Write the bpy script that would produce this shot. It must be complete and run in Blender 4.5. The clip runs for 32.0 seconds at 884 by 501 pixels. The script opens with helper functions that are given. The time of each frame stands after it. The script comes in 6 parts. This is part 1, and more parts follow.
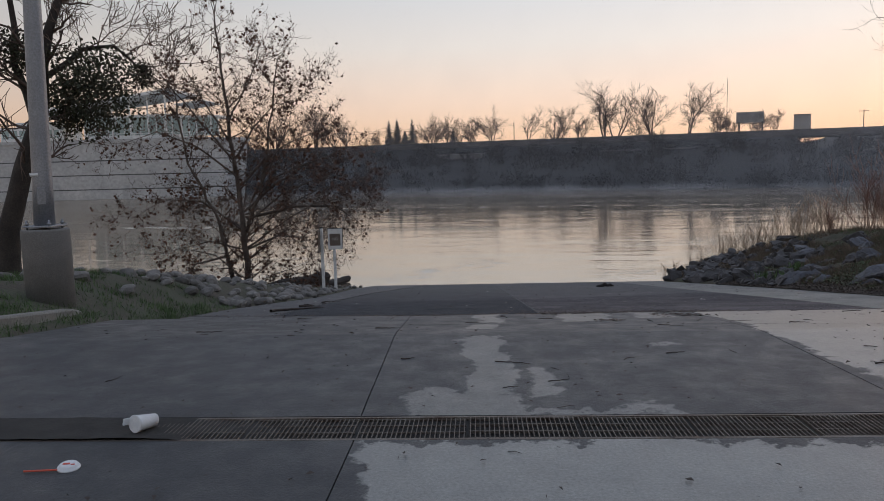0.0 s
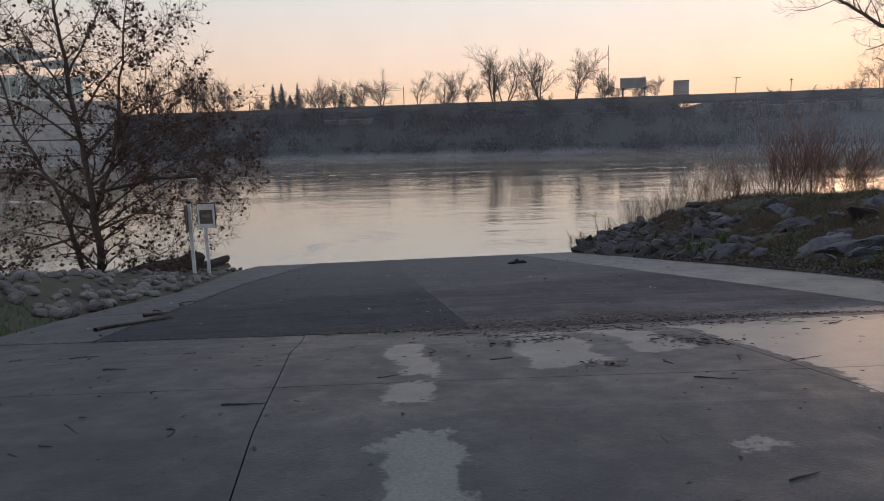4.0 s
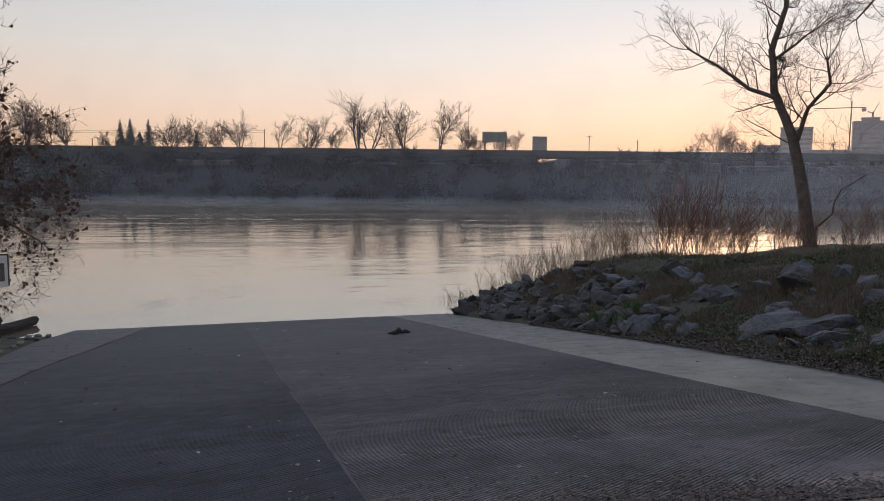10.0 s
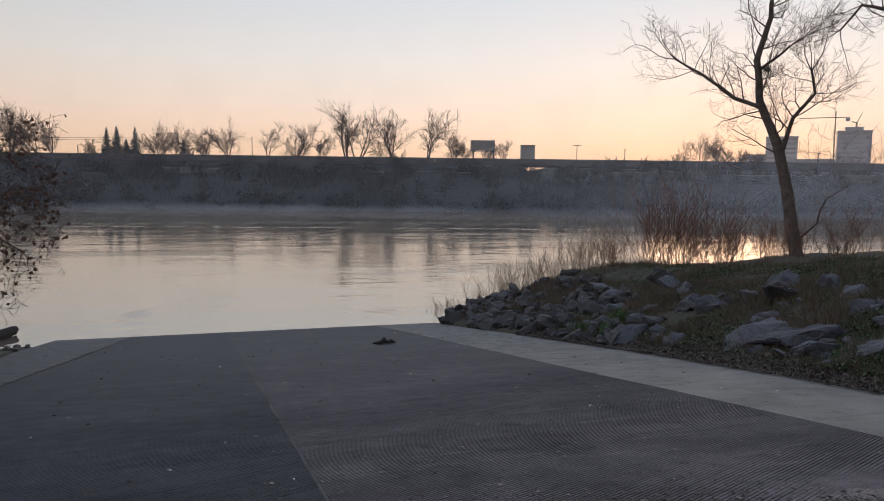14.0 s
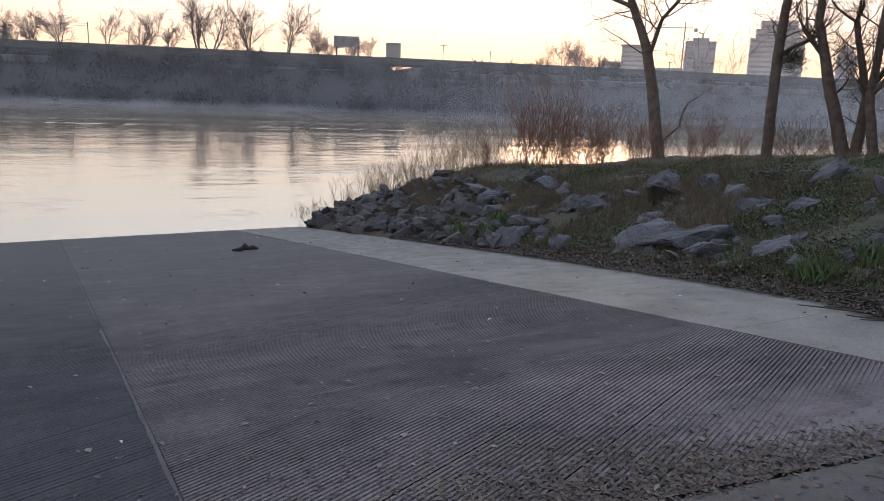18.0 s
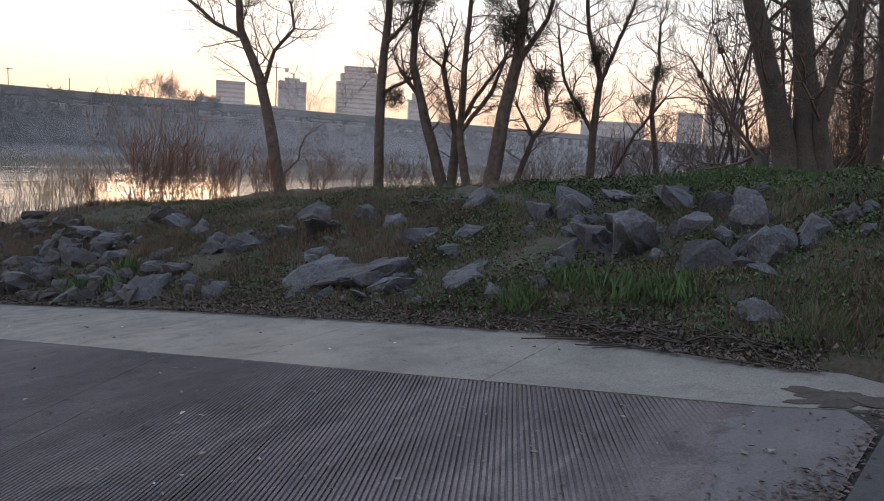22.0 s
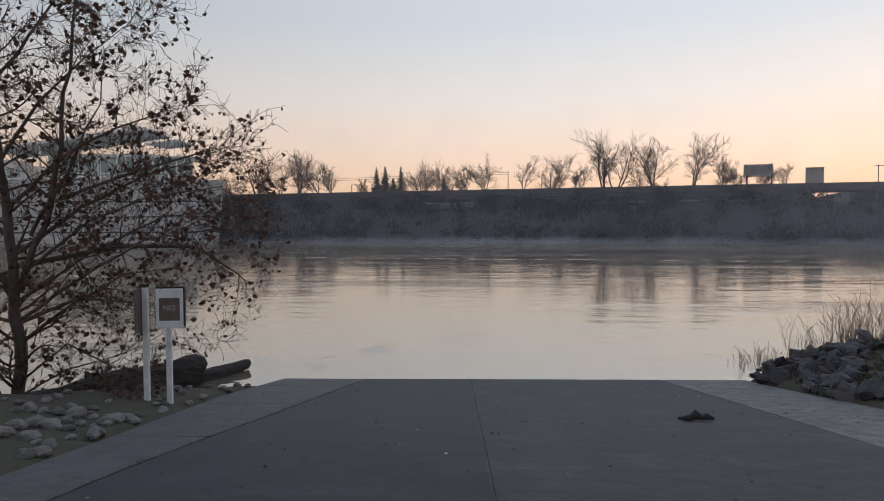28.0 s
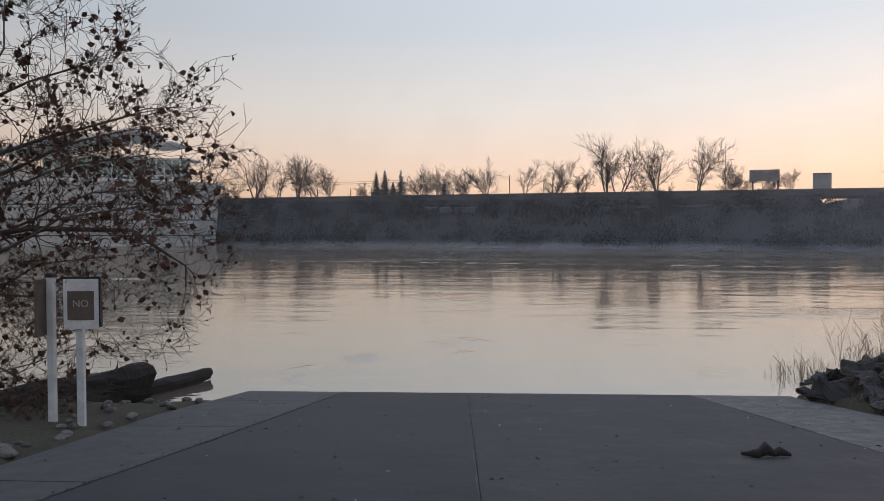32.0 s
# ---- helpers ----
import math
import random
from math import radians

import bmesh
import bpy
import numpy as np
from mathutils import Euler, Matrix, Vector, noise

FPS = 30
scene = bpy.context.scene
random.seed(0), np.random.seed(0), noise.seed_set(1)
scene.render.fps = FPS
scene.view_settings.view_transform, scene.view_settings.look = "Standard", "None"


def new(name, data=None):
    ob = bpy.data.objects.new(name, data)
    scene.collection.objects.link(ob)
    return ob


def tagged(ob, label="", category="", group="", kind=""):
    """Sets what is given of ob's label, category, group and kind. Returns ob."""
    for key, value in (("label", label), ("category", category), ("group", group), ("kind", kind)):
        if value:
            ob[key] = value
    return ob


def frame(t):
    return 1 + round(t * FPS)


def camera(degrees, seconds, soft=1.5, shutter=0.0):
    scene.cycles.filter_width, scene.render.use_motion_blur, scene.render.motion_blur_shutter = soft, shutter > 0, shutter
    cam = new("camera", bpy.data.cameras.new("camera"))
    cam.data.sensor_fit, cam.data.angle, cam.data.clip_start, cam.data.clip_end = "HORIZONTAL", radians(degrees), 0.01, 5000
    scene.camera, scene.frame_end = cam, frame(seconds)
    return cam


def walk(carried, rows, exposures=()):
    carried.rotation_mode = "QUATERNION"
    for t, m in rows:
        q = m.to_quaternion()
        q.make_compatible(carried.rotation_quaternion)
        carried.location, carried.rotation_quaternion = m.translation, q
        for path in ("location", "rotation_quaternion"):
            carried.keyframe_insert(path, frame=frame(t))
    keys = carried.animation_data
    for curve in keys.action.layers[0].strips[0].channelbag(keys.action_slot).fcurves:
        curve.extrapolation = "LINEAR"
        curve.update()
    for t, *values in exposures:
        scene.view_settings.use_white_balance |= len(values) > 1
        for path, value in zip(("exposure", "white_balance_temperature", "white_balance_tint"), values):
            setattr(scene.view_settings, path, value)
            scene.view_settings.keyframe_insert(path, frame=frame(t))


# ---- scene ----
S_END = 32.0
cam = camera(62.94, S_END, soft=0.9)

# seconds, x, y, z, yaw, pitch, roll
ROWS = [
    (0.0, 0.000, 0.000, 1.430, 3.01, -6.50, -1.45),
    (0.5, 0.052, 0.328, 1.426, 1.95, -6.48, -1.22),
    (1.0, 0.076, 0.699, 1.410, -1.81, -6.59, -0.81),
    (1.5, 0.104, 1.106, 1.373, -2.55, -6.78, -0.69),
    (2.0, 0.109, 1.512, 1.343, -2.65, -7.18, -0.59),
    (2.5, 0.071, 1.872, 1.333, -2.85, -7.58, -0.51),
    (4.5, -0.253, 3.401, 1.368, -6.13, -9.66, -1.91),
    (5.0, -0.323, 3.694, 1.375, -7.03, -9.68, -1.92),
    (5.5, -0.344, 3.991, 1.363, -19.30, -10.93, -0.03),
    (6.0, -0.293, 4.318, 1.327, -21.55, -11.84, 0.22),
    (6.5, -0.224, 4.652, 1.326, -22.91, -12.34, 0.82),
    (7.0, -0.196, 4.964, 1.319, -25.53, -12.83, 1.48),
    (7.5, -0.079, 5.325, 1.291, -26.29, -13.06, 1.58),
    (8.0, -0.040, 5.607, 1.279, -26.66, -12.92, 1.62),
    (8.5, -0.023, 5.899, 1.267, -27.71, -12.85, 1.81),
    (9.0, 0.038, 6.208, 1.231, -26.88, -12.75, 1.75),
    (9.5, 0.045, 6.491, 1.260, -17.63, -10.00, 0.83),
    (10.0, 0.010, 6.685, 1.290, -16.72, -5.74, 0.62),
    (10.5, 0.048, 6.762, 1.295, -16.70, -5.37, 0.54),
    (11.0, 0.089, 6.827, 1.297, -16.65, -5.24, 0.52),
    (11.5, 0.095, 6.813, 1.309, -16.65, -5.11, 0.59),
    (12.0, 0.094, 6.824, 1.298, -16.75, -4.97, 0.54),
    (12.5, 0.109, 6.814, 1.298, -16.92, -4.83, 0.53),
    (13.0, 0.099, 6.806, 1.308, -17.22, -4.73, 0.64),
    (13.5, 0.105, 6.806, 1.308, -17.50, -4.69, 0.66),
    (15.5, 0.202, 6.902, 1.228, -19.03, -8.05, 1.54),
    (16.0, 0.226, 7.116, 1.200, -22.82, -8.53, 2.15),
    (16.5, 0.253, 7.284, 1.150, -24.38, -9.20, 2.00),
    (17.0, 0.377, 7.612, 1.119, -25.33, -11.40, 1.88),
    (17.5, 0.405, 7.907, 1.063, -27.29, -11.96, 2.28),
    (18.0, 0.452, 8.180, 1.034, -28.64, -12.48, 2.24),
    (18.5, 0.524, 8.475, 0.996, -29.79, -12.74, 2.10),
    (19.0, 0.564, 8.750, 0.949, -32.32, -12.94, 2.11),
    (19.5, 0.617, 9.010, 0.918, -34.51, -12.92, 1.52),
    (20.0, 0.726, 9.306, 0.870, -35.38, -12.82, 1.47),
    (20.5, 0.785, 9.579, 0.816, -35.87, -12.70, 1.57),
    (21.0, 0.809, 9.790, 0.801, -41.64, -12.60, 2.60),
    (21.5, 0.884, 9.948, 0.778, -51.91, -10.67, 2.81),
    (22.0, 0.886, 9.999, 0.807, -59.33, -8.22, 3.29),
    (22.5, 0.844, 9.982, 0.842, -66.59, -3.35, 3.44),
    (23.0, 0.849, 9.994, 0.854, -69.06, -0.85, 3.50),
    (23.5, 0.795, 10.067, 0.816, -64.95, -1.33, 3.40),
    (24.0, 0.758, 10.239, 0.766, -43.52, -6.11, 1.47),
    (24.5, 0.638, 10.399, 0.743, -19.26, -10.64, -1.56),
    (25.0, 0.550, 10.617, 0.722, -6.07, -12.24, -2.74),
    (25.5, 0.557, 10.887, 0.734, -1.30, -11.26, 0.21),
    (26.0, 0.516, 11.157, 0.759, 0.00, -7.44, -0.01),
    (26.5, 0.509, 11.526, 0.752, 0.61, -4.87, -0.19),
    (28.5, 0.548, 12.878, 0.523, 2.56, -2.20, -0.33),
    (29.0, 0.555, 13.275, 0.444, 2.47, -2.08, -0.36),
    (29.5, 0.553, 13.650, 0.377, 2.57, -1.99, -0.34),
    (30.0, 0.558, 14.020, 0.345, 2.55, -2.03, -0.20),
    (30.5, 0.538, 14.397, 0.270, 2.58, -1.99, -0.16),
    (31.0, 0.561, 14.803, 0.201, 2.59, -1.90, -0.14),
    (31.5, 0.586, 15.126, 0.165, 2.53, -1.90, -0.08),
    (32.0, 0.619, 15.529, 0.098, 2.43, -1.81, -0.00),
]


def stand(x, y, z, yaw, pitch, roll):
    turn = Euler((0, 0, radians(yaw))).to_matrix() @ Euler((radians(90 + pitch), 0, 0)).to_matrix() @ Euler((0, 0, radians(roll))).to_matrix()
    return Matrix.Translation((x, y, z)) @ turn.to_4x4()


walk(cam, [(t, stand(*p)) for t, *p in ROWS], exposures=[(0.0, 0.05), (2.5, 0.08), (4.5, 0.08), (5.6, 0.3), (9.1, 0.42), (10.0, 0.02), (13.5, 0.02), (15.5, 0.15), (17.0, 0.6), (19.0, 0.75), (21.0, 0.75), (22.4, 0.6), (23.3, 0.52), (24.5, 0.62), (25.2, 0.52), (26.0, 0.1), (32.0, 0.05)])

# ---- sky and light ----
SUN_AZ = radians(38)          # to the right of straight ahead
world = bpy.data.worlds.new("dawn_sky")
scene.world = world
world.use_nodes = True
wn, wl = world.node_tree.nodes, world.node_tree.links
wn.clear()
w_out = wn.new("ShaderNodeOutputWorld")
w_bg = wn.new("ShaderNodeBackground")
sky = wn.new("ShaderNodeTexSky")
sky.sky_type = "NISHITA"
sky.sun_disc = False
sky.sun_elevation = radians(1.0)
sky.sun_rotation = SUN_AZ
sky.dust_density, sky.ozone_density, sky.air_density = 2.0, 2.0, 1.0
w_geo = wn.new("ShaderNodeTexCoord")
w_sep = wn.new("ShaderNodeSeparateXYZ")
wl.new(w_geo.outputs["Generated"], w_sep.inputs[0])
w_ramp = wn.new("ShaderNodeValToRGB")
els = w_ramp.color_ramp.elements
els[0].position, els[0].color = 0.0, (0.90, 0.52, 0.33, 1)
els[1].position, els[1].color = 1.0, (0.56, 0.66, 0.88, 1)
for at_, col in ((0.035, (0.96, 0.64, 0.43, 1)), (0.085, (0.95, 0.715, 0.575, 1)), (0.16, (0.82, 0.755, 0.71, 1)), (0.26, (0.64, 0.68, 0.735, 1)), (0.45, (0.60, 0.665, 0.81, 1))):
    e = els.new(at_)
    e.color = col
wl.new(w_sep.outputs["Z"], w_ramp.inputs[0])
# the glow round the point where the sun will rise
w_dot = wn.new("ShaderNodeVectorMath")
w_dot.operation = "DOT_PRODUCT"
w_dot.inputs[1].default_value = (math.sin(SUN_AZ), math.cos(SUN_AZ), 0.0)
wl.new(w_geo.outputs["Generated"], w_dot.inputs[0])
w_glow = wn.new("ShaderNodeMapRange")
w_glow.inputs["From Min"].default_value, w_glow.inputs["From Max"].default_value = 0.25, 1.0
w_glow.inputs["To Min"].default_value, w_glow.inputs["To Max"].default_value = 0.64, 1.06
wl.new(w_dot.outputs["Value"], w_glow.inputs["Value"])
w_mul = wn.new("ShaderNodeVectorMath")
w_mul.operation = "SCALE"
wl.new(w_ramp.outputs["Color"], w_mul.inputs[0])
wl.new(w_glow.outputs[0], w_mul.inputs["Scale"])
w_sky = wn.new("ShaderNodeVectorMath")
w_sky.operation = "SCALE"
w_sky.inputs["Scale"].default_value = 0.03
wl.new(sky.outputs["Color"], w_sky.inputs[0])
w_add = wn.new("ShaderNodeVectorMath")
w_add.operation = "ADD"
wl.new(w_mul.outputs[0], w_add.inputs[0])
wl.new(w_sky.outputs[0], w_add.inputs[1])
wl.new(w_add.outputs[0], w_bg.inputs["Color"])
w_bg.inputs["Strength"].default_value = 1.0
wl.new(w_bg.outputs[0], w_out.inputs["Surface"])

sun_data = bpy.data.lights.new("sun", "SUN")
sun_data.energy, sun_data.angle, sun_data.color = 0.15, radians(12), (1.0, 0.62, 0.38)
sun_ob = new("sun", sun_data)
sun_dir = Vector((math.sin(SUN_AZ), math.cos(SUN_AZ), math.tan(radians(3))))
sun_ob.matrix_world = sun_dir.to_track_quat("Z", "Y").to_matrix().to_4x4()


# ---- materials ----
def material(name, base, rough=0.8, metal=0.0, scale=4.0, amount=0.25, second=None, fine=60.0, bump=0.2, bump_scale=None, randomise=0.0, spec=0.5, use_island=False):
    """A surface with two scales of variation: base mixed with a second colour by large noise, darkened by fine grain, with relief."""
    m = bpy.data.materials.new(name)
    m.use_nodes = True
    n, l = m.node_tree.nodes, m.node_tree.links
    b = n["Principled BSDF"]
    b.inputs["Roughness"].default_value, b.inputs["Metallic"].default_value = rough, metal
    b.inputs["Specular IOR Level"].default_value = spec
    co = n.new("ShaderNodeTexCoord")
    big = n.new("ShaderNodeTexNoise")
    big.inputs["Scale"].default_value, big.inputs["Detail"].default_value, big.inputs["Roughness"].default_value = scale, 6, 0.6
    l.new(co.outputs["Object"], big.inputs["Vector"])
    small = n.new("ShaderNodeTexNoise")
    small.inputs["Scale"].default_value, small.inputs["Detail"].default_value = fine, 4
    l.new(co.outputs["Object"], small.inputs["Vector"])
    second = second or tuple(c * (1 - 1.6 * amount) for c in base)
    mix = n.new("ShaderNodeMix")
    mix.data_type = "RGBA"
    mix.inputs["A"].default_value, mix.inputs["B"].default_value = (*base, 1), (*second, 1)
    ramp = n.new("ShaderNodeMapRange")
    ramp.inputs["From Min"].default_value, ramp.inputs["From Max"].default_value = 0.35, 0.68
    l.new(big.outputs["Fac"], ramp.inputs["Value"])
    l.new(ramp.outputs[0], mix.inputs["Factor"])
    grain = n.new("ShaderNodeMapRange")
    grain.inputs["From Min"].default_value, grain.inputs["From Max"].default_value = 0.3, 0.7
    grain.inputs["To Min"].default_value, grain.inputs["To Max"].default_value = 1 - amount, 1 + amount * 0.6
    l.new(small.outputs["Fac"], grain.inputs["Value"])
    sc = n.new("ShaderNodeVectorMath")
    sc.operation = "SCALE"
    l.new(mix.outputs["Result"], sc.inputs[0])
    l.new(grain.outputs[0], sc.inputs["Scale"])
    last = sc
    if randomise:
        if use_island:
            info = n.new("ShaderNodeNewGeometry")
            out = info.outputs["Random Per Island"]
        else:
            info = n.new("ShaderNodeObjectInfo")
            out = info.outputs["Random"]
        rr = n.new("ShaderNodeMapRange")
        rr.inputs["To Min"].default_value, rr.inputs["To Max"].default_value = 1 - randomise, 1 + randomise
        l.new(out, rr.inputs["Value"])
        last = n.new("ShaderNodeVectorMath")
        last.operation = "SCALE"
        l.new(sc.outputs[0], last.inputs[0])
        l.new(rr.outputs[0], last.inputs["Scale"])
    l.new(last.outputs[0], b.inputs["Base Color"])
    if bump:
        bp = n.new("ShaderNodeBump")
        bp.inputs["Strength"].default_value, bp.inputs["Distance"].default_value = bump, 0.02
        src = small
        if bump_scale:
            src = n.new("ShaderNodeTexNoise")
            src.inputs["Scale"].default_value, src.inputs["Detail"].default_value = bump_scale, 5
            l.new(co.outputs["Object"], src.inputs["Vector"])
        l.new(src.outputs["Fac"], bp.inputs["Height"])
        l.new(bp.outputs[0], b.inputs["Normal"])
    return m


M = {}
M["bark"] = material("bark", (0.165, 0.13, 0.108), 0.9, scale=3, amount=0.35, fine=40, bump=0.6)
M["twig"] = material("twig", (0.14, 0.095, 0.075), 0.9, scale=3, amount=0.3, fine=30, bump=0)
M["far_twig"] = material("far_twig", (0.115, 0.075, 0.06), 0.95, scale=0.5, amount=0.3, fine=8, bump=0)
M["grass_soil"] = material("grass_soil", (0.055, 0.062, 0.034), 0.95, scale=0.9, amount=0.4, second=(0.075, 0.06, 0.046), fine=25, bump=0.8, bump_scale=18)
M["bank_soil"] = material("bank_soil", (0.085, 0.075, 0.06), 0.95, scale=0.6, amount=0.4, second=(0.06, 0.06, 0.035), fine=14, bump=0.8, bump_scale=10)
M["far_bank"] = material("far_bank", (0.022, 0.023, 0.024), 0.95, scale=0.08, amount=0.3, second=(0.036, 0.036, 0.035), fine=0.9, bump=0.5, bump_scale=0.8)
M["concrete"] = material("concrete", (0.30, 0.29, 0.27), 0.75, scale=1.3, amount=0.2, fine=120, bump=0.15)
M["far_concrete"] = material("far_concrete", (0.34, 0.33, 0.31), 0.85, scale=0.15, amount=0.15, fine=2, bump=0.1)


# ---- the shape of the ground ----
RAMP_Y = [-200, 4.16, 6.5, 8.84, 10.0, 10.5, 12.48, 34.45, 60]
RAMP_Z = [0, 0, -0.08, -0.39, -0.655, -0.75, -1.02, -4.13, -7.8]
WATER_Z = -3.93


def ramp_z(y):
    return float(np.interp(y, RAMP_Y, RAMP_Z))


def right_edge(y):
    """Where the paving ends on the upstream side."""
    return float(np.interp(y, [-50, 6.3, 8.1, 8.95, 9.5, 9.8, 10.7, 12.8, 15.4, 19.4, 25, 32, 36], [14.0, 7.6, 6.6, 6.1, 6.0, 6.7, 7.0, 7.8, 8.05, 8.25, 8.25, 8.1, 8.6]))


def left_edge(y):
    return float(np.interp(y, [-50, 0, 6.6, 13.8, 18.8, 21.9, 28, 33, 40], [-6, -4.9, -4.66, -4.75, -4.4, -4.55, -5.0, -4.9, -5]))


def smooth(a, b, v):
    v = min(1.0, max(0.0, (v - a) / (b - a)))
    return v * v * (3 - 2 * v)


def shore_right(x):
    """The top of the river bank on the upstream side."""
    return float(np.interp(x, [6, 9, 13, 18, 23, 28, 36, 46, 60, 100, 250], [33.5, 34, 33.2, 32.6, 34.5, 37.5, 37.0, 33, 26, 12, -36]))


def shore_left(x):
    return float(np.interp(-x, [4.5, 6, 8, 12, 20, 60, 200], [31, 29.5, 26, 20, 17, 20, 60]))


def ground_z(x, y):
    g = ramp_z(y)
    er, el = right_edge(y), left_edge(y)
    if x > er:
        u = x - er
        plateau = float(np.interp(y, [-60, -20, 0, 5, 10, 15, 20, 25, 30, 36, 42], [3, 2.2, 1.6, 1.2, 0.8, 0.25, -0.38, -1.1, -1.62, -1.85, -2.0]))
        s = min(1.0, u / 6.3)
        s = s * (1.15 - 0.15 * s) if s < 1 else 1.0
        z = g + (plateau - g) * min(1.0, s) if y > 6 else plateau * smooth(0, 6, u)
        top = shore_right(x)
        if y > top - 2:
            z = min(z, z + (-5.2 - z) * smooth(top - 2, top + 6.0, y))
        z += (0.12 * noise.noise((x * 0.7, y * 0.7, 0)) + 0.09 * noise.noise((x * 1.9, y * 1.9, 3)) + 0.04 * noise.noise((x * 4.7, y * 4.7, 5))) * min(1, u)
        return z
    if x < el:
        u = el - x
        top = shore_left(x)
        plateau = float(np.interp(y, [-60, 0, 9, 14, 20, 26, 32], [0.3, 0.2, 0.05, -0.5, -1.7, -2.7, -3.7]))
        z = g + (plateau - g) * smooth(0, 2.5, u)
        if y > top:
            z = z + (-5.5 - z) * smooth(top, top + 8, y)
        z += 0.08 * noise.noise((x * 0.8, y * 0.8, 7)) * min(1, u)
        return z
    return g


def from_lists(name, verts, faces, mat, parent=None, smooth_shade=False):
    me = bpy.data.meshes.new(name)
    me.from_pydata(verts, [], faces)
    me.validate()
    if mat:
        me.materials.append(mat)
    if smooth_shade:
        me.polygons.foreach_set("use_smooth", [True] * len(me.polygons))
    ob = new(name, me)
    if parent is not None:
        ob.parent = parent
    return ob


def part(name, bm, mat, parent, label=""):
    me = bpy.data.meshes.new(name)
    bm.to_mesh(me)
    bm.free()
    if mat:
        me.materials.append(mat)
    ob = new(name, me)
    if parent is not None:
        ob.parent = parent
    if label:
        ob["label"] = label
    return ob


def box_bm(bm, x0, y0, z0, x1, y1, z1, bevel=0.0):
    r = bmesh.ops.create_cube(bm, size=1.0)
    for v in r["verts"]:
        v.co = Vector((x0 + (x1 - x0) * (v.co.x + 0.5), y0 + (y1 - y0) * (v.co.y + 0.5), z0 + (z1 - z0) * (v.co.z + 0.5)))
    if bevel:
        edges = list({e for v in r["verts"] for e in v.link_edges})
        bmesh.ops.bevel(bm, geom=edges, offset=bevel, segments=1, affect="EDGES")
    return bm


def boxes(*dims, bevel=0.0):
    bm = bmesh.new()
    for d in dims:
        box_bm(bm, *d, bevel=bevel)
    return bm


def empty(name, at, label, category, group="", kind=""):
    ob = new(name)
    ob.location = at
    ob.empty_display_size = 0.2
    return tagged(ob, label, category, group, kind)


def axis_values(knots, steps):
    out = [knots[0]]
    for a, b, s in zip(knots, knots[1:], steps):
        k = max(1, round((b - a) / s))
        out += [a + (b - a) * (i + 1) / k for i in range(k)]
    return out


# ---- ground sheet: earth under and round the ramp ----
xs = axis_values([-400, -60, -20, -4.0, 5.5, 17, 45, 120, 600], [40, 4, 0.3, 1.0, 0.14, 0.7, 5, 40])
ys = axis_values([-300, -30, -2, 8, 26, 38, 46, 70, 1500], [40, 2.5, 0.6, 0.15, 0.25, 1.0, 4, 200])
gv, gf = [], []
for y in ys:
    for x in xs:
        inside = left_edge(y) - 0.05 < x < right_edge(y) + 0.05
        z = (ramp_z(y) - 0.25) if inside else ground_z(x, y)
        if y > 46:
            z = min(z, -6.0)
        gv.append((x, y, z))
nx = len(xs)
for j in range(len(ys) - 1):
    for i in range(nx - 1):
        a = j * nx + i
        gf.append((a, a + 1, a + nx + 1, a + nx))
ground = tagged(from_lists("ground", gv, gf, M["grass_soil"], smooth_shade=True), "grassy earth bank with soil and leaf litter above the river", "ground", kind="structure")

# ---- far bank: along a line through (43.4, 148.3) ----
FB, FD = Vector((43.4, 148.3, 0)), Vector((0.956, -0.292, 0)).normalized()
FN = Vector((0.292, 0.956, 0)).normalized()


def far(s, d, z):
    """A place s metres along the far bank, d metres behind its waterline, at height z."""
    p = FB + FD * s + FN * d
    return Vector((p.x, p.y, z))


bv, bf = [], []
prof = [(-6, -6.5), (0, -3.9), (6, -1.2), (13, 1.8), (20, 4.0), (24.5, 6.9), (36, 6.9), (60, 6.2), (400, 4.0), (2500, 4.0)]
ss = axis_values([-900, -150, 260, 1200], [60, 3, 60])
for s in ss:
    for d, z in prof:
        k = 1.2 * noise.noise((s * 0.05, d * 0.08, 0)) if 0 < d < 100 else 0
        if z > 5:
            z = z - 3.6 * smooth(21, 23, s) * (smooth(36, 33, s) if d > 50 else 1.0)
        if d == 60:
            z += 2.2 * smooth(33, 36, s)
        bv.append(far(s, d, z + k * (0.2 if z > 6 else 1)))
m_ = len(prof)
for i in range(len(ss) - 1):
    for j in range(m_ - 1):
        a = i * m_ + j
        bf.append((a, a + m_, a + m_ + 1, a + 1))
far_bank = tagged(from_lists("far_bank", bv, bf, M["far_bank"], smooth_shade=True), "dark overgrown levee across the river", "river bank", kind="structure")



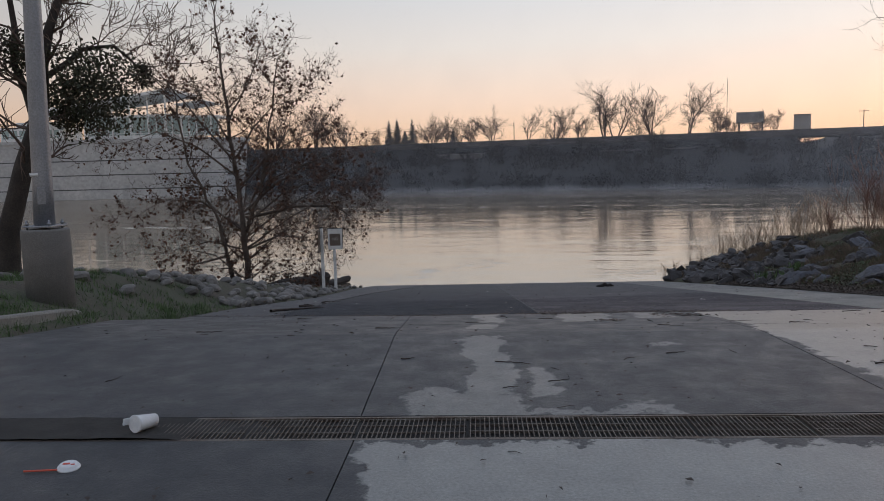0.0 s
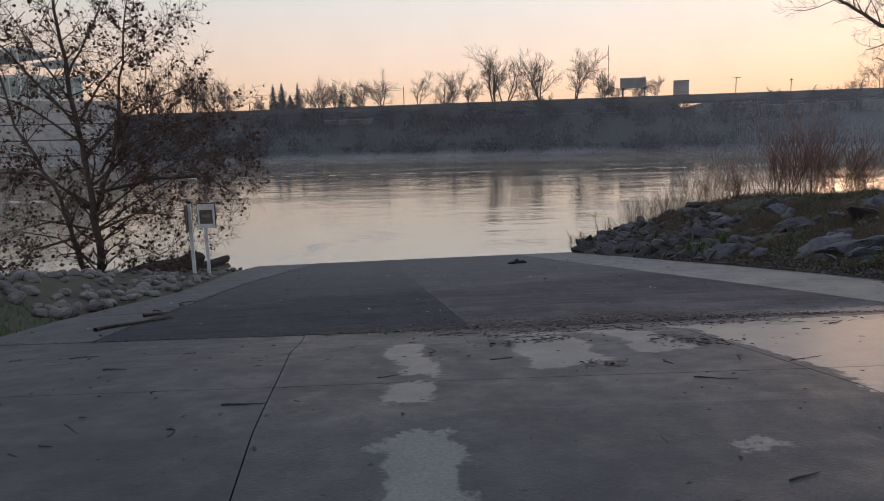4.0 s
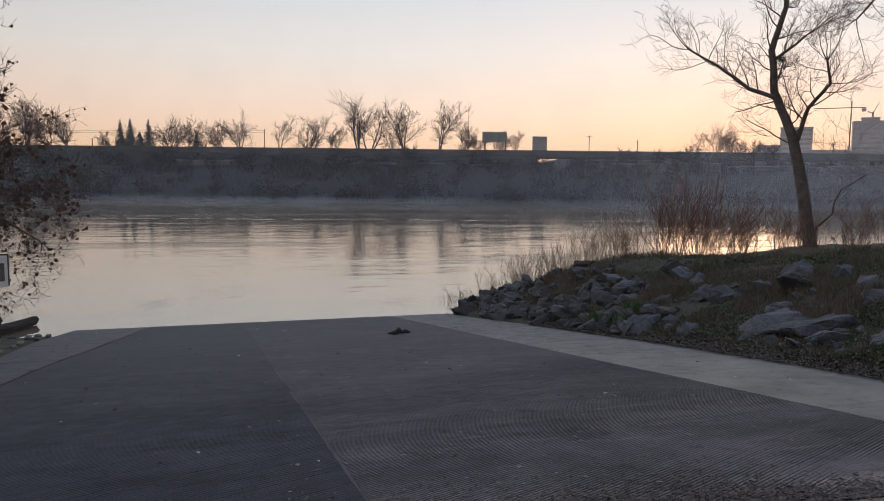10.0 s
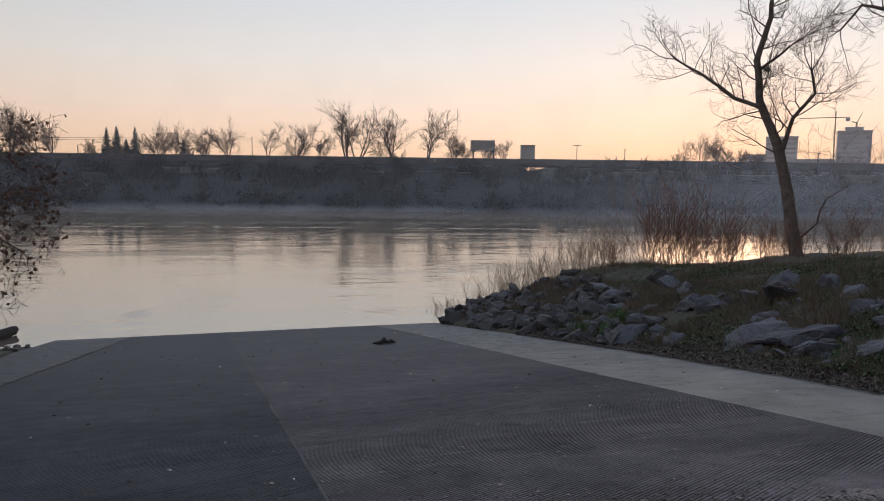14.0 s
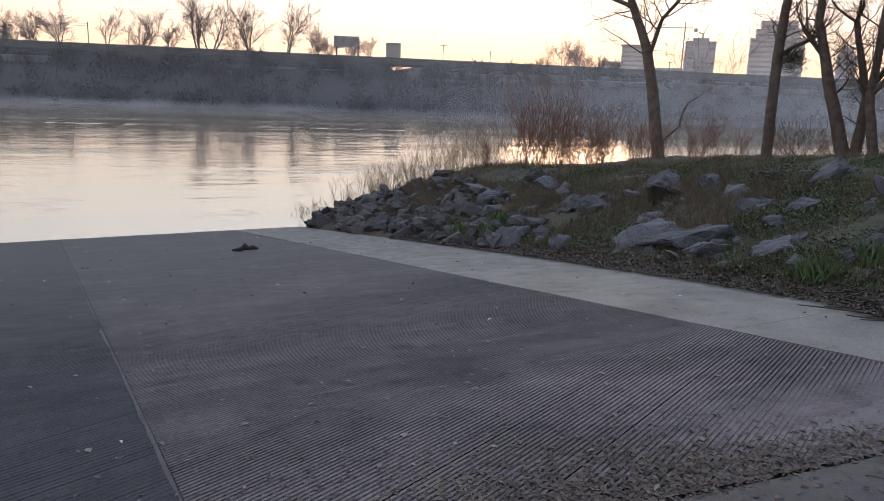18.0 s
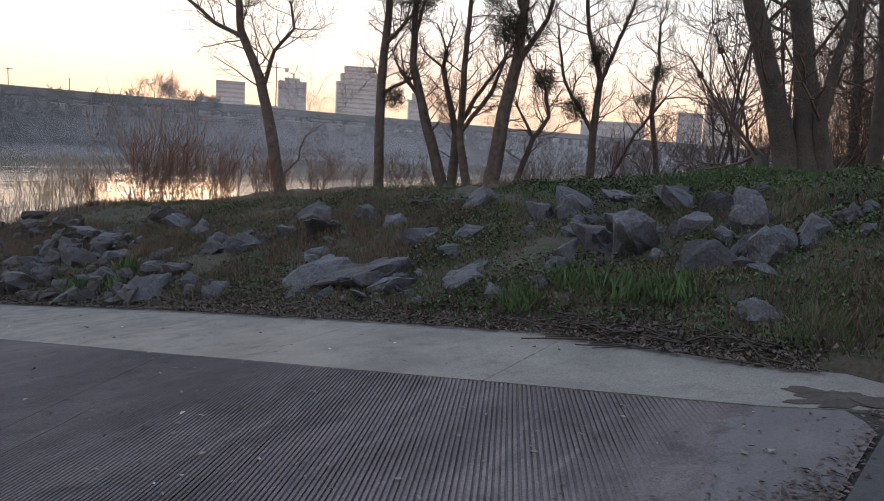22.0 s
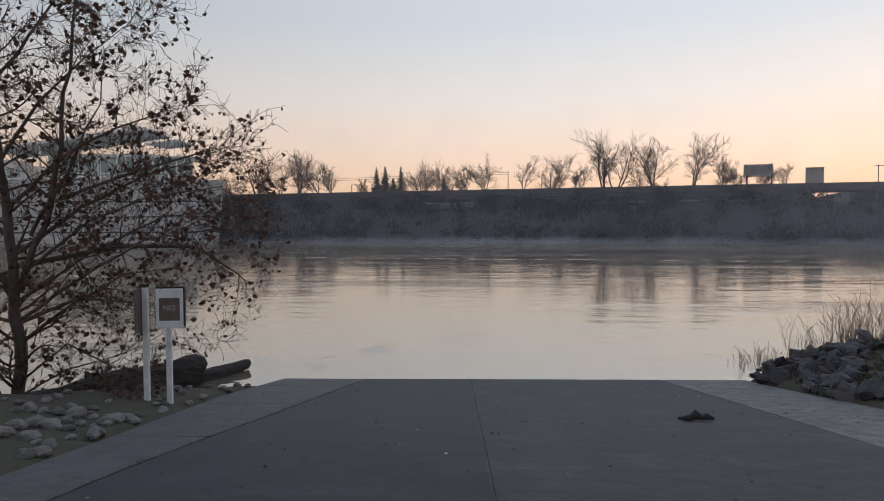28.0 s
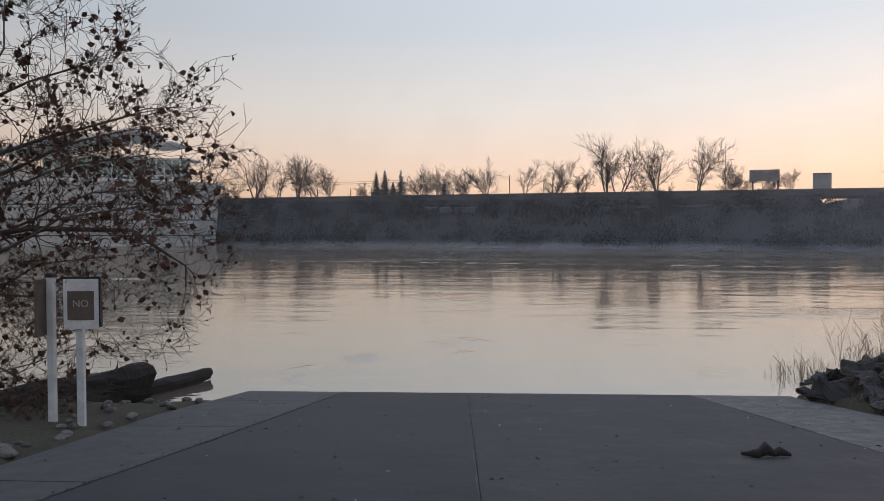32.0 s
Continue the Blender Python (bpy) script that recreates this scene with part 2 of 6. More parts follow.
# ---- paving material: damp concrete with smoother patches in another tone ----
def paving_material(name, base, second, patches, dry_rough=0.5, scale=0.9, stain=(0.055, 0.052, 0.052), silt=False, grime=0.0, bands=0.0, dry=(0.196, 0.199, 0.188), gloss=0.42):
    m = bpy.data.materials.new(name)
    m.use_nodes = True
    n, l = m.node_tree.nodes, m.node_tree.links
    b = n["Principled BSDF"]
    co = n.new("ShaderNodeTexCoord")

    def tex(sc, detail=5, rough=0.6):
        t = n.new("ShaderNodeTexNoise")
        t.inputs["Scale"].default_value, t.inputs["Detail"].default_value, t.inputs["Roughness"].default_value = sc, detail, rough
        l.new(co.outputs["Object"], t.inputs["Vector"])
        return t

    def rng(src, a, b_, lo, hi):
        r = n.new("ShaderNodeMapRange")
        for k, v in zip(("From Min", "From Max", "To Min", "To Max"), (a, b_, lo, hi)):
            r.inputs[k].default_value = v
        l.new(src, r.inputs["Value"])
        return r.outputs[0]

    def math_(op, a, b_=None):
        q = n.new("ShaderNodeMath")
        q.operation = op
        for i, v in enumerate((a, b_)):
            if v is None:
                continue
            if isinstance(v, (int, float)):
                q.inputs[i].default_value = v
            else:
                l.new(v, q.inputs[i])
        return q.outputs[0]

    def mix(f, a, b_):
        q = n.new("ShaderNodeMix")
        q.data_type = "RGBA"
        l.new(f, q.inputs["Factor"])
        for k, v in (("A", a), ("B", b_)):
            if isinstance(v, tuple):
                q.inputs[k].default_value = (*v, 1)
            else:
                l.new(v, q.inputs[k])
        return q.outputs["Result"]

    big, mid, fine, speck = tex(scale), tex(3.5, 6, 0.7), tex(55, 5, 0.7), tex(170, 2)
    col = mix(rng(big.outputs["Fac"], 0.36, 0.66, 0, 1), base, second)
    col = mix(rng(mid.outputs["Fac"], 0.56, 0.72, 0, 0.7), col, stain)
    sep = n.new("ShaderNodeSeparateXYZ")
    l.new(co.outputs["Object"], sep.inputs[0])
    wob = tex(1.1, 8, 0.66)
    edge = tex(7.0, 6, 0.7)
    edge2 = tex(8.3, 6, 0.7)
    wx = math_("ADD", math_("ADD", sep.outputs["X"], rng(wob.outputs["Fac"], 0, 1, -0.38, 0.38)), rng(edge.outputs["Fac"], 0, 1, -0.12, 0.12))
    wob2 = tex(1.7, 8, 0.66)
    wy = math_("ADD", math_("ADD", sep.outputs["Y"], rng(wob2.outputs["Fac"], 0, 1, -0.5, 0.5)), rng(edge2.outputs["Fac"], 0, 1, -0.2, 0.2))
    if bands:
        # wear along the cast grooves
        turn = n.new("ShaderNodeMapping")
        turn.inputs["Rotation"].default_value = (0, 0, -math.atan(0.467))
        turn.inputs["Scale"].default_value = (0.36, 1.7, 0.36)
        l.new(co.outputs["Object"], turn.inputs["Vector"])
        bt = tex(1.0, 5, 0.62)
        l.new(turn.outputs[0], bt.inputs["Vector"])
        col = mix(rng(bt.outputs["Fac"], 0.46, 0.60, 0, bands), col, tuple(0.48 * c for c in base))
        lt = tex(1.4, 6, 0.7)
        turn2 = n.new("ShaderNodeMapping")
        turn2.inputs["Rotation"].default_value = (0, 0, -math.atan(0.467))
        turn2.inputs["Scale"].default_value = (0.5, 3.2, 0.5)
        l.new(co.outputs["Object"], turn2.inputs["Vector"])
        l.new(turn2.outputs[0], lt.inputs["Vector"])
        col = mix(rng(lt.outputs["Fac"], 0.56, 0.70, 0, bands), col, tuple(1.5 * c for c in base))
    patch_mask = None
    for cx, cy, hx, hy in patches:
        most = 1.0 if hx > 2 else 0.6
        dx = math_("SUBTRACT", math_("ABSOLUTE", math_("SUBTRACT", wx, cx)), hx)
        dy = math_("SUBTRACT", math_("ABSOLUTE", math_("SUBTRACT", wy, cy)), hy)
        one = rng(math_("MAXIMUM", dx, dy), 0.018, -0.018, 0, most)
        patch_mask = one if patch_mask is None else math_("MAXIMUM", patch_mask, one)
    if grime:
        # dark algae and tyre grime below the worn upper part
        col = mix(math_("MULTIPLY", rng(wy, 11.8, 16.5, 0, grime), rng(big.outputs["Fac"], 0.3, 0.6, 0.75, 1)), col, (0.056, 0.055, 0.060))
    if silt:
        # pale silt that the river left on the lower part
        sl = math_("MULTIPLY", rng(sep.outputs["Y"], 15.5, 25.0, 0, 0.8), rng(mid.outputs["Fac"], 0.35, 0.6, 0.3, 1))
        col = mix(sl, col, (0.100, 0.099, 0.101))
    if patch_mask is not None:
        col = mix(math_("MULTIPLY", patch_mask, rng(mid.outputs["Fac"], 0.36, 0.62, 1.0, 0.72)), col, dry)
    g = rng(fine.outputs["Fac"], 0.3, 0.7, 0.66, 1.30)
    g2 = math_("MULTIPLY", g, rng(speck.outputs["Fac"], 0.25, 0.45, 0.7, 1.0))
    sc = n.new("ShaderNodeVectorMath")
    sc.operation = "SCALE"
    l.new(col, sc.inputs[0])
    l.new(g2, sc.inputs["Scale"])
    l.new(sc.outputs[0], b.inputs["Base Color"])
    plain = rng(mid.outputs["Fac"], 0.3, 0.7, dry_rough - 0.1, dry_rough + 0.18)
    rough, height = plain, fine.outputs["Fac"]
    bp = n.new("ShaderNodeBump")
    bp.inputs["Distance"].default_value = 0.008
    bp.inputs["Strength"].default_value = 0.5
    if patch_mask is not None:
        q = n.new("ShaderNodeMix")
        l.new(patch_mask, q.inputs[0])
        l.new(plain, q.inputs[2])
        q.inputs[3].default_value = 0.34
        rough = q.outputs[0]
        l.new(rng(patch_mask, 0, 1, 0.5, 0.22), bp.inputs["Strength"])
    l.new(height, bp.inputs["Height"])
    l.new(rough, b.inputs["Roughness"])
    l.new(bp.outputs[0], b.inputs["Normal"])
    b.inputs["Specular IOR Level"].default_value = gloss
    if patch_mask is not None:
        l.new(rng(patch_mask, 0, 1, gloss, 0.6), b.inputs["Specular IOR Level"])
    return m


PALE_PATCHES = [(0.03, 5.4, 0.16, 1.0), (-0.1, 4.35, 0.36, 0.2), (0.4, 4.1, 0.75, 0.06), (0.42, 4.75, 0.11, 0.35), (0.1, 8.3, 0.13, 0.7), (0.05, 7.1, 0.16, 0.3),
         (1.2, 8.3, 0.26, 0.7), (1.95, 8.7, 0.22, 0.75), (4.7, 6.95, 2.12, 2.55), (2.6, 1.9, 3.2, 1.75), (1.5, 6.0, 0.15, 0.05), (1.3, 9.4, 0.3, 0.1)]
M["pad"] = paving_material("damp_concrete", (0.047, 0.049, 0.054), (0.033, 0.035, 0.039), PALE_PATCHES)
M["lane"] = paving_material("dark_lane_concrete", (0.185, 0.162, 0.166), (0.105, 0.094, 0.099), [(5.15, 9.75, 1.55, 0.8)], dry=(0.074, 0.075, 0.082), dry_rough=0.75, gloss=0.22, silt=True, grime=0.8, bands=0.55)
M["smooth_lane"] = paving_material("worn_lane_concrete", (0.060, 0.061, 0.067), (0.043, 0.044, 0.050), [], dry_rough=0.75, gloss=0.22, silt=True, bands=0.35)
M["strip"] = paving_material("pale_strip_concrete", (0.232, 0.222, 0.198), (0.158, 0.151, 0.137), [], dry_rough=0.7, stain=(0.11, 0.105, 0.098), silt=True)
M["left_strip"] = paving_material("left_strip_concrete", (0.098, 0.096, 0.098), (0.072, 0.07, 0.072), [], dry_rough=0.7, silt=True)
M["lip"] = paving_material("pale_seam_mortar", (0.125, 0.12, 0.12), (0.085, 0.082, 0.08), [], dry_rough=0.7)
M["joint"] = material("joint_dirt", (0.036, 0.033, 0.03), 0.95, scale=6, amount=0.3, fine=90, bump=0.3)
M["iron"] = material("rusty_iron", (0.20, 0.178, 0.155), 0.6, 0.4, scale=5, amount=0.35, second=(0.09, 0.06, 0.045), fine=80, bump=0.3)


def slab(x0f, x1f, y0, y1, step, gap=0.007, skew0=0.0, skew1=0.0, depth=0.16):
    """A cast slab between two edges given as functions of y, that follows the fall of the ground; skew turns its cross joints."""
    n_ = max(1, round((y1 - y0) / step))
    rows = []
    for k in range(n_ + 1):
        t = y0 + gap / 2 + (y1 - y0 - gap) * k / n_
        a, b_ = x0f(t) + gap / 2, x1f(t) - gap / 2
        row = []
        for i in range(7):
            x = a + (b_ - a) * i / 6
            y = t + (skew0 + (skew1 - skew0) * k / n_) * (x - 0.8)
            row.append((x, y, ramp_z(y) + 0.006 * noise.noise((x * 0.5, y * 0.5, 4))))
        rows.append(row)
    v = [p for r in rows for p in r]
    f = [(k * 7 + i, k * 7 + i + 1, k * 7 + i + 8, k * 7 + i + 7) for k in range(n_) for i in range(6)]
    # edges drop a little (worn arris), then down
    rim = list(range(0, 7)) + [k * 7 + 6 for k in range(1, n_ + 1)] + [n_ * 7 + i for i in range(5, -1, -1)] + [k * 7 for k in range(n_ - 1, 0, -1)]
    base = len(v)
    v += [(v[i][0], v[i][1], v[i][2] - depth) for i in rim]
    for j in range(len(rim)):
        j2 = (j + 1) % len(rim)
        f.append((rim[j2], rim[j], base + j, base + j2))
    return v, f


def const(c):
    return lambda y: c


pavement = tagged(new("pavement"), "damp concrete boat ramp and upper pad with joints, pale patches and litter", "boat ramp", kind="structure")
# dirt under the joints
jv, jf = [], []
for k, y in enumerate(axis_values([-30, 4.0, 36], [3, 0.5])):
    jv += [(left_edge(y), y, ramp_z(y) - 0.02), (right_edge(y), y, ramp_z(y) - 0.02)]
    if k:
        jf.append((2 * k - 2, 2 * k - 1, 2 * k + 1, 2 * k))
from_lists("joint_bed", jv, jf, M["joint"], pavement)

GRATE0, GRATE1 = 3.69, 4.06
CREST, LEAN = 10.5, -0.15          # the slanting joint between pad and ramp


def pad_joint(y):
    return -0.70 - 0.035 * (y - 3.7)


pads = [
    (left_edge, const(-0.72), -30, -6, 3), (const(-0.72), const(5.0), -30, -6, 3), (const(5.0), right_edge, -30, -6, 3),
    (left_edge, const(-0.69), -6, GRATE0, 1), (const(-0.69), const(2.5), -6, GRATE0, 1), (const(2.5), right_edge, -6, GRATE0, 1),
    (left_edge, pad_joint, GRATE1, 7.32, 0.25), (pad_joint, const(2.5), GRATE1, 7.32, 0.25), (const(2.5), right_edge, GRATE1, 7.32, 0.25),
    (left_edge, pad_joint, 7.32, CREST, 0.25), (pad_joint, const(2.5), 7.32, CREST, 0.25), (const(2.5), const(5.85), 7.32, CREST, 0.25),
]
for x0, x1, y0, y1, st in pads:
    v, f = slab(x0, x1, y0, y1, st, skew0=-0.12 if y0 > 7 else 0.0, skew1=LEAN if y1 > 10 else -0.12 if y1 > 7 else 0.0)
    from_lists("slab", v, f, M["pad"], pavement)
v, f = slab(const(5.86), lambda y: right_edge(y - 0.7 * (9.2 - y) / 1.87), 7.33, 9.2, 0.25, skew0=-0.12)
from_lists("slab", v, f, M["strip"], pavement)


def left_joint(y):
    return float(np.interp(y, [10, 20, 22, 25, 34], [-3.31, -3.31, -3.22, -2.98, -2.45]))


def lane_seam(y):
    return 0.87 - 0.0175 * (y - 12)


def grooved(name, x0, x1, y1, pitch, deep, mat, slope, left, right):
    """A lane cast with grooves that run slantwise across it, starting at the skewed joint below the pad."""
    v, f = [], []
    rnd = random.Random(5)
    n_ = 24
    y, k = CREST - abs(slope) * (x1 - x0) / 2 - 0.5, 0
    while y < y1:
        w = deep * (0.85 + 0.3 * rnd.random()) * (1.25 if rnd.random() < 0.05 else 1.0)
        worn = 0.01 + 0.99 * smooth(17.5, 12.0, y)
        jog = rnd.gauss(0, 0.0015)
        for dy, dz in ((0.0, 0.0), (0.56, 0.0), (0.65, -w), (0.91, -w)):
            for i in range(n_):
                x = x0 + (x1 - x0) * i / (n_ - 1)
                lip = CREST + 0.03 + LEAN * (x - 0.8)
                yy = y + jog + dy * pitch + slope * (x - (x0 + x1) / 2) + 0.006 * noise.noise((x * 1.5, y * 2.0, 2))
                cut = worn * dz * (0.8 + 0.4 * abs(noise.noise((x * 1.3, yy * 1.1, 6)))) * smooth(lip, lip + 0.1, yy)
                # filled with dirt near the outer corner
                cut *= 1 - smooth(2.6, 4.6, x) * smooth(lip + 1.5, lip + 0.7, yy)
                yy = max(yy, lip)
                x = left(yy) + (right(yy) - left(yy)) * i / (n_ - 1)
                v.append((x, yy, ramp_z(yy) + cut + 0.004 * noise.noise((x, yy * 0.4, 9))))
            if k:
                a = (k - 1) * n_
                f += [(a + i, a + i + 1, a + i + n_ + 1, a + i + n_) for i in range(n_ - 1) if v[a + i + n_][1] > v[a + i][1] + 1e-5 or v[a + i + n_ + 1][1] > v[a + i + 1][1] + 1e-5]
            k += 1
        y += pitch
    return from_lists(name, v, f, mat, pavement)


grooved("grooved_lane", 0.792, 5.84, 36, 0.038, 0.016, M["lane"], 0.467, lambda y: lane_seam(y) + 0.006, const(5.84))
grooved("grooved_lane", -3.28, 0.78, 36, 0.050, 0.003, M["smooth_lane"], 0.467, lambda y: left_joint(y) + 0.02, lambda y: lane_seam(y) - 0.006)
ybreaks = [9.2, 12.5, 15.25, 17.95, 20.9, 24.0, 27.2, 30.4, 36]
for a, b_ in zip(ybreaks, ybreaks[1:]):
    v, f = slab(const(5.86), right_edge, a, b_, 0.4)
    from_lists("slab", v, f, M["strip"], pavement)
ybreaks = [CREST + 0.02, 14.2, 18.4, 22.5, 26.6, 30.7, 36]
for a, b_ in zip(ybreaks, ybreaks[1:]):
    v, f = slab(left_edge, left_joint, a, b_, 0.4, gap=0.03, skew0=LEAN if a < 11 else 0.0)
    from_lists("slab", v, f, M["left_strip"], pavement)
# pale worn lip along the seam between the two lanes
sv, sf = [], []
for k in range(131):
    y = 10.53 + 0.188 * k
    w = 0.008 + 0.02 * noise.noise((y * 1.3, 0, 1)) + 0.012 * noise.noise((y * 6, 3, 1))
    xs_ = lane_seam(y)
    sv += [(xs_ - 0.011 - w, y, ramp_z(y) + 0.001), (xs_ - 0.002, y, ramp_z(y) + 0.012), (xs_ + 0.002, y, ramp_z(y) - 0.03)]
    if k:
        sf += [(3 * k - 3, 3 * k - 2, 3 * k + 1, 3 * k), (3 * k - 2, 3 * k - 1, 3 * k + 2, 3 * k + 1)]
from_lists("seam", sv, sf, M["lip"], pavement)

# ---- trench drain with iron gratings ----
drain = tagged(new("trench_drain"), "long rusty iron trench drain grating filled with dirt", "drain grating", kind="structure")
part("channel", boxes((-6, GRATE0, -0.2, 8, GRATE1, -0.045)), M["joint"], drain, "dark silted channel")
sv, sf = [], []
SX = axis_values([-6, 0.2, 7.8], [0.06, 0.12])
for k, x in enumerate(SX):
    for m in range(7):
        y = GRATE0 + 0.012 + (GRATE1 - GRATE0 - 0.024) * m / 6
        z = -0.027 + 0.035 * smooth(-0.6, -2.2, x) + 0.014 * noise.noise((x * 2.2, y * 5, 1)) + 0.008 * noise.noise((x * 9, y * 14, 2))
        sv.append((x, y, z))
    if k:
        sf += [((k - 1) * 7 + m, k * 7 + m, k * 7 + m + 1, (k - 1) * 7 + m + 1) for m in range(6)]
from_lists("silt", sv, sf, M["joint"], drain, smooth_shade=True)
for ya in (GRATE0 + 0.004, GRATE1 - 0.026):
    part("rail", boxes((-5.2, ya, -0.06, 8, ya + 0.022, -0.002)), M["iron"], drain)
bm = bmesh.new()
for i in range(23):
    box_bm(bm, 0.008 + i * 0.0264, 0.0, -0.03, 0.0125 + i * 0.0264, 0.31, 0.0)
for yb in (0.0, 0.10, 0.205, 0.302):
    box_bm(bm, 0.004, yb, -0.022, 0.600, yb + 0.006, -0.003)
first = part("grating", bm, M["iron"], drain)
first.location = (-5.0, GRATE0 + 0.03, -0.004)
rnd = random.Random(3)
for i in range(1, 20):
    g = new("grating", first.data)
    g.parent = drain
    g.location = (-5.0 + i * 0.615, GRATE0 + 0.03, -0.006 + 0.006 * rnd.random())


# ---- water ----
def water_material():
    m = bpy.data.materials.new("river_water")
    m.use_nodes = True
    n, l = m.node_tree.nodes, m.node_tree.links
    b = n["Principled BSDF"]
    b.inputs["Base Color"].default_value = (0.20, 0.165, 0.13, 1)
    b.inputs["Roughness"].default_value = 0.035
    b.inputs["IOR"].default_value = 6.5
    b.inputs["Specular Tint"].default_value = (1.0, 0.94, 0.86, 1)
    co = n.new("ShaderNodeTexCoord")
    mp = n.new("ShaderNodeMapping")
    mp.inputs["Rotation"].default_value = (0, 0, radians(17))
    mp.inputs["Scale"].default_value = (0.35, 1.0, 1)
    l.new(co.outputs["Object"], mp.inputs["Vector"])
    calm = n.new("ShaderNodeTexNoise")
    calm.inputs["Scale"].default_value, calm.inputs["Detail"].default_value = 0.9, 4
    l.new(mp.outputs[0], calm.inputs["Vector"])
    rip = n.new("ShaderNodeTexNoise")
    rip.inputs["Scale"].default_value, rip.inputs["Detail"].default_value = 4.5, 3
    l.new(mp.outputs[0], rip.inputs["Vector"])
    # streaks of rougher water where the current boils
    st = n.new("ShaderNodeTexNoise")
    st.inputs["Scale"].default_value, st.inputs["Detail"].default_value = 0.05, 3
    mp2 = n.new("ShaderNodeMapping")
    mp2.inputs["Rotation"].default_value = (0, 0, radians(17))
    mp2.inputs["Scale"].default_value = (0.5, 2.2, 1)
    l.new(co.outputs["Object"], mp2.inputs["Vector"])
    l.new(mp2.outputs[0], st.inputs["Vector"])
    r = n.new("ShaderNodeMapRange")
    for k, v in zip(("From Min", "From Max", "To Min", "To Max"), (0.54, 0.66, 0.1, 0.8)):
        r.inputs[k].default_value = v
    l.new(st.outputs["Fac"], r.inputs["Value"])
    mul = n.new("ShaderNodeMath")
    mul.operation = "MULTIPLY"
    l.new(rip.outputs["Fac"], mul.inputs[0])
    l.new(r.outputs[0], mul.inputs[1])
    add = n.new("ShaderNodeMath")
    add.operation = "ADD"
    l.new(calm.outputs["Fac"], add.inputs[0])
    l.new(mul.outputs[0], add.inputs[1])
    swell = n.new("ShaderNodeTexNoise")
    swell.inputs["Scale"].default_value, swell.inputs["Detail"].default_value = 0.2, 2
    l.new(mp.outputs[0], swell.inputs["Vector"])
    full = n.new("ShaderNodeMath")
    full.operation = "MULTIPLY_ADD"
    full.inputs[1].default_value = 1.8
    l.new(swell.outputs["Fac"], full.inputs[0])
    l.new(add.outputs[0], full.inputs[2])
    bp = n.new("ShaderNodeBump")
    bp.inputs["Strength"].default_value, bp.inputs["Distance"].default_value = 0.5, 0.06
    l.new(full.outputs[0], bp.inputs["Height"])
    # constant tilt towards the near bank, added so the water mirrors higher, brighter sky
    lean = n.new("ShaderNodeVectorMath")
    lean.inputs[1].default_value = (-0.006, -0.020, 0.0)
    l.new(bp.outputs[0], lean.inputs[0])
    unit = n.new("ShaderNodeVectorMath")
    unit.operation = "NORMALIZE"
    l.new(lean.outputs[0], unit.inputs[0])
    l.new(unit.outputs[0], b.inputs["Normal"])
    return m


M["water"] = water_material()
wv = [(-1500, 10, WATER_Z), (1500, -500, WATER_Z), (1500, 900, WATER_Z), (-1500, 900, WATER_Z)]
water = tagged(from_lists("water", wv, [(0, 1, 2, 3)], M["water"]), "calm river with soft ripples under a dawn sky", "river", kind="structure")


def rippled(name, p, q, wide, wave, high, label, seed):
    """A band of small waves on the river along p to q, that dies away at its edges."""
    p, q = Vector((*p, 0)), Vector((*q, 0))
    d = (q - p).normalized()
    n_, long_ = Vector((-d.y, d.x, 0)), (q - p).length
    na, nb = int(long_ / (wave * 0.3)), int(wide / (wave * 0.14))
    v, f = [], []
    for i in range(na + 1):
        a = i / na
        for j in range(nb + 1):
            b_ = j / nb
            at = p + d * (a * long_) + n_ * ((b_ - 0.5) * wide * (0.45 + 0.75 * a))
            calm_ = smooth(0, 0.12, a) * smooth(1, 0.7, a) * smooth(0, 0.2, b_) * smooth(1, 0.8, b_)
            turn = 2 * math.pi * ((b_ - 0.5) * wide / wave + 1.2 * noise.noise((at.x * 0.5, at.y * 0.5, seed)) + 0.3 * noise.noise((at.x * 1.7, at.y * 1.7, seed)))
            patch = max(0.0, 0.25 + 1.3 * noise.noise((at.x * 0.9, at.y * 0.7, seed + 4)))
            v.append((at.x, at.y, WATER_Z - 0.02 + 0.026 * min(1.0, 4 * calm_ * patch) + high * calm_ * patch * (0.5 + 0.5 * math.sin(turn))))
            if i and j:
                k = i * (nb + 1) + j
                f.append((k - nb - 2, k - 1, k, k - nb - 1))
    return tagged(from_lists(name, v, f, M["water"], smooth_shade=True), label, "ripples", kind="stuff")


rippled("ripples", (-5.6, 33.2), (2.0, 42.5), 3.4, 0.34, 0.016, "small broken waves where the current passes the foot of the ramp", 1)
rippled("ripples", (-41, 74.0), (-18, 69.6), 2.6, 0.9, 0.08, "bright wake behind a snag in the river", 7)
rippled("ripples", (-30, 104.0), (60, 86.0), 3.0, 1.6, 0.05, "line of rough water in midstream", 12)


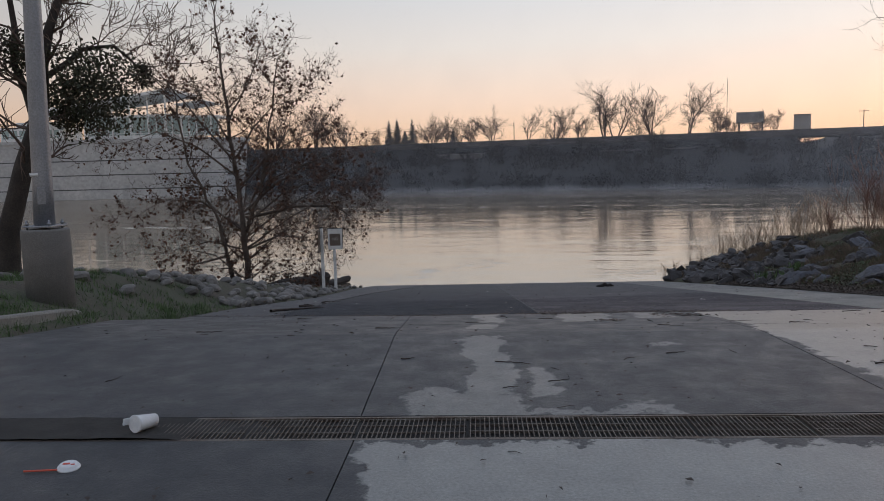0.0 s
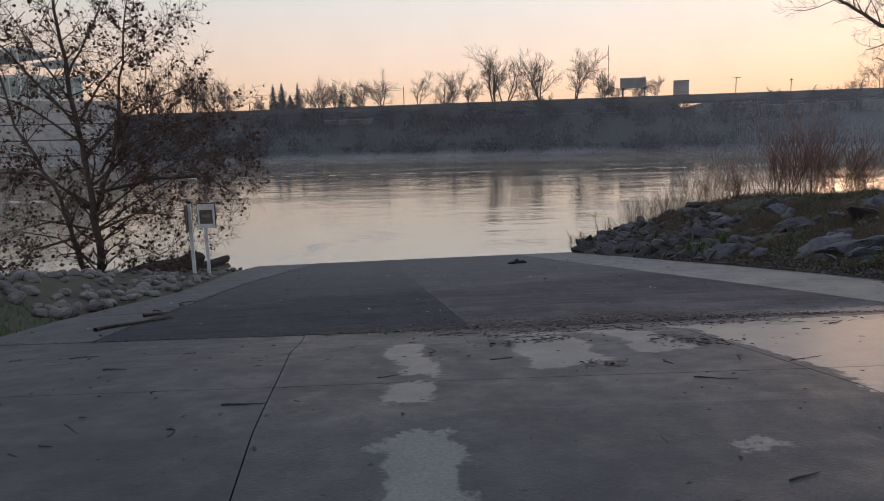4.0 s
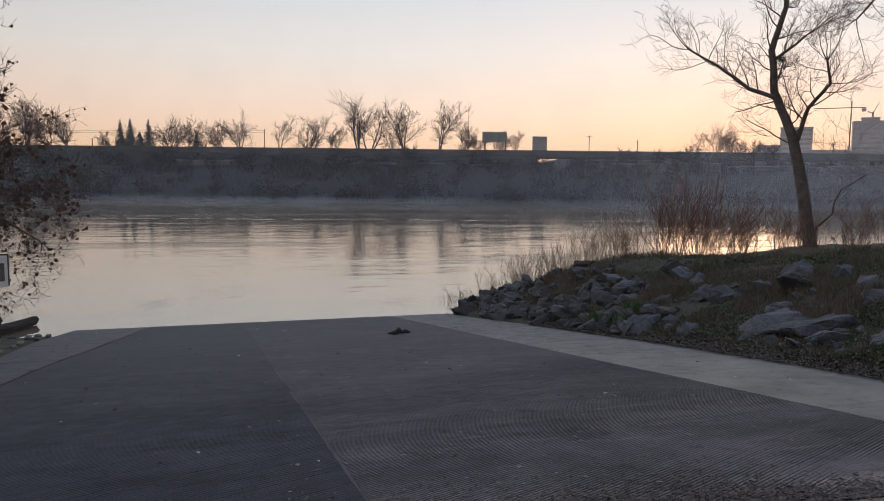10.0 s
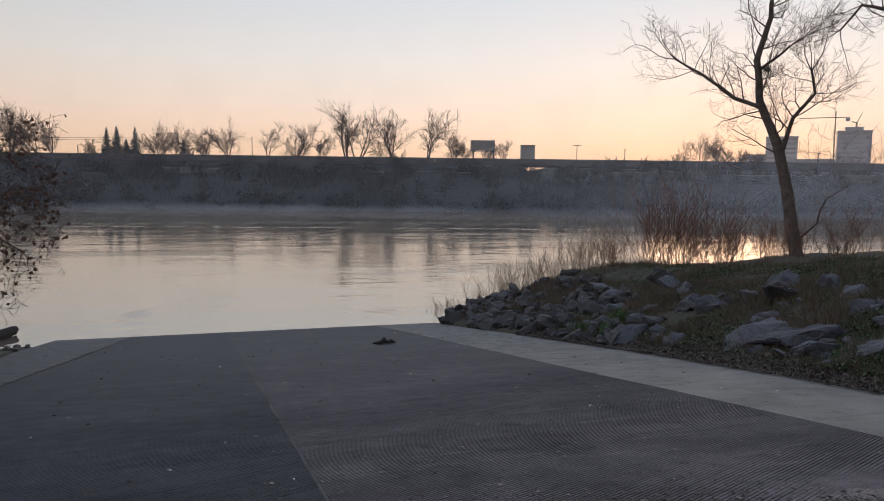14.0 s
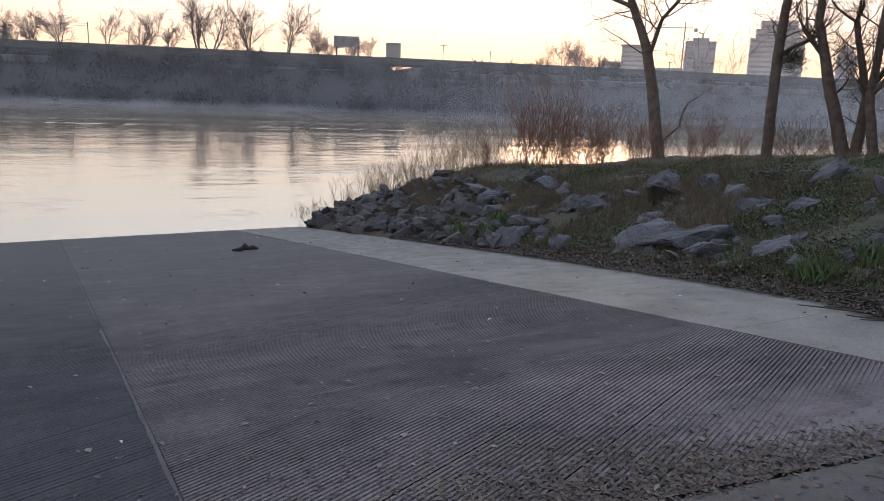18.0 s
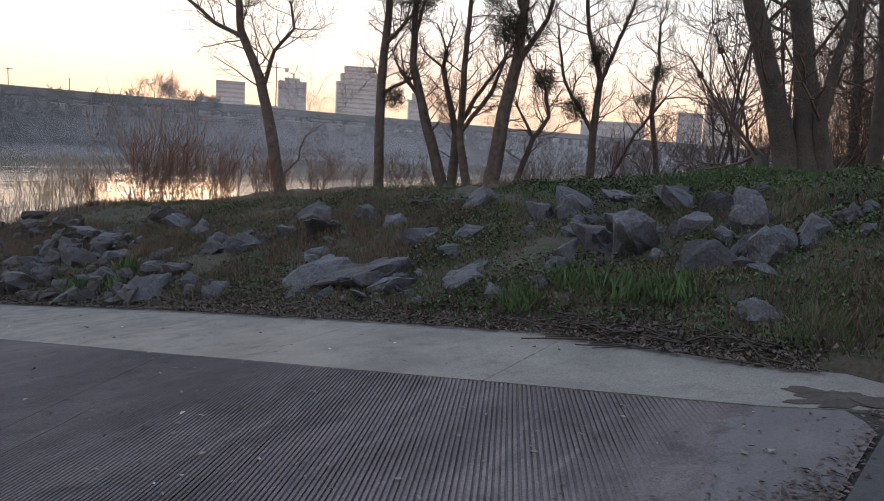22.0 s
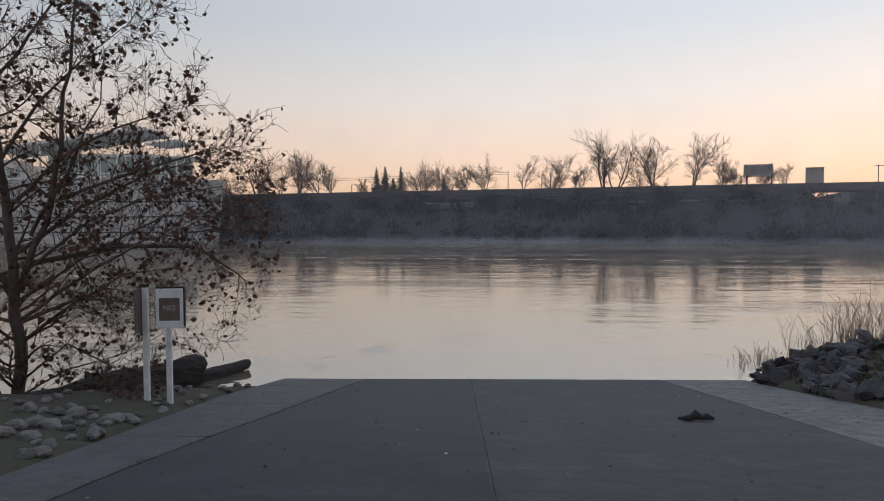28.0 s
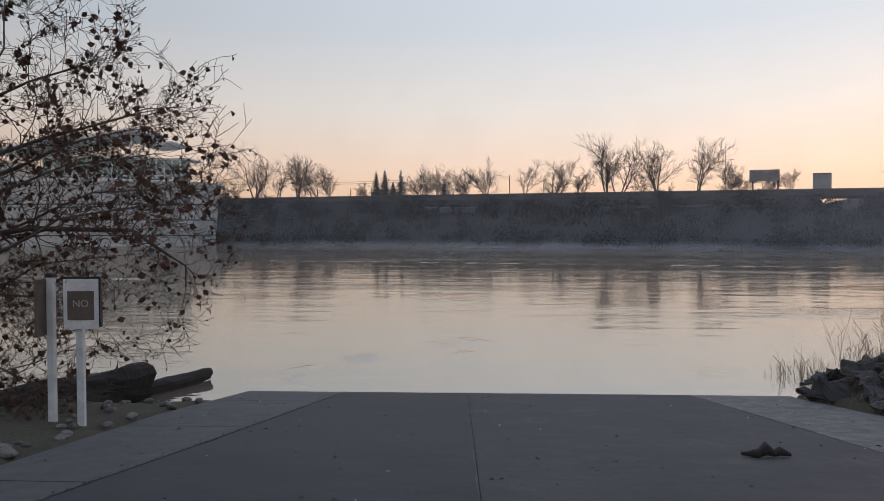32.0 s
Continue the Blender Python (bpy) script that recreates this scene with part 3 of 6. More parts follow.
# ---- trees ----
def tubes(segs, sides):
    """Tapered tubes round segments (p0, p1, r0, r1), as vertices and faces."""
    a = np.array([(*s[0], *s[1], s[2], s[3]) for s in segs], float)
    p0, p1, r0, r1 = a[:, :3], a[:, 3:6], a[:, 6], a[:, 7]
    d = p1 - p0
    d /= np.maximum(np.linalg.norm(d, axis=1, keepdims=True), 1e-6)
    ref = np.where(np.abs(d[:, 2:3]) > 0.9, [[1.0, 0, 0]], [[0, 0, 1.0]])
    u = np.cross(d, ref)
    u /= np.maximum(np.linalg.norm(u, axis=1, keepdims=True), 1e-6)
    w = np.cross(d, u)
    n_ = len(a)
    v = np.empty((n_, 2, sides, 3))
    for i in range(sides):
        c, s_ = math.cos(2 * math.pi * i / sides), math.sin(2 * math.pi * i / sides)
        o = u * c + w * s_
        v[:, 0, i], v[:, 1, i] = p0 + o * r0[:, None], p1 + o * r1[:, None]
    base = np.arange(n_)[:, None] * (2 * sides)
    f = np.stack([np.stack([base[:, 0] + i, base[:, 0] + (i + 1) % sides, base[:, 0] + sides + (i + 1) % sides, base[:, 0] + sides + i], 1) for i in range(sides)], 1).reshape(-1, 4)
    return v.reshape(-1, 3), f


def sweep(pts, sides):
    """One continuous tapered limb through (point, radius) stations, with knots and ridges of bark."""
    v, f = [], []
    ref = Vector((0.3, 1.0, 0.1)).normalized()
    for k, (p, r) in enumerate(pts):
        a, b_ = pts[max(0, k - 1)][0], pts[min(len(pts) - 1, k + 1)][0]
        d = (b_ - a).normalized()
        u = (ref - d * ref.dot(d)).normalized()
        w = d.cross(u)
        for i in range(sides):
            t = 2 * math.pi * i / sides
            o = u * math.cos(t) + w * math.sin(t)
            k_ = 1 + 0.10 * noise.noise(p * 1.7 + o * 1.5) + 0.05 * noise.noise(p * 6 + o * 4)
            v.append(tuple(p + o * r * k_))
        if k:
            q = (k - 1) * sides
            f += [(q + i, q + (i + 1) % sides, q + sides + (i + 1) % sides, q + sides + i) for i in range(sides)]
    return v, f


def mesh_np(name, v, f, mat, parent=None, shade=False):
    me = bpy.data.meshes.new(name)
    v, f = np.asarray(v, np.float32), np.asarray(f, np.int32)
    k = f.shape[1]
    me.vertices.add(len(v))
    me.vertices.foreach_set("co", v.ravel())
    me.loops.add(f.size)
    me.loops.foreach_set("vertex_index", f.ravel())
    me.polygons.add(len(f))
    me.polygons.foreach_set("loop_start", np.arange(len(f), dtype=np.int32) * k)
    me.update(calc_edges=True)
    me.materials.append(mat)
    if shade:
        me.polygons.foreach_set("use_smooth", np.ones(len(f), bool))
    ob = new(name, me)
    if parent is not None:
        ob.parent = parent
    return ob


def bent(rnd, d, k):
    return (d + Vector((rnd.gauss(0, k), rnd.gauss(0, k), rnd.gauss(0, k)))).normalized()


def grow(rnd, segs, p, d, length, r, level, spec):
    """One limb with its side shoots. spec: steps, wander, lift, shoots, levels, ratio, spread, tip radius."""
    steps = max(2, spec["steps"] - level)
    cut = length / steps
    for i in range(steps):
        d = bent(rnd, d + Vector((0, 0, spec["lift"])), spec["wander"])
        q = p + d * cut
        r1 = max(spec["tip"], r * (1 - 0.75 / steps))
        segs.append((p, q, r, r1))
        p, r = q, r1
        if level < spec["levels"] and (i > 0 or level > 0):
            for _ in range(spec["shoots"]):
                if rnd.random() < spec["chance"]:
                    side = d.orthogonal()
                    side.rotate(Matrix.Rotation(rnd.uniform(0, 6.283), 3, d))
                    nd = (d * math.cos(spec["spread"]) + side * math.sin(spec["spread"] * rnd.uniform(0.7, 1.3))).normalized()
                    grow(rnd, segs, p, nd, length * spec["ratio"] * rnd.uniform(0.6, 1.1), max(spec["tip"], r * 0.55), level + 1, spec)


NEAR = dict(steps=5, wander=0.16, lift=0.10, shoots=2, chance=0.72, levels=2, ratio=0.55, spread=0.75, tip=0.006)


def guided_tree(key, rnd, spec, shoot=1.6, along=0.55, start=0.35, leaves=0, leaf_mat=None, name="tree", label="", group="", tip=0.006, bark="bark", grown=1.0, slim=1.0, deep=0.3, leaf_size=0.078):
    """A tree whose main limbs follow a few given points (across, up, radius); shoots and twigs are grown on them."""
    (bx, by), az, limbs, clumps = TREES[key]
    limbs = [[(a * grown, u * grown, r * grown * slim) for a, u, r in limb] for limb in limbs]
    clumps = [(a * grown, u * grown, r * grown) for a, u, r in clumps]
    ra = Vector((math.cos(radians(az)), -math.sin(radians(az)), 0))
    dep = Vector((math.sin(radians(az)), math.cos(radians(az)), 0))
    base = Vector((bx, by, ground_z(bx, by) - 0.05))
    thing = empty(name, base, label, "tree", group)
    thin = []
    for li, limb in enumerate(limbs):
        depth0 = 0.0 if li == 0 else rnd.uniform(-deep, deep)
        pts = []
        for k, (a, u, r) in enumerate(limb):
            pts.append((ra * a + dep * (depth0 * (k / max(1, len(limb) - 1)) * 4.0 + (0.0 if li else 0.0)) + Vector((0, 0, u if (li or k) else -0.25)), r))
        # finer steps with a little wander
        fine_pts = [pts[0]]
        for (p, r), (q, s_) in zip(pts, pts[1:]):
            m_ = max(2, int((q - p).length / 0.45))
            for j in range(1, m_ + 1):
                t = j / m_
                k_ = 0.03 if r < 0.15 else 0.012
                w = p.lerp(q, t) + Vector((rnd.gauss(0, k_), rnd.gauss(0, k_), 0))
                fine_pts.append((w, r + (s_ - r) * t))
        if li == 0:
            fine_pts[0] = (fine_pts[0][0], fine_pts[0][1] * 1.35)
        total = len(fine_pts)
        for k in range(1, total):
            (p, r), (q, s_) = fine_pts[k - 1], fine_pts[k]
            frac = k / total
            for _ in range(int(along + rnd.random()) if frac > (start if li == 0 else 0.15) else 0):
                dirn = (q - p).normalized()
                side = dirn.orthogonal()
                side.rotate(Matrix.Rotation(rnd.uniform(0, 6.283), 3, dirn))
                nd = (dirn * 0.6 + side * 0.9).normalized()
                grow(rnd, thin, q, nd, shoot * rnd.uniform(0.5, 1.2) * (1.15 - 0.4 * frac), max(tip, min(0.045, s_ * 0.45)), 0, spec)
        v, f = sweep(fine_pts, 10)
        mesh_np("limb" if li else "trunk", v, f, M[bark], thing, True)
        p, r = fine_pts[-1]
        dirn = (p - fine_pts[-2][0]).normalized()
        for _ in range(3):
            grow(rnd, thin, p, bent(rnd, dirn, 0.35), shoot * rnd.uniform(0.8, 1.3), max(tip, r * 0.7), 0, spec)
    if thin:
        v, f = tubes(thin, 3)
        tagged(mesh_np("crown", v, f, M["twig"], thing), kind="stuff")
    for (a, u, r) in clumps:
        c = ra * a + Vector((0, 0, u)) + dep * rnd.uniform(-0.2, 0.2)
        v, f = leaf_ball(rnd, c, r * 1.5, 400 + int(6400 * min(1.2, r) ** 2), 0.045 + 0.035 * r)
        tagged(mesh_np("mistletoe", v, f, M["mistletoe"], thing), "dark green mistletoe clump", kind="stuff")
    if leaves:
        pts = [s[1] for s in thin if s[3] < 0.016]
        rnd.shuffle(pts)
        v, f = leaf_quads(rnd, pts[:leaves], leaf_size)
        tagged(mesh_np("leaves", v, f, leaf_mat, thing), "dry brown hanging leaves", kind="stuff")
    return thing


def leaf_ball(rnd, c, r, n_, size):
    v, f = [], []
    for _ in range(n_):
        d = Vector((rnd.gauss(0, 1), rnd.gauss(0, 1), rnd.gauss(0, 1))).normalized()
        k = r * (rnd.random() ** 0.45) * (0.75 + 0.5 * noise.noise(d * 1.7 + c))
        p = c + d * k
        a, b_ = bent(rnd, d, 0.9) * size, bent(rnd, d.orthogonal(), 0.8) * size * 0.45
        i = len(v)
        v += [p, p + a * 0.5 + b_, p + a, p + a * 0.5 - b_]
        f.append((i, i + 1, i + 2, i + 3))
    return [tuple(p) for p in v], f


def leaf_quads(rnd, pts, size):
    """Curled hanging leaves: two halves folded along the rib, with a lobed outline."""
    v, f = [], []
    for p in pts:
        s_ = size * rnd.uniform(0.6, 1.5)
        d = Vector((rnd.gauss(0, 0.5), rnd.gauss(0, 0.5), -1)).normalized()
        w = d.orthogonal()
        w.rotate(Matrix.Rotation(rnd.uniform(0, 6.283), 3, d))
        up = d.cross(w) * 0.35
        i = len(v)
        v += [p, p + d * s_ * 0.4 + (w + up) * s_ * 0.55, p + d * s_ * 0.95 + (w + up) * s_ * 0.25, p + d * s_ * 1.1, p + d * s_ * 0.95 + (up - w) * s_ * 0.25, p + d * s_ * 0.4 + (up - w) * s_ * 0.55]
        f += [(i, i + 1, i + 2, i + 3), (i, i + 3, i + 4, i + 5)]
    return [tuple(p) for p in v], f


M["mistletoe"] = material("mistletoe", (0.045, 0.055, 0.03), 0.8, scale=2, amount=0.3, second=(0.06, 0.045, 0.03), fine=20, bump=0, randomise=0.35, use_island=True)
M["dead_leaf"] = material("dead_leaf", (0.13, 0.065, 0.04), 0.85, scale=3, amount=0.3, second=(0.09, 0.045, 0.03), fine=40, bump=0, randomise=0.4, use_island=True)
TREES = {
    "a": ((27.2, 34.9), 46.6,
        [[(0.0, 0.0, 0.284), (-0.52, 2.61, 0.244), (-0.94, 4.41, 0.213), (-1.68, 6.19, 0.162), (-1.86, 7.81, 0.132), (-1.47, 9.46, 0.101), (-1.39, 11.5, 0.061)], [(-1.52, 5.9, 0.101), (-2.62, 6.33, 0.081), (-3.8, 7.27, 0.061), (-4.97, 8.01, 0.041)], [(-0.79, 4.12, 0.101), (-0.42, 5.46, 0.081), (0.28, 6.32, 0.061), (0.18, 7.13, 0.041)], [(-1.78, 7.41, 0.071), (-0.67, 8.29, 0.041)], [(0.05, 0.75, 0.05), (0.62, 1.35, 0.04), (0.85, 2.3, 0.028), (1.5, 2.75, 0.014)]],
        [(-1.46, 7.39, 0.2)]),
    "b": ((34.1, 34.1), 54.1,
        [[(0.0, 0.0, 0.258), (-0.06, 2.25, 0.234), (-0.08, 4.59, 0.211), (0.11, 7.42, 0.176), (0.18, 10.24, 0.141), (0.47, 13.3, 0.082)], [(-0.03, 7.88, 0.105), (-1.36, 9.32, 0.082), (-2.52, 9.71, 0.059), (-3.26, 8.85, 0.035)], [(0.01, 6.0, 0.105), (0.82, 6.88, 0.07)], [(-0.11, 3.89, 0.094), (0.5, 4.39, 0.082), (0.94, 4.66, 0.07)]],
        [(0.01, 10.34, 0.61), (0.19, 8.36, 0.52), (0.44, 3.92, 0.52)]),
    "d": ((35.71, 30.74), 59.2,
        [[(0.0, 0.0, 0.406), (-1.31, 3.98, 0.312), (-2.09, 6.75, 0.234), (-2.07, 10.19, 0.172), (-1.75, 14.28, 0.109)], [(-1.52, 4.91, 0.156), (-2.51, 6.1, 0.125)], [(-2.02, 8.32, 0.109), (-0.76, 13.09, 0.062)]],
        [(-1.9, 10.51, 1.0)]),
    "d2": ((35.84, 30.39), 59.8,
        [[(0.0, 0.0, 0.344), (0.13, 3.19, 0.234), (-0.82, 6.73, 0.141)], [(0.13, 3.19, 0.156), (1.03, 5.13, 0.125), (2.46, 7.25, 0.078)]],
        []),
    "c0": ((35.30, 29.02), 61.1,
        [[(0.0, 0.0, 0.304), (-0.59, 2.83, 0.228), (-0.54, 7.1, 0.167), (-0.38, 10.46, 0.122), (0.3, 14.47, 0.076)], [(-0.55, 3.13, 0.152), (0.85, 5.05, 0.122), (1.59, 6.93, 0.091)]],
        [(0.76, 10.69, 0.67)]),
    "c": ((34.82, 27.48), 62.8,
        [[(0.0, 0.0, 0.504), (0.5, 4.01, 0.386), (1.06, 7.02, 0.326), (1.29, 10.6, 0.208), (0.65, 13.83, 0.134), (0.81, 16.22, 0.089)], [(0.95, 6.42, 0.193), (2.43, 8.89, 0.134), (2.93, 11.29, 0.089), (5.21, 11.88, 0.045)], [(1.17, 9.11, 0.178), (-0.3, 12.58, 0.104), (-1.15, 14.31, 0.059)], [(1.18, 10.0, 0.148), (2.18, 13.03, 0.089), (2.62, 15.73, 0.059)]],
        [(0.12, 11.86, 0.83), (-0.29, 9.76, 0.53), (0.68, 8.33, 0.95), (2.84, 10.69, 0.71), (-0.63, 10.48, 0.47)]),
    "c2": ((37.05, 27.25), 64.5,
        [[(0.0, 0.0, 0.203), (1.0, 2.91, 0.156), (1.78, 4.05, 0.125), (1.36, 5.9, 0.078)], [(1.0, 2.91, 0.109), (0.03, 4.57, 0.062)]],
        [(1.35, 6.06, 0.69)]),
    "f": ((40.44, 24.01), 70.5,
        [[(0.0, 0.0, 0.295), (-0.04, 3.22, 0.23), (0.14, 5.86, 0.197), (-0.77, 8.76, 0.131), (-1.15, 13.34, 0.082)], [(0.14, 5.86, 0.148), (1.26, 8.88, 0.098), (2.19, 12.55, 0.066)], [(-0.01, 2.89, 0.131), (-1.83, 5.74, 0.098), (-2.3, 8.01, 0.066)]],
        [(-0.5, 10.75, 0.66), (-0.08, 7.16, 0.59), (-1.08, 4.31, 0.72)]),
    "g": ((41.79, 20.49), 75.6,
        [[(0.0, 0.0, 0.197), (-0.73, 3.83, 0.148), (-0.57, 6.47, 0.098), (-0.7, 8.44, 0.066)], [(-2.77, -0.17, 0.131), (-1.48, 2.64, 0.098), (-0.12, 4.53, 0.066)]],
        [(-0.54, 5.98, 0.52), (-1.1, 4.47, 0.46)]),
    "e": ((15.34, 11.30), 84.9,
        [[(0.0, 0.0, 0.24), (-0.52, 1.56, 0.197), (-1.02, 3.17, 0.175), (-1.59, 4.67, 0.148), (-2.05, 5.84, 0.12)], [(0.21, 0.02, 0.251), (-0.05, 2.03, 0.197), (-0.41, 3.98, 0.175), (-0.72, 6.04, 0.142)], [(0.47, 0.07, 0.175), (0.3, 1.06, 0.12), (0.57, 2.72, 0.077), (0.59, 3.93, 0.055)], [(-0.45, -0.06, 0.142), (-0.62, 0.35, 0.109), (-0.72, 0.51, 0.077)], [(-0.42, 4.09, 0.066), (-0.9, 5.15, 0.044), (-1.27, 6.0, 0.027)]],
        []),
    "m": ((-8.71, 12.68), -34.5,
        [[(0.0, 0.0, 0.217), (0.16, 0.94, 0.188), (0.47, 2.06, 0.158), (0.86, 3.28, 0.123), (1.07, 4.5, 0.087), (1.38, 5.62, 0.057)], [(0.72, 2.87, 0.087), (0.54, 3.9, 0.064), (0.46, 5.14, 0.043)], [(0.94, 3.68, 0.057), (1.62, 4.23, 0.043), (2.16, 4.35, 0.029), (2.52, 4.0, 0.021)]],
        [(1.7, 3.48, 0.74), (1.26, 3.06, 0.40), (2.6, 3.79, 0.21), (0.51, 4.11, 0.40)]),
    "l": ((-9.00, 27.22), -18.3,
        [[(0.0, 0.0, 0.164), (0.03, 1.74, 0.142), (-0.06, 3.48, 0.12), (-0.27, 5.88, 0.087), (-0.45, 8.06, 0.066), (-0.62, 10.89, 0.033)], [(-0.3, 0.22, 0.12), (-0.69, 1.97, 0.087), (-0.88, 3.28, 0.066), (-1.81, 5.48, 0.044), (-2.11, 7.66, 0.033)], [(0.07, 2.82, 0.087), (0.8, 4.76, 0.066), (1.1, 6.92, 0.044), (1.5, 9.2, 0.022)], [(0.1, 3.37, 0.077), (1.89, 3.75, 0.055), (3.58, 3.71, 0.044), (4.49, 3.03, 0.022)], [(-0.23, 5.55, 0.055), (-1.5, 7.21, 0.033), (-2.68, 8.77, 0.022)], [(-0.36, 6.97, 0.044), (0.5, 8.68, 0.033), (0.9, 9.97, 0.022)], [(0.06, 2.17, 0.055), (1.2, 2.68, 0.04), (2.1, 2.6, 0.02)], [(-0.69, 1.97, 0.055), (-1.8, 1.79, 0.033), (-2.47, 1.15, 0.022)], [(0.89, 4.76, 0.044), (2.4, 5.37, 0.033), (3.69, 5.77, 0.022)], [(-0.02, 0.87, 0.033), (0.94, 1.71, 0.022), (1.76, 1.26, 0.022)], [(-0.02, 3.6, 0.06), (1.2, 4.6, 0.045), (2.4, 5.3, 0.03), (3.5, 5.7, 0.012)], [(-0.1, 4.6, 0.055), (0.9, 5.6, 0.04), (2.0, 6.3, 0.026), (3.0, 6.7, 0.012)], [(0.0, 2.2, 0.05), (1.3, 3.1, 0.038), (2.6, 3.9, 0.026), (3.9, 4.1, 0.012)], [(0.02, 1.7, 0.05), (1.0, 2.5, 0.035), (2.0, 3.1, 0.022), (3.0, 3.2, 0.01)],
         [(0.0, 0.6, 0.03), (0.9, 1.1, 0.02), (1.9, 1.3, 0.012), (2.8, 1.7, 0.008)], [(0.0, 0.5, 0.03), (0.8, 0.7, 0.018), (1.8, 0.75, 0.01)], [(-0.2, 5.6, 0.05), (0.5, 6.8, 0.036), (1.4, 7.7, 0.02), (2.2, 8.4, 0.01)], [(-0.05, 3.0, 0.05), (-1.2, 3.8, 0.035), (-2.4, 4.2, 0.015)], [(-0.1, 2.2, 0.045), (-1.3, 2.5, 0.03), (-2.5, 2.2, 0.012)],
         [(-0.2, 5.0, 0.05), (-1.5, 6.1, 0.036), (-2.9, 6.7, 0.022), (-4.1, 6.3, 0.01)], [(-0.15, 3.0, 0.05), (-1.5, 4.1, 0.034), (-2.8, 4.2, 0.02), (-3.8, 3.6, 0.01)], [(-0.2, 1.1, 0.04), (-1.1, 2.0, 0.028), (-2.2, 2.3, 0.016), (-2.9, 1.5, 0.008)], [(-0.3, 6.2, 0.045), (-1.2, 7.8, 0.03), (-1.9, 9.2, 0.014)], [(0.0, 2.6, 0.045), (1.4, 3.6, 0.032), (2.9, 4.4, 0.02), (4.3, 4.5, 0.01)], [(0.1, 3.2, 0.045), (1.5, 4.3, 0.03), (2.7, 4.8, 0.02), (4.2, 5.0, 0.01)], [(0.3, 4.0, 0.05), (1.3, 5.7, 0.03), (1.8, 6.7, 0.016), (2.0, 7.7, 0.01)]],
        []),
    "g1": ((28.62, 10.19), 89.6,
        [[(0.0, 0.0, 0.304), (-0.05, 2.89, 0.264), (-0.41, 6.53, 0.223), (-1.08, 9.74, 0.162)], [(-0.25, 4.91, 0.142), (0.58, 7.41, 0.101), (1.44, 8.89, 0.071)]],
        []),
    "g2": ((26.85, 9.21), 91.7,
        [[(0.0, 0.0, 0.337), (0.34, 2.69, 0.281), (0.95, 5.54, 0.244), (1.25, 7.63, 0.206), (0.96, 9.49, 0.15)], [(1.0, 6.11, 0.131), (2.09, 8.06, 0.084)]],
        []),
    "g3": ((36.64, 6.04), 96.3,
        [[(0.0, 0.0, 0.275), (-0.11, 3.55, 0.225), (-0.12, 8.05, 0.175), (0.05, 11.82, 0.125)], [(-0.12, 5.55, 0.112), (-1.49, 7.96, 0.075)]],
        []),
    "g4": ((20.31, 6.71), 99.6,
        [[(0.0, 0.0, 0.385), (-0.13, 2.01, 0.345), (-0.38, 4.39, 0.332), (-0.22, 6.52, 0.292)], [(-0.35, 4.25, 0.173), (-0.74, 5.69, 0.133), (-0.99, 6.74, 0.106)]],
        []),
    "g5": ((36.85, 11.07), 88.3,
        [[(0.0, 0.0, 0.265), (-0.16, 3.77, 0.239), (-0.65, 7.73, 0.199), (-1.5, 11.13, 0.146)], [(-0.4, 6.41, 0.119), (0.37, 9.39, 0.08)]],
        []),
    "g6": ((45.03, 6.51), 94.5,
        [[(0.0, 0.0, 0.281), (-0.13, 4.41, 0.234), (0.48, 8.21, 0.187), (0.46, 13.21, 0.125)], [(-0.11, 5.04, 0.141), (-1.77, 8.05, 0.094)]],
        []),
    "g7": ((43.98, 3.65), 98.4,
        [[(0.0, 0.0, 0.237), (-0.38, 4.2, 0.193), (-0.91, 8.62, 0.148), (-0.92, 13.08, 0.104)]],
        []),
    "g8": ((48.79, 7.86), 92.5,
        [[(0.0, 0.0, 0.24), (-0.56, 5.51, 0.206), (-0.7, 10.32, 0.155), (-1.28, 14.41, 0.103)]],
        []),
}


rnd = random.Random(11)
BARE = "bare winter cottonwood with mistletoe clumps on the river bank"
guided_tree("a", rnd, NEAR, 2.2, 1.5, 0.35, grown=1.22, slim=0.92, label="bare leaning tree with two crooked limbs on the river bank")
guided_tree("b", rnd, NEAR, 2.3, 1.4, 0.3, grown=1.32, slim=0.9, label="tall slender bare tree with mistletoe clumps beside the river")
for key in ("d", "d2", "c0", "c", "c2", "f", "g"):
    guided_tree(key, rnd, NEAR, 2.2, 1.5, 0.2, slim=0.9, label=BARE, group="bare trees on the river bank")
M["grove_bark"] = material("grove_bark", (0.098, 0.08, 0.068), 0.9, scale=3, amount=0.4, second=(0.055, 0.046, 0.04), fine=40, bump=0.8)
guided_tree("e", rnd, NEAR, 2.0, 0.9, 0.3, bark="grove_bark", leaves=150, leaf_mat=M["dead_leaf"], label="large bare tree with several thick trunks from one foot")
for key in ("g1", "g2", "g3", "g4", "g5", "g6", "g7", "g8"):
    guided_tree(key, rnd, NEAR, 3.0, 1.3, 0.2, bark="grove_bark", slim=0.85, leaves=160, leaf_mat=M["dead_leaf"], label="tall dark bare tree in the grove behind the grass", group="grove trees")
# darker copy of bark; the backlit trunk's shade is put into its colour
M["backlit_bark"] = material("backlit_bark", (0.055, 0.044, 0.036), 0.9, scale=3, amount=0.35, fine=40, bump=0.6)
guided_tree("m", rnd, NEAR, 1.5, 2.0, 0.3, bark="backlit_bark", label="dark leaning tree hung with large mistletoe clumps")
SYC = dict(steps=5, wander=0.17, lift=0.06, shoots=2, chance=0.72, levels=2, ratio=0.55, spread=0.8, tip=0.005)
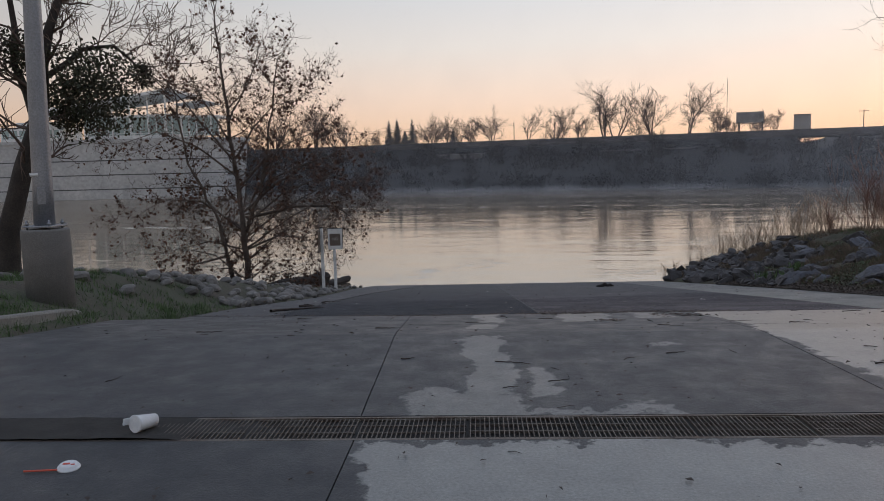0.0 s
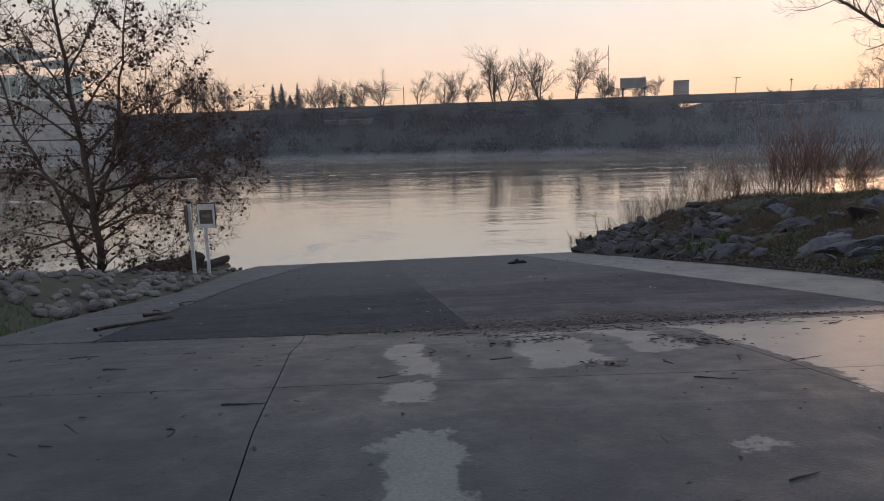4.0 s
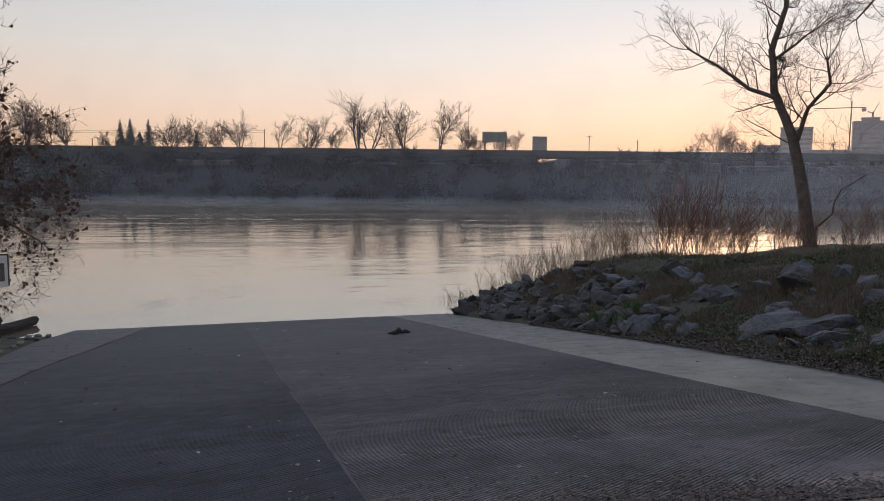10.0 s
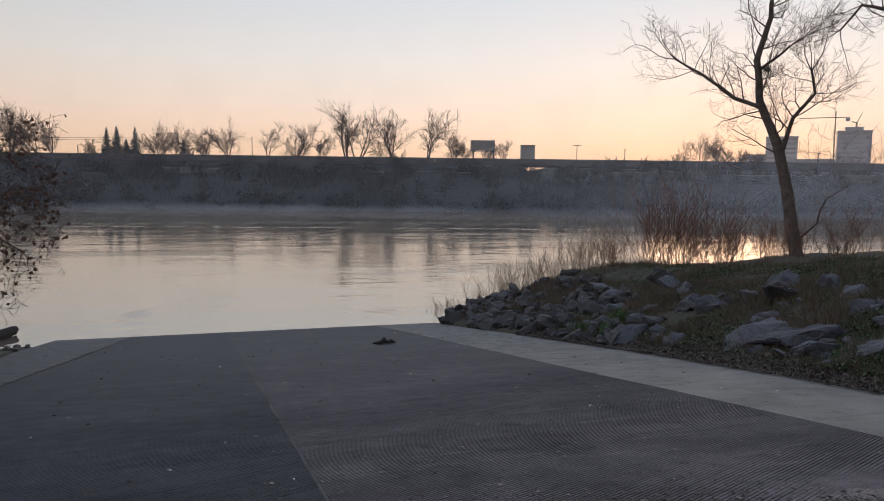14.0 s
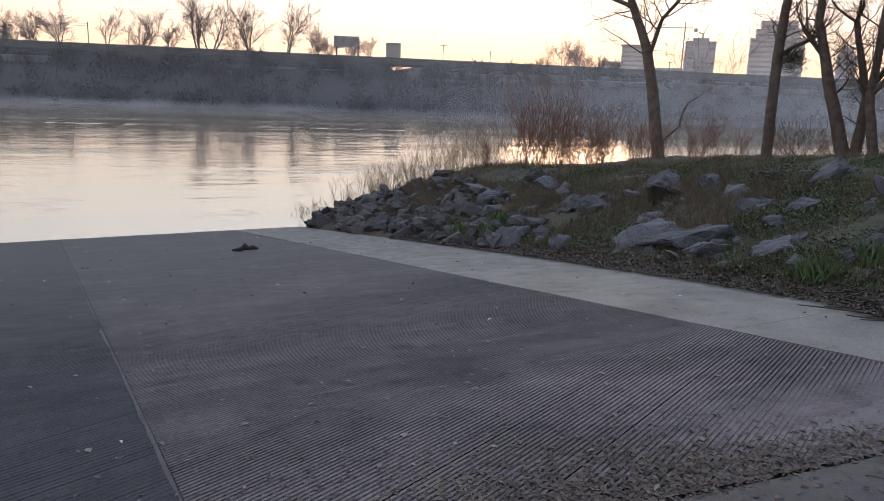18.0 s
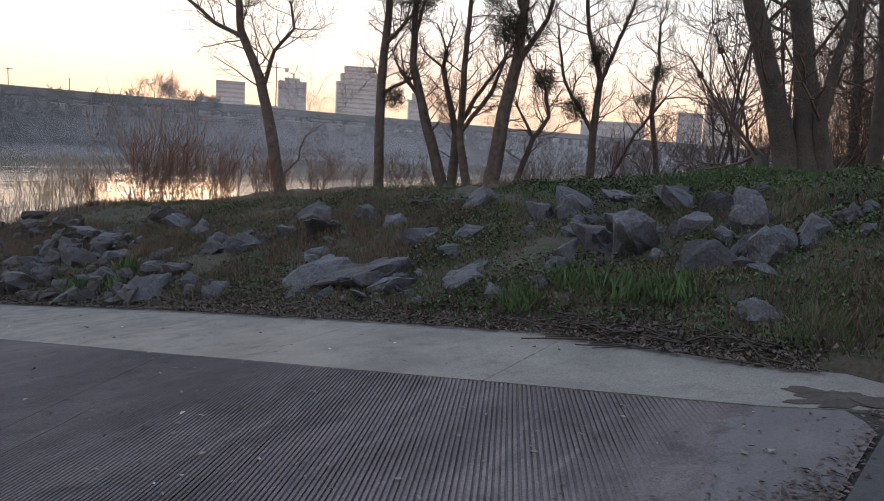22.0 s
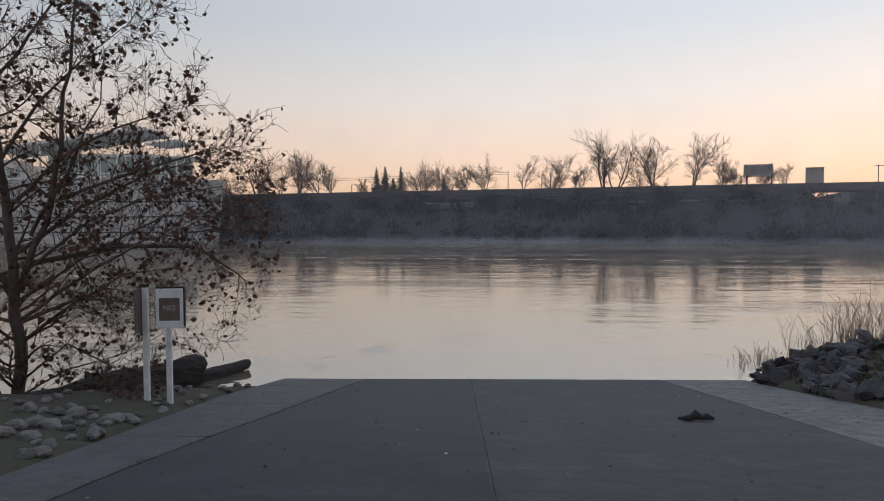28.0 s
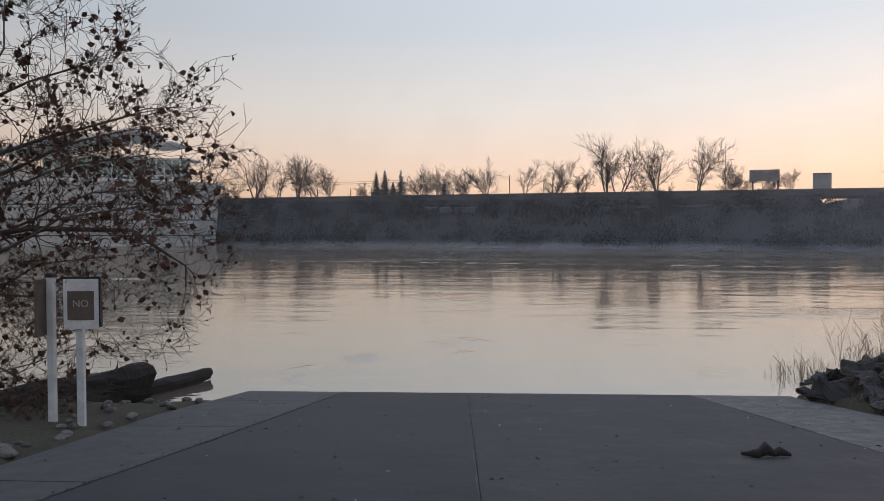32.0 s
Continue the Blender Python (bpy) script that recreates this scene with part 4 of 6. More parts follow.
guided_tree("l", rnd, SYC, 1.15, 2.3, 0.05, leaves=5200, leaf_mat=M["dead_leaf"], slim=0.85, deep=0.35, leaf_size=0.07, name="sycamore_tree", label="young sycamore with dry brown leaves among riprap stones", tip=0.005)

# more grove trees and thicket behind, too dense to count
GROVE = dict(steps=6, wander=0.13, lift=0.12, shoots=2, chance=0.7, levels=3, ratio=0.52, spread=0.65, tip=0.010)


def wild_tree(rnd, height, radius, spec):
    segs = []
    grow(rnd, segs, Vector((0, 0, -0.2)), Vector((rnd.uniform(-0.15, 0.15), rnd.uniform(-0.15, 0.15), 1)).normalized(), height, radius, 0, spec)
    return segs


gv_, gf_, off = [], [], 0
for _ in range(34):
    ang, dist = radians(rnd.uniform(78, 106)), rnd.uniform(36, 75)
    x, y = 0.9 + dist * math.sin(ang), 10 + dist * math.cos(ang)
    if y > shore_right(x) - 3:
        continue
    segs = wild_tree(rnd, rnd.uniform(8, 15), rnd.uniform(0.09, 0.2), GROVE)
    b0 = Vector((x, y, ground_z(x, y)))
    v, f = tubes([(p + b0, q + b0, r, s_) for p, q, r, s_ in segs], 4)
    gv_.append(v)
    gf_.append(f + off)
    off += len(v)
tagged(mesh_np("grove", np.concatenate(gv_), np.concatenate(gf_), M["grove_bark"]), "dense grove of bare trees behind the lawn", "trees", kind="stuff")

# thicket: low scrub under the grove and by the water
BRUSH = dict(steps=4, wander=0.22, lift=0.10, shoots=2, chance=0.8, levels=2, ratio=0.6, spread=0.7, tip=0.007)
gv_, gf_, off = [], [], 0
for _ in range(420):
    ang, dist = radians(rnd.uniform(71, 108)), rnd.uniform(27, 62)
    x, y = 0.9 + dist * math.sin(ang), 10 + dist * math.cos(ang)
    if y > shore_right(x) or dist < 34 and ang > radians(80) or ang < radians(86) and rnd.random() < 0.75:
        continue
    b0 = Vector((x, y, ground_z(x, y) - 0.1))
    segs = []
    for _ in range(5):
        grow(rnd, segs, b0, bent(rnd, Vector((0, 0, 1)), 0.45), rnd.uniform(1.6, 3.6) * (1.7 if ang > 1.52 else 0.8), 0.03, 0, BRUSH)
    v, f = tubes(segs, 3)
    gv_.append(v)
    gf_.append(f + off)
    off += len(v)
tagged(mesh_np("thicket", np.concatenate(gv_), np.concatenate(gf_), M["twig"]), "dark leafless thicket under the grove", "brush", kind="stuff")

# ---- willow shrubs along the waterline, reddish stems ----
M["willow"] = material("willow", (0.30, 0.155, 0.105), 0.8, scale=3, amount=0.25, fine=30, bump=0)
M["straw"] = material("straw_stem", (0.46, 0.33, 0.22), 0.85, scale=3, amount=0.25, fine=30, bump=0)
REED = dict(steps=5, wander=0.10, lift=0.05, shoots=2, chance=0.45, levels=1, ratio=0.3, spread=0.45, tip=0.005)
WILLOW = dict(steps=6, wander=0.09, lift=0.05, shoots=2, chance=0.7, levels=1, ratio=0.42, spread=0.5, tip=0.007)


def shrub(name, x, y, h, stems, mat, label, group, lean=0.3):
    base = Vector((x, y, max(WATER_Z - 0.1, ground_z(x, y) - 0.05)))
    thing = empty(name, base, label, "shrub", group)
    segs = []
    for _ in range(stems):
        o = Vector((rnd.gauss(0, 0.34), rnd.gauss(0, 0.34), -0.1))
        grow(rnd, segs, o, bent(rnd, Vector((0, 0, 1)), lean), h * rnd.uniform(0.55, 1.1), 0.008 if stems > 20 else 0.014, 0, REED if stems > 20 else WILLOW)
    v, f = tubes(segs, 3)
    tagged(mesh_np("foliage", v, f, mat, thing), kind="stuff")
    return thing


WL, DG = "reddish leafless willow shrub on the river bank", "dry straw-coloured reed clump at the waterline"
for x, y, h in ((16.0, 31.0, 2.5), (16.6, 30.8, 3.1), (17.2, 30.6, 2.9), (17.9, 30.6, 2.7), (18.5, 30.3, 2.5), (19.2, 30.3, 2.6), (19.8, 30.2, 2.2), (20.5, 30.0, 1.9), (16.9, 31.4, 2.7), (18.2, 31.3, 2.5), (19.4, 31.0, 2.3), (15.2, 31.2, 1.7), (24.4, 33.2, 1.7), (25.2, 33.0, 1.8), (28.4, 33.6, 2.2), (29.4, 33.4, 1.8), (31.0, 33.2, 1.5), (33.0, 32.4, 1.8), (36.0, 32.0, 1.9)):
    shrub("willow_shrub", x + rnd.uniform(-0.25, 0.25), y + rnd.uniform(-0.3, 0.3), h * rnd.uniform(0.8, 1.15), 16, M["willow"], WL, "willow shrubs", 0.26)
for x, y, h in ((9.7, 34.6, 0.8), (10.3, 33.9, 1.2), (10.8, 33.6, 1.4), (11.3, 33.2, 1.5), (11.8, 32.8, 1.5), (12.2, 32.5, 1.3), (12.7, 32.2, 1.2), (13.3, 31.9, 1.4), (13.9, 31.7, 1.5), (14.5, 31.5, 1.6), (11.6, 33.8, 1.3), (12.6, 33.0, 1.2), (14.0, 32.4, 1.4), (9.3, 35.6, 0.6), (15.0, 31.8, 1.5)):
    shrub("reed_clump", x, y, h, 30, M["straw"], DG, "reed clumps", 0.22)
for x, y, h in ((31.0, 22.6, 2.2), (32.2, 21.8, 1.8), (34, 24.5, 1.6)):
    shrub("bush", x, y, h, 14, M["twig"], "small dark leafy bush beside the bank trees", "bushes", 0.4)


for x, y, h in ((24.3, 13.7, 2.6), (25.2, 13.2, 2.2), (27.8, 33.4, 1.3), (34.6, 32.8, 2.0), (35.6, 33.0, 2.2), (36.6, 28.6, 1.8), (38.0, 27.0, 2.0)):
    shrub("bush", x, y, h, 18, M["twig"], "dark bare bush at the foot of the bank trees", "bushes", 0.45)


# ---- stones ----
def rock_mesh(seed, flat=0.7, sub=2, angular=True):
    """A broken stone: the hull of a few scattered points with worn arrises and a rough face, or a rounded cobble."""
    r_ = random.Random(seed)
    bm = bmesh.new()
    if angular:
        for _ in range(11):
            d = Vector((r_.gauss(0, 1), r_.gauss(0, 1), r_.gauss(0, 1))).normalized()
            bm.verts.new(Vector((d.x * 0.56, d.y * 0.56, d.z * 0.56)) * r_.uniform(0.8, 1.15))
        bmesh.ops.convex_hull(bm, input=bm.verts)
        bmesh.ops.delete(bm, geom=[v for v in bm.verts if not v.link_faces], context="VERTS")
        bmesh.ops.bevel(bm, geom=list(bm.edges), offset=0.022, segments=1, affect="EDGES")
        bmesh.ops.triangulate(bm, faces=list(bm.faces))
        if sub > 1:
            bmesh.ops.subdivide_edges(bm, edges=[e for e in bm.edges if e.calc_length() > 0.12], cuts=sub)
            bmesh.ops.triangulate(bm, faces=list(bm.faces))
        for v in bm.verts:
            v.co += v.co.normalized() * (0.13 * noise.noise(v.co * 3.4 + Vector((seed, 0, 0))) + 0.07 * noise.noise(v.co * 8 + Vector((0, seed, 0))))
            v.co.z *= flat
    else:
        bmesh.ops.create_icosphere(bm, subdivisions=sub, radius=0.5)
        for v in bm.verts:
            v.co += v.co.normalized() * 0.16 * noise.noise(v.co * 2.2 + Vector((seed, 0, 0)))
            v.co.z *= flat
    me = bpy.data.meshes.new("rock")
    bm.to_mesh(me)
    bm.free()
    return me


M["rock"] = material("grey_rock", (0.105, 0.109, 0.132), 0.85, scale=3.2, amount=0.45, second=(0.075, 0.073, 0.072), fine=28, bump=0.6, bump_scale=14, randomise=0.25)
M["dark_rock"] = material("dark_rock", (0.088, 0.083, 0.086), 0.85, scale=2.0, amount=0.35, second=(0.05, 0.046, 0.044), fine=28, bump=0.6, bump_scale=14, randomise=0.35)
M["cobble"] = material("pale_cobble", (0.20, 0.187, 0.172), 0.85, scale=2.0, amount=0.3, second=(0.115, 0.106, 0.096), fine=30, bump=0.4, bump_scale=16, randomise=0.35)
BOULDERS = [rock_mesh(20 + i, 0.8, 3) for i in range(8)]
DARKS = [rock_mesh(50 + i, 0.7, 2) for i in range(6)]
COBBLES = [rock_mesh(80 + i, 0.62, 2, False) for i in range(6)]
for group_, mat_ in ((BOULDERS, "rock"), (DARKS, "dark_rock"), (COBBLES, "cobble")):
    for me in group_:
        me.materials.append(M[mat_])

boulders = ((9.24, 14.58, .62, .40), (9.5, 16.2, 1.05, .75), (9.45, 17.1, .95, .42), (9.2, 15.6, .55, .32), (10.05, 12.6, .78, .80), (10.4, 13.3, .82, .55), (9.15, 11.4, .8, .55), (9.42, 10.87, .5, .6),
            (10.8, 11.3, .65, .7), (11.5, 11.95, .75, .42), (7.95, 10.75, .44, .36), (9.6, 12.2, .32, .28), (12.9, 16.4, .75, .55), (11.8, 14.15, .75, .7), (11.9, 14.75, .65, .6), (12.5, 20.0, .8, .8),
            (11.3, 19.75, .5, .5), (11.5, 18.9, .72, .42), (10.85, 16.3, .65, .35), (10.15, 15.3, .42, .3), (10.4, 18.2, .36, .32), (12.2, 12.5, .82, .4), (10.1, 10.6, .52, .5), (9.3, 9.55, .28, .18),
            (8.9, 18.85, .62, .26), (9.8, 11.0, .5, .5), (10.3, 11.9, .55, .4), (9.9, 13.4, .4, .3), (11.0, 13.0, .5, .4), (11.2, 15.6, .5, .35), (12.0, 17.6, .6, .4), (9.0, 13.4, .25, .2), (12.4, 18.6, .6, .5), (10.0, 17.9, .45, .3), (9.8, 21.6, .5, .4), (9.4, 22.6, .6, .45), (10.6, 22.4, .5, .4), (11.9, 22.8, .6, .5), (8.8, 16.6, .25, .18), (12.8, 13.6, .6, .4), (10.9, 10.2, .4, .35), (8.6, 14.9, .2, .15), (9.3, 24.6, .6, .5), (11.9, 26.8, .7, .5), (12.6, 24.3, .6, .5), (8.75, 20.4, .75, .5), (10.7, 20.1, .7, .5), (9.1, 19.7, .42, .36), (11.1, 21.4, .5, .42), (11.2, 25.0, .7, .6), (10.2, 23.4, .6, .5))
for x, y, w, h in boulders:
    ob = new("boulder", rnd.choice(BOULDERS))
    w, h = w * 1.12, h * 1.15
    ob.matrix_world = Matrix.Translation((x, y, ground_z(x, y) + h * 0.0)) @ Euler((rnd.uniform(-0.55, 0.55), rnd.uniform(-0.55, 0.55), rnd.uniform(0, 6.28))).to_matrix().to_4x4() @ Matrix.Diagonal((w * 1.3, w * 0.95, h * 1.35, 1))
    tagged(ob, "angular blue-grey boulder half sunk in the grassy bank", "boulder", "boulders on the bank")

for _ in range(80):
    x0, y0, w0, h0 = rnd.choice(boulders)
    x, y = x0 + rnd.gauss(0, 0.75), y0 + rnd.gauss(0, 0.75)
    if x < right_edge(y) + 0.5:
        continue
    w = rnd.uniform(0.12, 0.36)
    ob = new("boulder", rnd.choice(BOULDERS))
    ob.matrix_world = Matrix.Translation((x, y, ground_z(x, y) + 0.02)) @ Euler((rnd.uniform(-0.6, 0.6), rnd.uniform(-0.6, 0.6), rnd.uniform(0, 6.28))).to_matrix().to_4x4() @ Matrix.Diagonal((w * 1.4, w, w * 0.9, 1))
    tagged(ob, "small angular blue-grey stone in the grassy bank", "boulder", "boulders on the bank")

riprap = tagged(new("riprap"), "dark angular riprap stones along the river end of the bank", "riprap", kind="structure")
made = 0
while made < 250:
    y = rnd.uniform(20.5, 38)
    x = right_edge(y) + abs(rnd.gauss(0, 1.0)) * (0.9 + (y - 20) * 0.17) + 0.1
    z = ground_z(x, y)
    if z < WATER_Z - 0.35:
        continue
    w = rnd.uniform(0.28, 0.85) * (1.0 if y > 24 else 0.7)
    ob = new("rock", rnd.choice(DARKS))
    ob.parent = riprap
    ob.matrix_world = Matrix.Translation((x, y, z + w * 0.12)) @ Euler((rnd.uniform(-0.6, 0.6), rnd.uniform(-0.6, 0.6), rnd.uniform(0, 6.28))).to_matrix().to_4x4() @ Matrix.Diagonal((w, w * rnd.uniform(0.6, 1.0), w * rnd.uniform(0.7, 1.1), 1))
    made += 1
cobbles = tagged(new("riprap"), "pale rounded riprap stones below the sycamore", "riprap", kind="structure")
made = 0
while made < 300:
    y = rnd.uniform(11.5, 31)
    el = left_edge(y)
    x = el - 0.15 - rnd.random() ** 1.5 * (4.2 if y < 24 else 3.0)
    if y < 14 and x > el - 1.3:
        continue
    z = ground_z(x, y)
    if z < WATER_Z - 0.3:
        continue
    w = rnd.uniform(0.15, 0.36) if y < 24 else rnd.uniform(0.10, 0.24)
    if y > 24 and rnd.random() < 0.55:
        continue
    ob = new("rock", rnd.choice(COBBLES))
    ob.parent = cobbles
    ob.matrix_world = Matrix.Translation((x, y, z + w * 0.13)) @ Euler((rnd.uniform(-0.4, 0.4), rnd.uniform(-0.4, 0.4), rnd.uniform(0, 6.28))).to_matrix().to_4x4() @ Matrix.Diagonal((w, w * rnd.uniform(0.65, 1.0), w * rnd.uniform(0.8, 1.1), 1))
    made += 1


# ---- across the river: freeway, trees, signs, towers ----
TURN = math.atan2(FD.y, FD.x)


def far_thing(name, s, d, z, label, category, group="", kind=""):
    ob = empty(name, far(s, d, z), label, category, group, kind)
    ob.rotation_euler = (0, 0, TURN)
    return ob


M["rail"] = material("far_rail", (0.30, 0.29, 0.28), 0.7, 0.2, scale=0.4, amount=0.2, fine=4, bump=0)
M["dark_metal"] = material("dark_metal", (0.06, 0.06, 0.065), 0.6, 0.3, scale=0.8, amount=0.25, fine=6, bump=0)
M["board_face"] = material("billboard_back", (0.38, 0.36, 0.34), 0.7, 0.0, scale=0.5, amount=0.25, fine=5, bump=0)
M["deck"] = material("freeway_concrete", (0.105, 0.102, 0.104), 0.85, scale=0.12, amount=0.25, fine=2, bump=0.1)
M["under"] = material("pale_wall", (0.17, 0.167, 0.163), 0.85, scale=0.3, amount=0.15, fine=3, bump=0)
M["spruce"] = material("spruce_needles", (0.30, 0.28, 0.25), 0.9, scale=0.6, amount=0.35, fine=6, bump=0)
highway = far_thing("highway", 0, 24, 0, "raised freeway with concrete parapet on the levee across the river", "freeway", kind="structure")
for k in range(-5, 20):
    s0 = k * 40.0
    part("deck", boxes((s0, 0, 6.3, s0 + 39.94, 11, 7.1)), M["deck"], highway)
    part("parapet", boxes((s0, -0.25, 6.5, s0 + 39.94, 0.05, 8.0)), M["deck"], highway)
    part("guard_rail", boxes((s0, 10.6, 7.1, s0 + 39.94, 10.8, 8.1)), M["rail"], highway)
for k in range(60):
    s0 = 20 + k * 12.0
    part("pier", boxes((s0, 2.0, -1, s0 + 1.1, 3.4, 6.35), (s0, 7.5, -1, s0 + 1.1, 8.9, 6.35)), M["deck"], highway)
# the frontage below the freeway: pale walls and parked white roofs
for s0, s1, d0, z0, z1 in ((-62.3, -50.4, 19.5, 4.2, 4.7), (-22, -12, 19.5, 4.1, 4.45), (-8, 0, 19.5, 4.1, 4.5), (4, 15, 19.5, 4.1, 4.45), (33, 50, 17, 3.4, 4.9), (51, 64, 18, 3.6, 5.2), (66, 86, 18, 3.6, 4.6), (88, 120, 18, 3.8, 4.8), (120, 170, 18, 3.6, 4.6)):
    t = far_thing("low_wall", s0, d0, z0 - 1.6, "long low pale wall below the freeway", "wall", "walls below the freeway")
    part("wall", boxes((0, 0, 0, s1 - s0, 2.5, z1 - z0 + 1.6)), M["under"], t)
    part("coping", boxes((-0.2, -0.15, z1 - z0 + 1.6, s1 - s0 + 0.2, 2.65, z1 - z0 + 1.75)), M["rail"], t)

FAR_T = dict(steps=5, wander=0.11, lift=0.09, shoots=2, chance=0.85, levels=3, ratio=0.56, spread=0.62, tip=0.026)
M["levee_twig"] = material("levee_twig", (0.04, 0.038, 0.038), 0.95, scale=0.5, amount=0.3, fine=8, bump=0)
frnd = random.Random(31)


def far_tree(s, d, base, top, stems=3, wide=0.35, mat="far_twig", label="bare winter tree on the levee across the river"):
    t = far_thing("tree", s, d, base, label, "tree", "trees across the river")
    segs = []
    h = top - base
    fine_ = []
    for _ in range(stems):
        segs = []
        grow(frnd, segs, Vector((frnd.uniform(-0.3, 0.3), frnd.uniform(-0.5, 0.5), 0)), bent(frnd, Vector((0, 0, 1)), wide), h * frnd.uniform(0.64, 0.82), 0.02 * h, 0, FAR_T)
        v, f = tubes([g for g in segs if g[2] > 0.0125 * h], 5)
        mesh_np("trunk", v, f, M[mat], t)
        fine_ += [g for g in segs if g[2] <= 0.0125 * h]
    if fine_:
        v, f = tubes(fine_, 3)
        tagged(mesh_np("crown", v, f, M[mat], t), kind="stuff")
    return t


for s, d, top, stems, wide in ((-131, 40, 15.2, 3, 0.4), (-123.1, 40, 21.0, 4, 0.32), (-117, 42, 17.0, 3, 0.4), (-109, 40, 18.8, 5, 0.5), (-104, 43, 17.0, 3, 0.45), (-97.6, 40, 15.4, 3, 0.4), (-92, 46, 12.0, 3, 0.5), (-82, 50, 14.2, 3, 0.45), (-75, 50, 14.0, 3, 0.45), (-71.5, 42, 14.4, 4, 0.42), (-68, 44, 13.6, 3, 0.42),
                         (-58, 41, 14.4, 4, 0.6), (-53.5, 40, 15.0, 4, 0.6), (-62, 44, 12.8, 3, 0.5), (-43.6, 40, 15.8, 2, 0.3), (-35.8, 40, 16.0, 4, 0.4), (-30.6, 42, 13.9, 3, 0.45), (-39, 46, 12.5, 3, 0.45), (-22.6, 40, 20.3, 4, 0.34), (-20.2, 41, 19.4, 3, 0.34), (-10.6, 40, 18.4, 4, 0.3), (-13.5, 44, 12.8, 3, 0.45), (-2.1, 40, 17.4, 3, 0.24), (4.4, 42, 13.4, 4, 0.5), (8.5, 46, 12.2, 3, 0.5), (18.3, 44, 13.2, 2, 0.35), (14.5, 48, 12.0, 3, 0.45)):
    far_tree(s, d, 6.5, top, stems, wide)
# taller brush standing on the levee's slope
for _ in range(90):
    s_, d_ = frnd.uniform(-125, 190), frnd.uniform(1, 20)
    z_ = float(np.interp(d_, [0, 6, 13, 20, 24.5], [-3.9, -1.2, 1.8, 4.0, 6.0]))
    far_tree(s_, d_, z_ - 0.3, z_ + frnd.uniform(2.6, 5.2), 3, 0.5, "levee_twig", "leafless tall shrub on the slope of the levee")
# the gold of the dawn light is put into the twig colour
M["dawn_gold_twig"] = material("dawn_gold_twig", (0.34, 0.19, 0.09), 0.9, scale=0.5, amount=0.3, fine=8, bump=0)
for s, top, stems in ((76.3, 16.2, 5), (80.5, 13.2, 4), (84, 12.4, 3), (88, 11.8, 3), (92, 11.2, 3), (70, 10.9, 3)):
    far_tree(s, 60, 6.5, top, stems, 0.4, "dawn_gold_twig", "bare tree behind the freeway with dawn gold painted into its twigs")


def spruce(s, d, base, top, r):
    t = far_thing("spruce_tree", s, d, base, "dark conical spruce on the levee across the river", "tree", "spruces across the river")
    h = top - base
    v, f = tubes([(Vector((0, 0, 0)), Vector((0, 0, h)), 0.22, 0.03)], 5)
    mesh_np("trunk", v, f, M["far_twig"], t)
    v, f = [], []
    for i in range(620):
        u = frnd.random() ** 0.7
        z = h * (1 - u) * 0.96 + 0.4
        rr = 0.25 + 2.5 * r * u * frnd.uniform(0.35, 1.1)
        a = frnd.uniform(0, 6.283)
        dx, dy = math.cos(a), math.sin(a)
        p = Vector((0, 0, z + 0.15))
        q = Vector((dx * rr, dy * rr, z - 0.25 * rr))
        w = Vector((-dy, dx, 0)) * (0.12 + 0.10 * rr)
        k = len(v)
        v += [tuple(p), tuple(q * 0.6 + p * 0.4 + w), tuple(q), tuple(q * 0.6 + p * 0.4 - w)]
        f.append((k, k + 1, k + 2, k + 3))
    tagged(mesh_np("needles", v, f, M["spruce"], t), kind="stuff")


for s, top, r in ((-86.6, 15.9, 1.3), (-84.0, 16.2, 1.4), (-79.2, 15.9, 1.5), (-81.5, 12.4, 1.5), (-66.4, 12.6, 1.2)):
    spruce(s, 45, 6.0, top, r)

# billboards: seen from behind and the side, on steel legs
bb = far_thing("billboard", 9.0, 38, 6.5, "roadside billboard seen from behind on steel posts", "billboard", "billboards")
part("panel", boxes((0, -0.2, 4.0, 6.2, 0.1, 6.6)), M["board_face"], bb)
for i in range(7):
    part("brace", boxes((0.3 + i * 0.95, -0.5, 3.9, 0.36 + i * 0.95, -0.2, 6.7)), M["rail"], bb)
for x in (0.5, 5.7):
    part("post", boxes((x, -0.5, 0, x + 0.35, -0.15, 4.2)), M["dark_metal"], bb)
part("catwalk", boxes((-0.1, -0.9, 3.75, 6.3, -0.2, 3.85)), M["dark_metal"], bb)
bb = far_thing("billboard", 21.1, 32, 6.5, "square dark billboard beside the freeway", "billboard", "billboards")
part("panel", boxes((0, 0, 1.8, 3.55, 0.3, 5.1)), M["board_face"], bb)
part("frame", boxes((-0.08, -0.1, 1.7, 3.63, 0, 1.85)), M["dark_metal"], bb)
part("frame", boxes((-0.08, -0.1, 5.05, 3.63, 0, 5.2)), M["dark_metal"], bb)
part("post", boxes((1.5, 0.05, 0, 2.05, 0.5, 1.9)), M["dark_metal"], bb)
mast = far_thing("radio_mast", 16.3, 400, 4, "thin lattice radio mast far behind the freeway", "mast")
segs = [(Vector((0, 0, 0)), Vector((0, 0, 55)), 0.28, 0.12)]
segs += [(Vector((-0.5, 0, z)), Vector((0.5, 0, z + 1.5)), 0.08, 0.08) for z in range(18, 34, 2)]
v, f = tubes(segs, 4)
mesh_np("lattice", v, f, M["dark_metal"], mast)
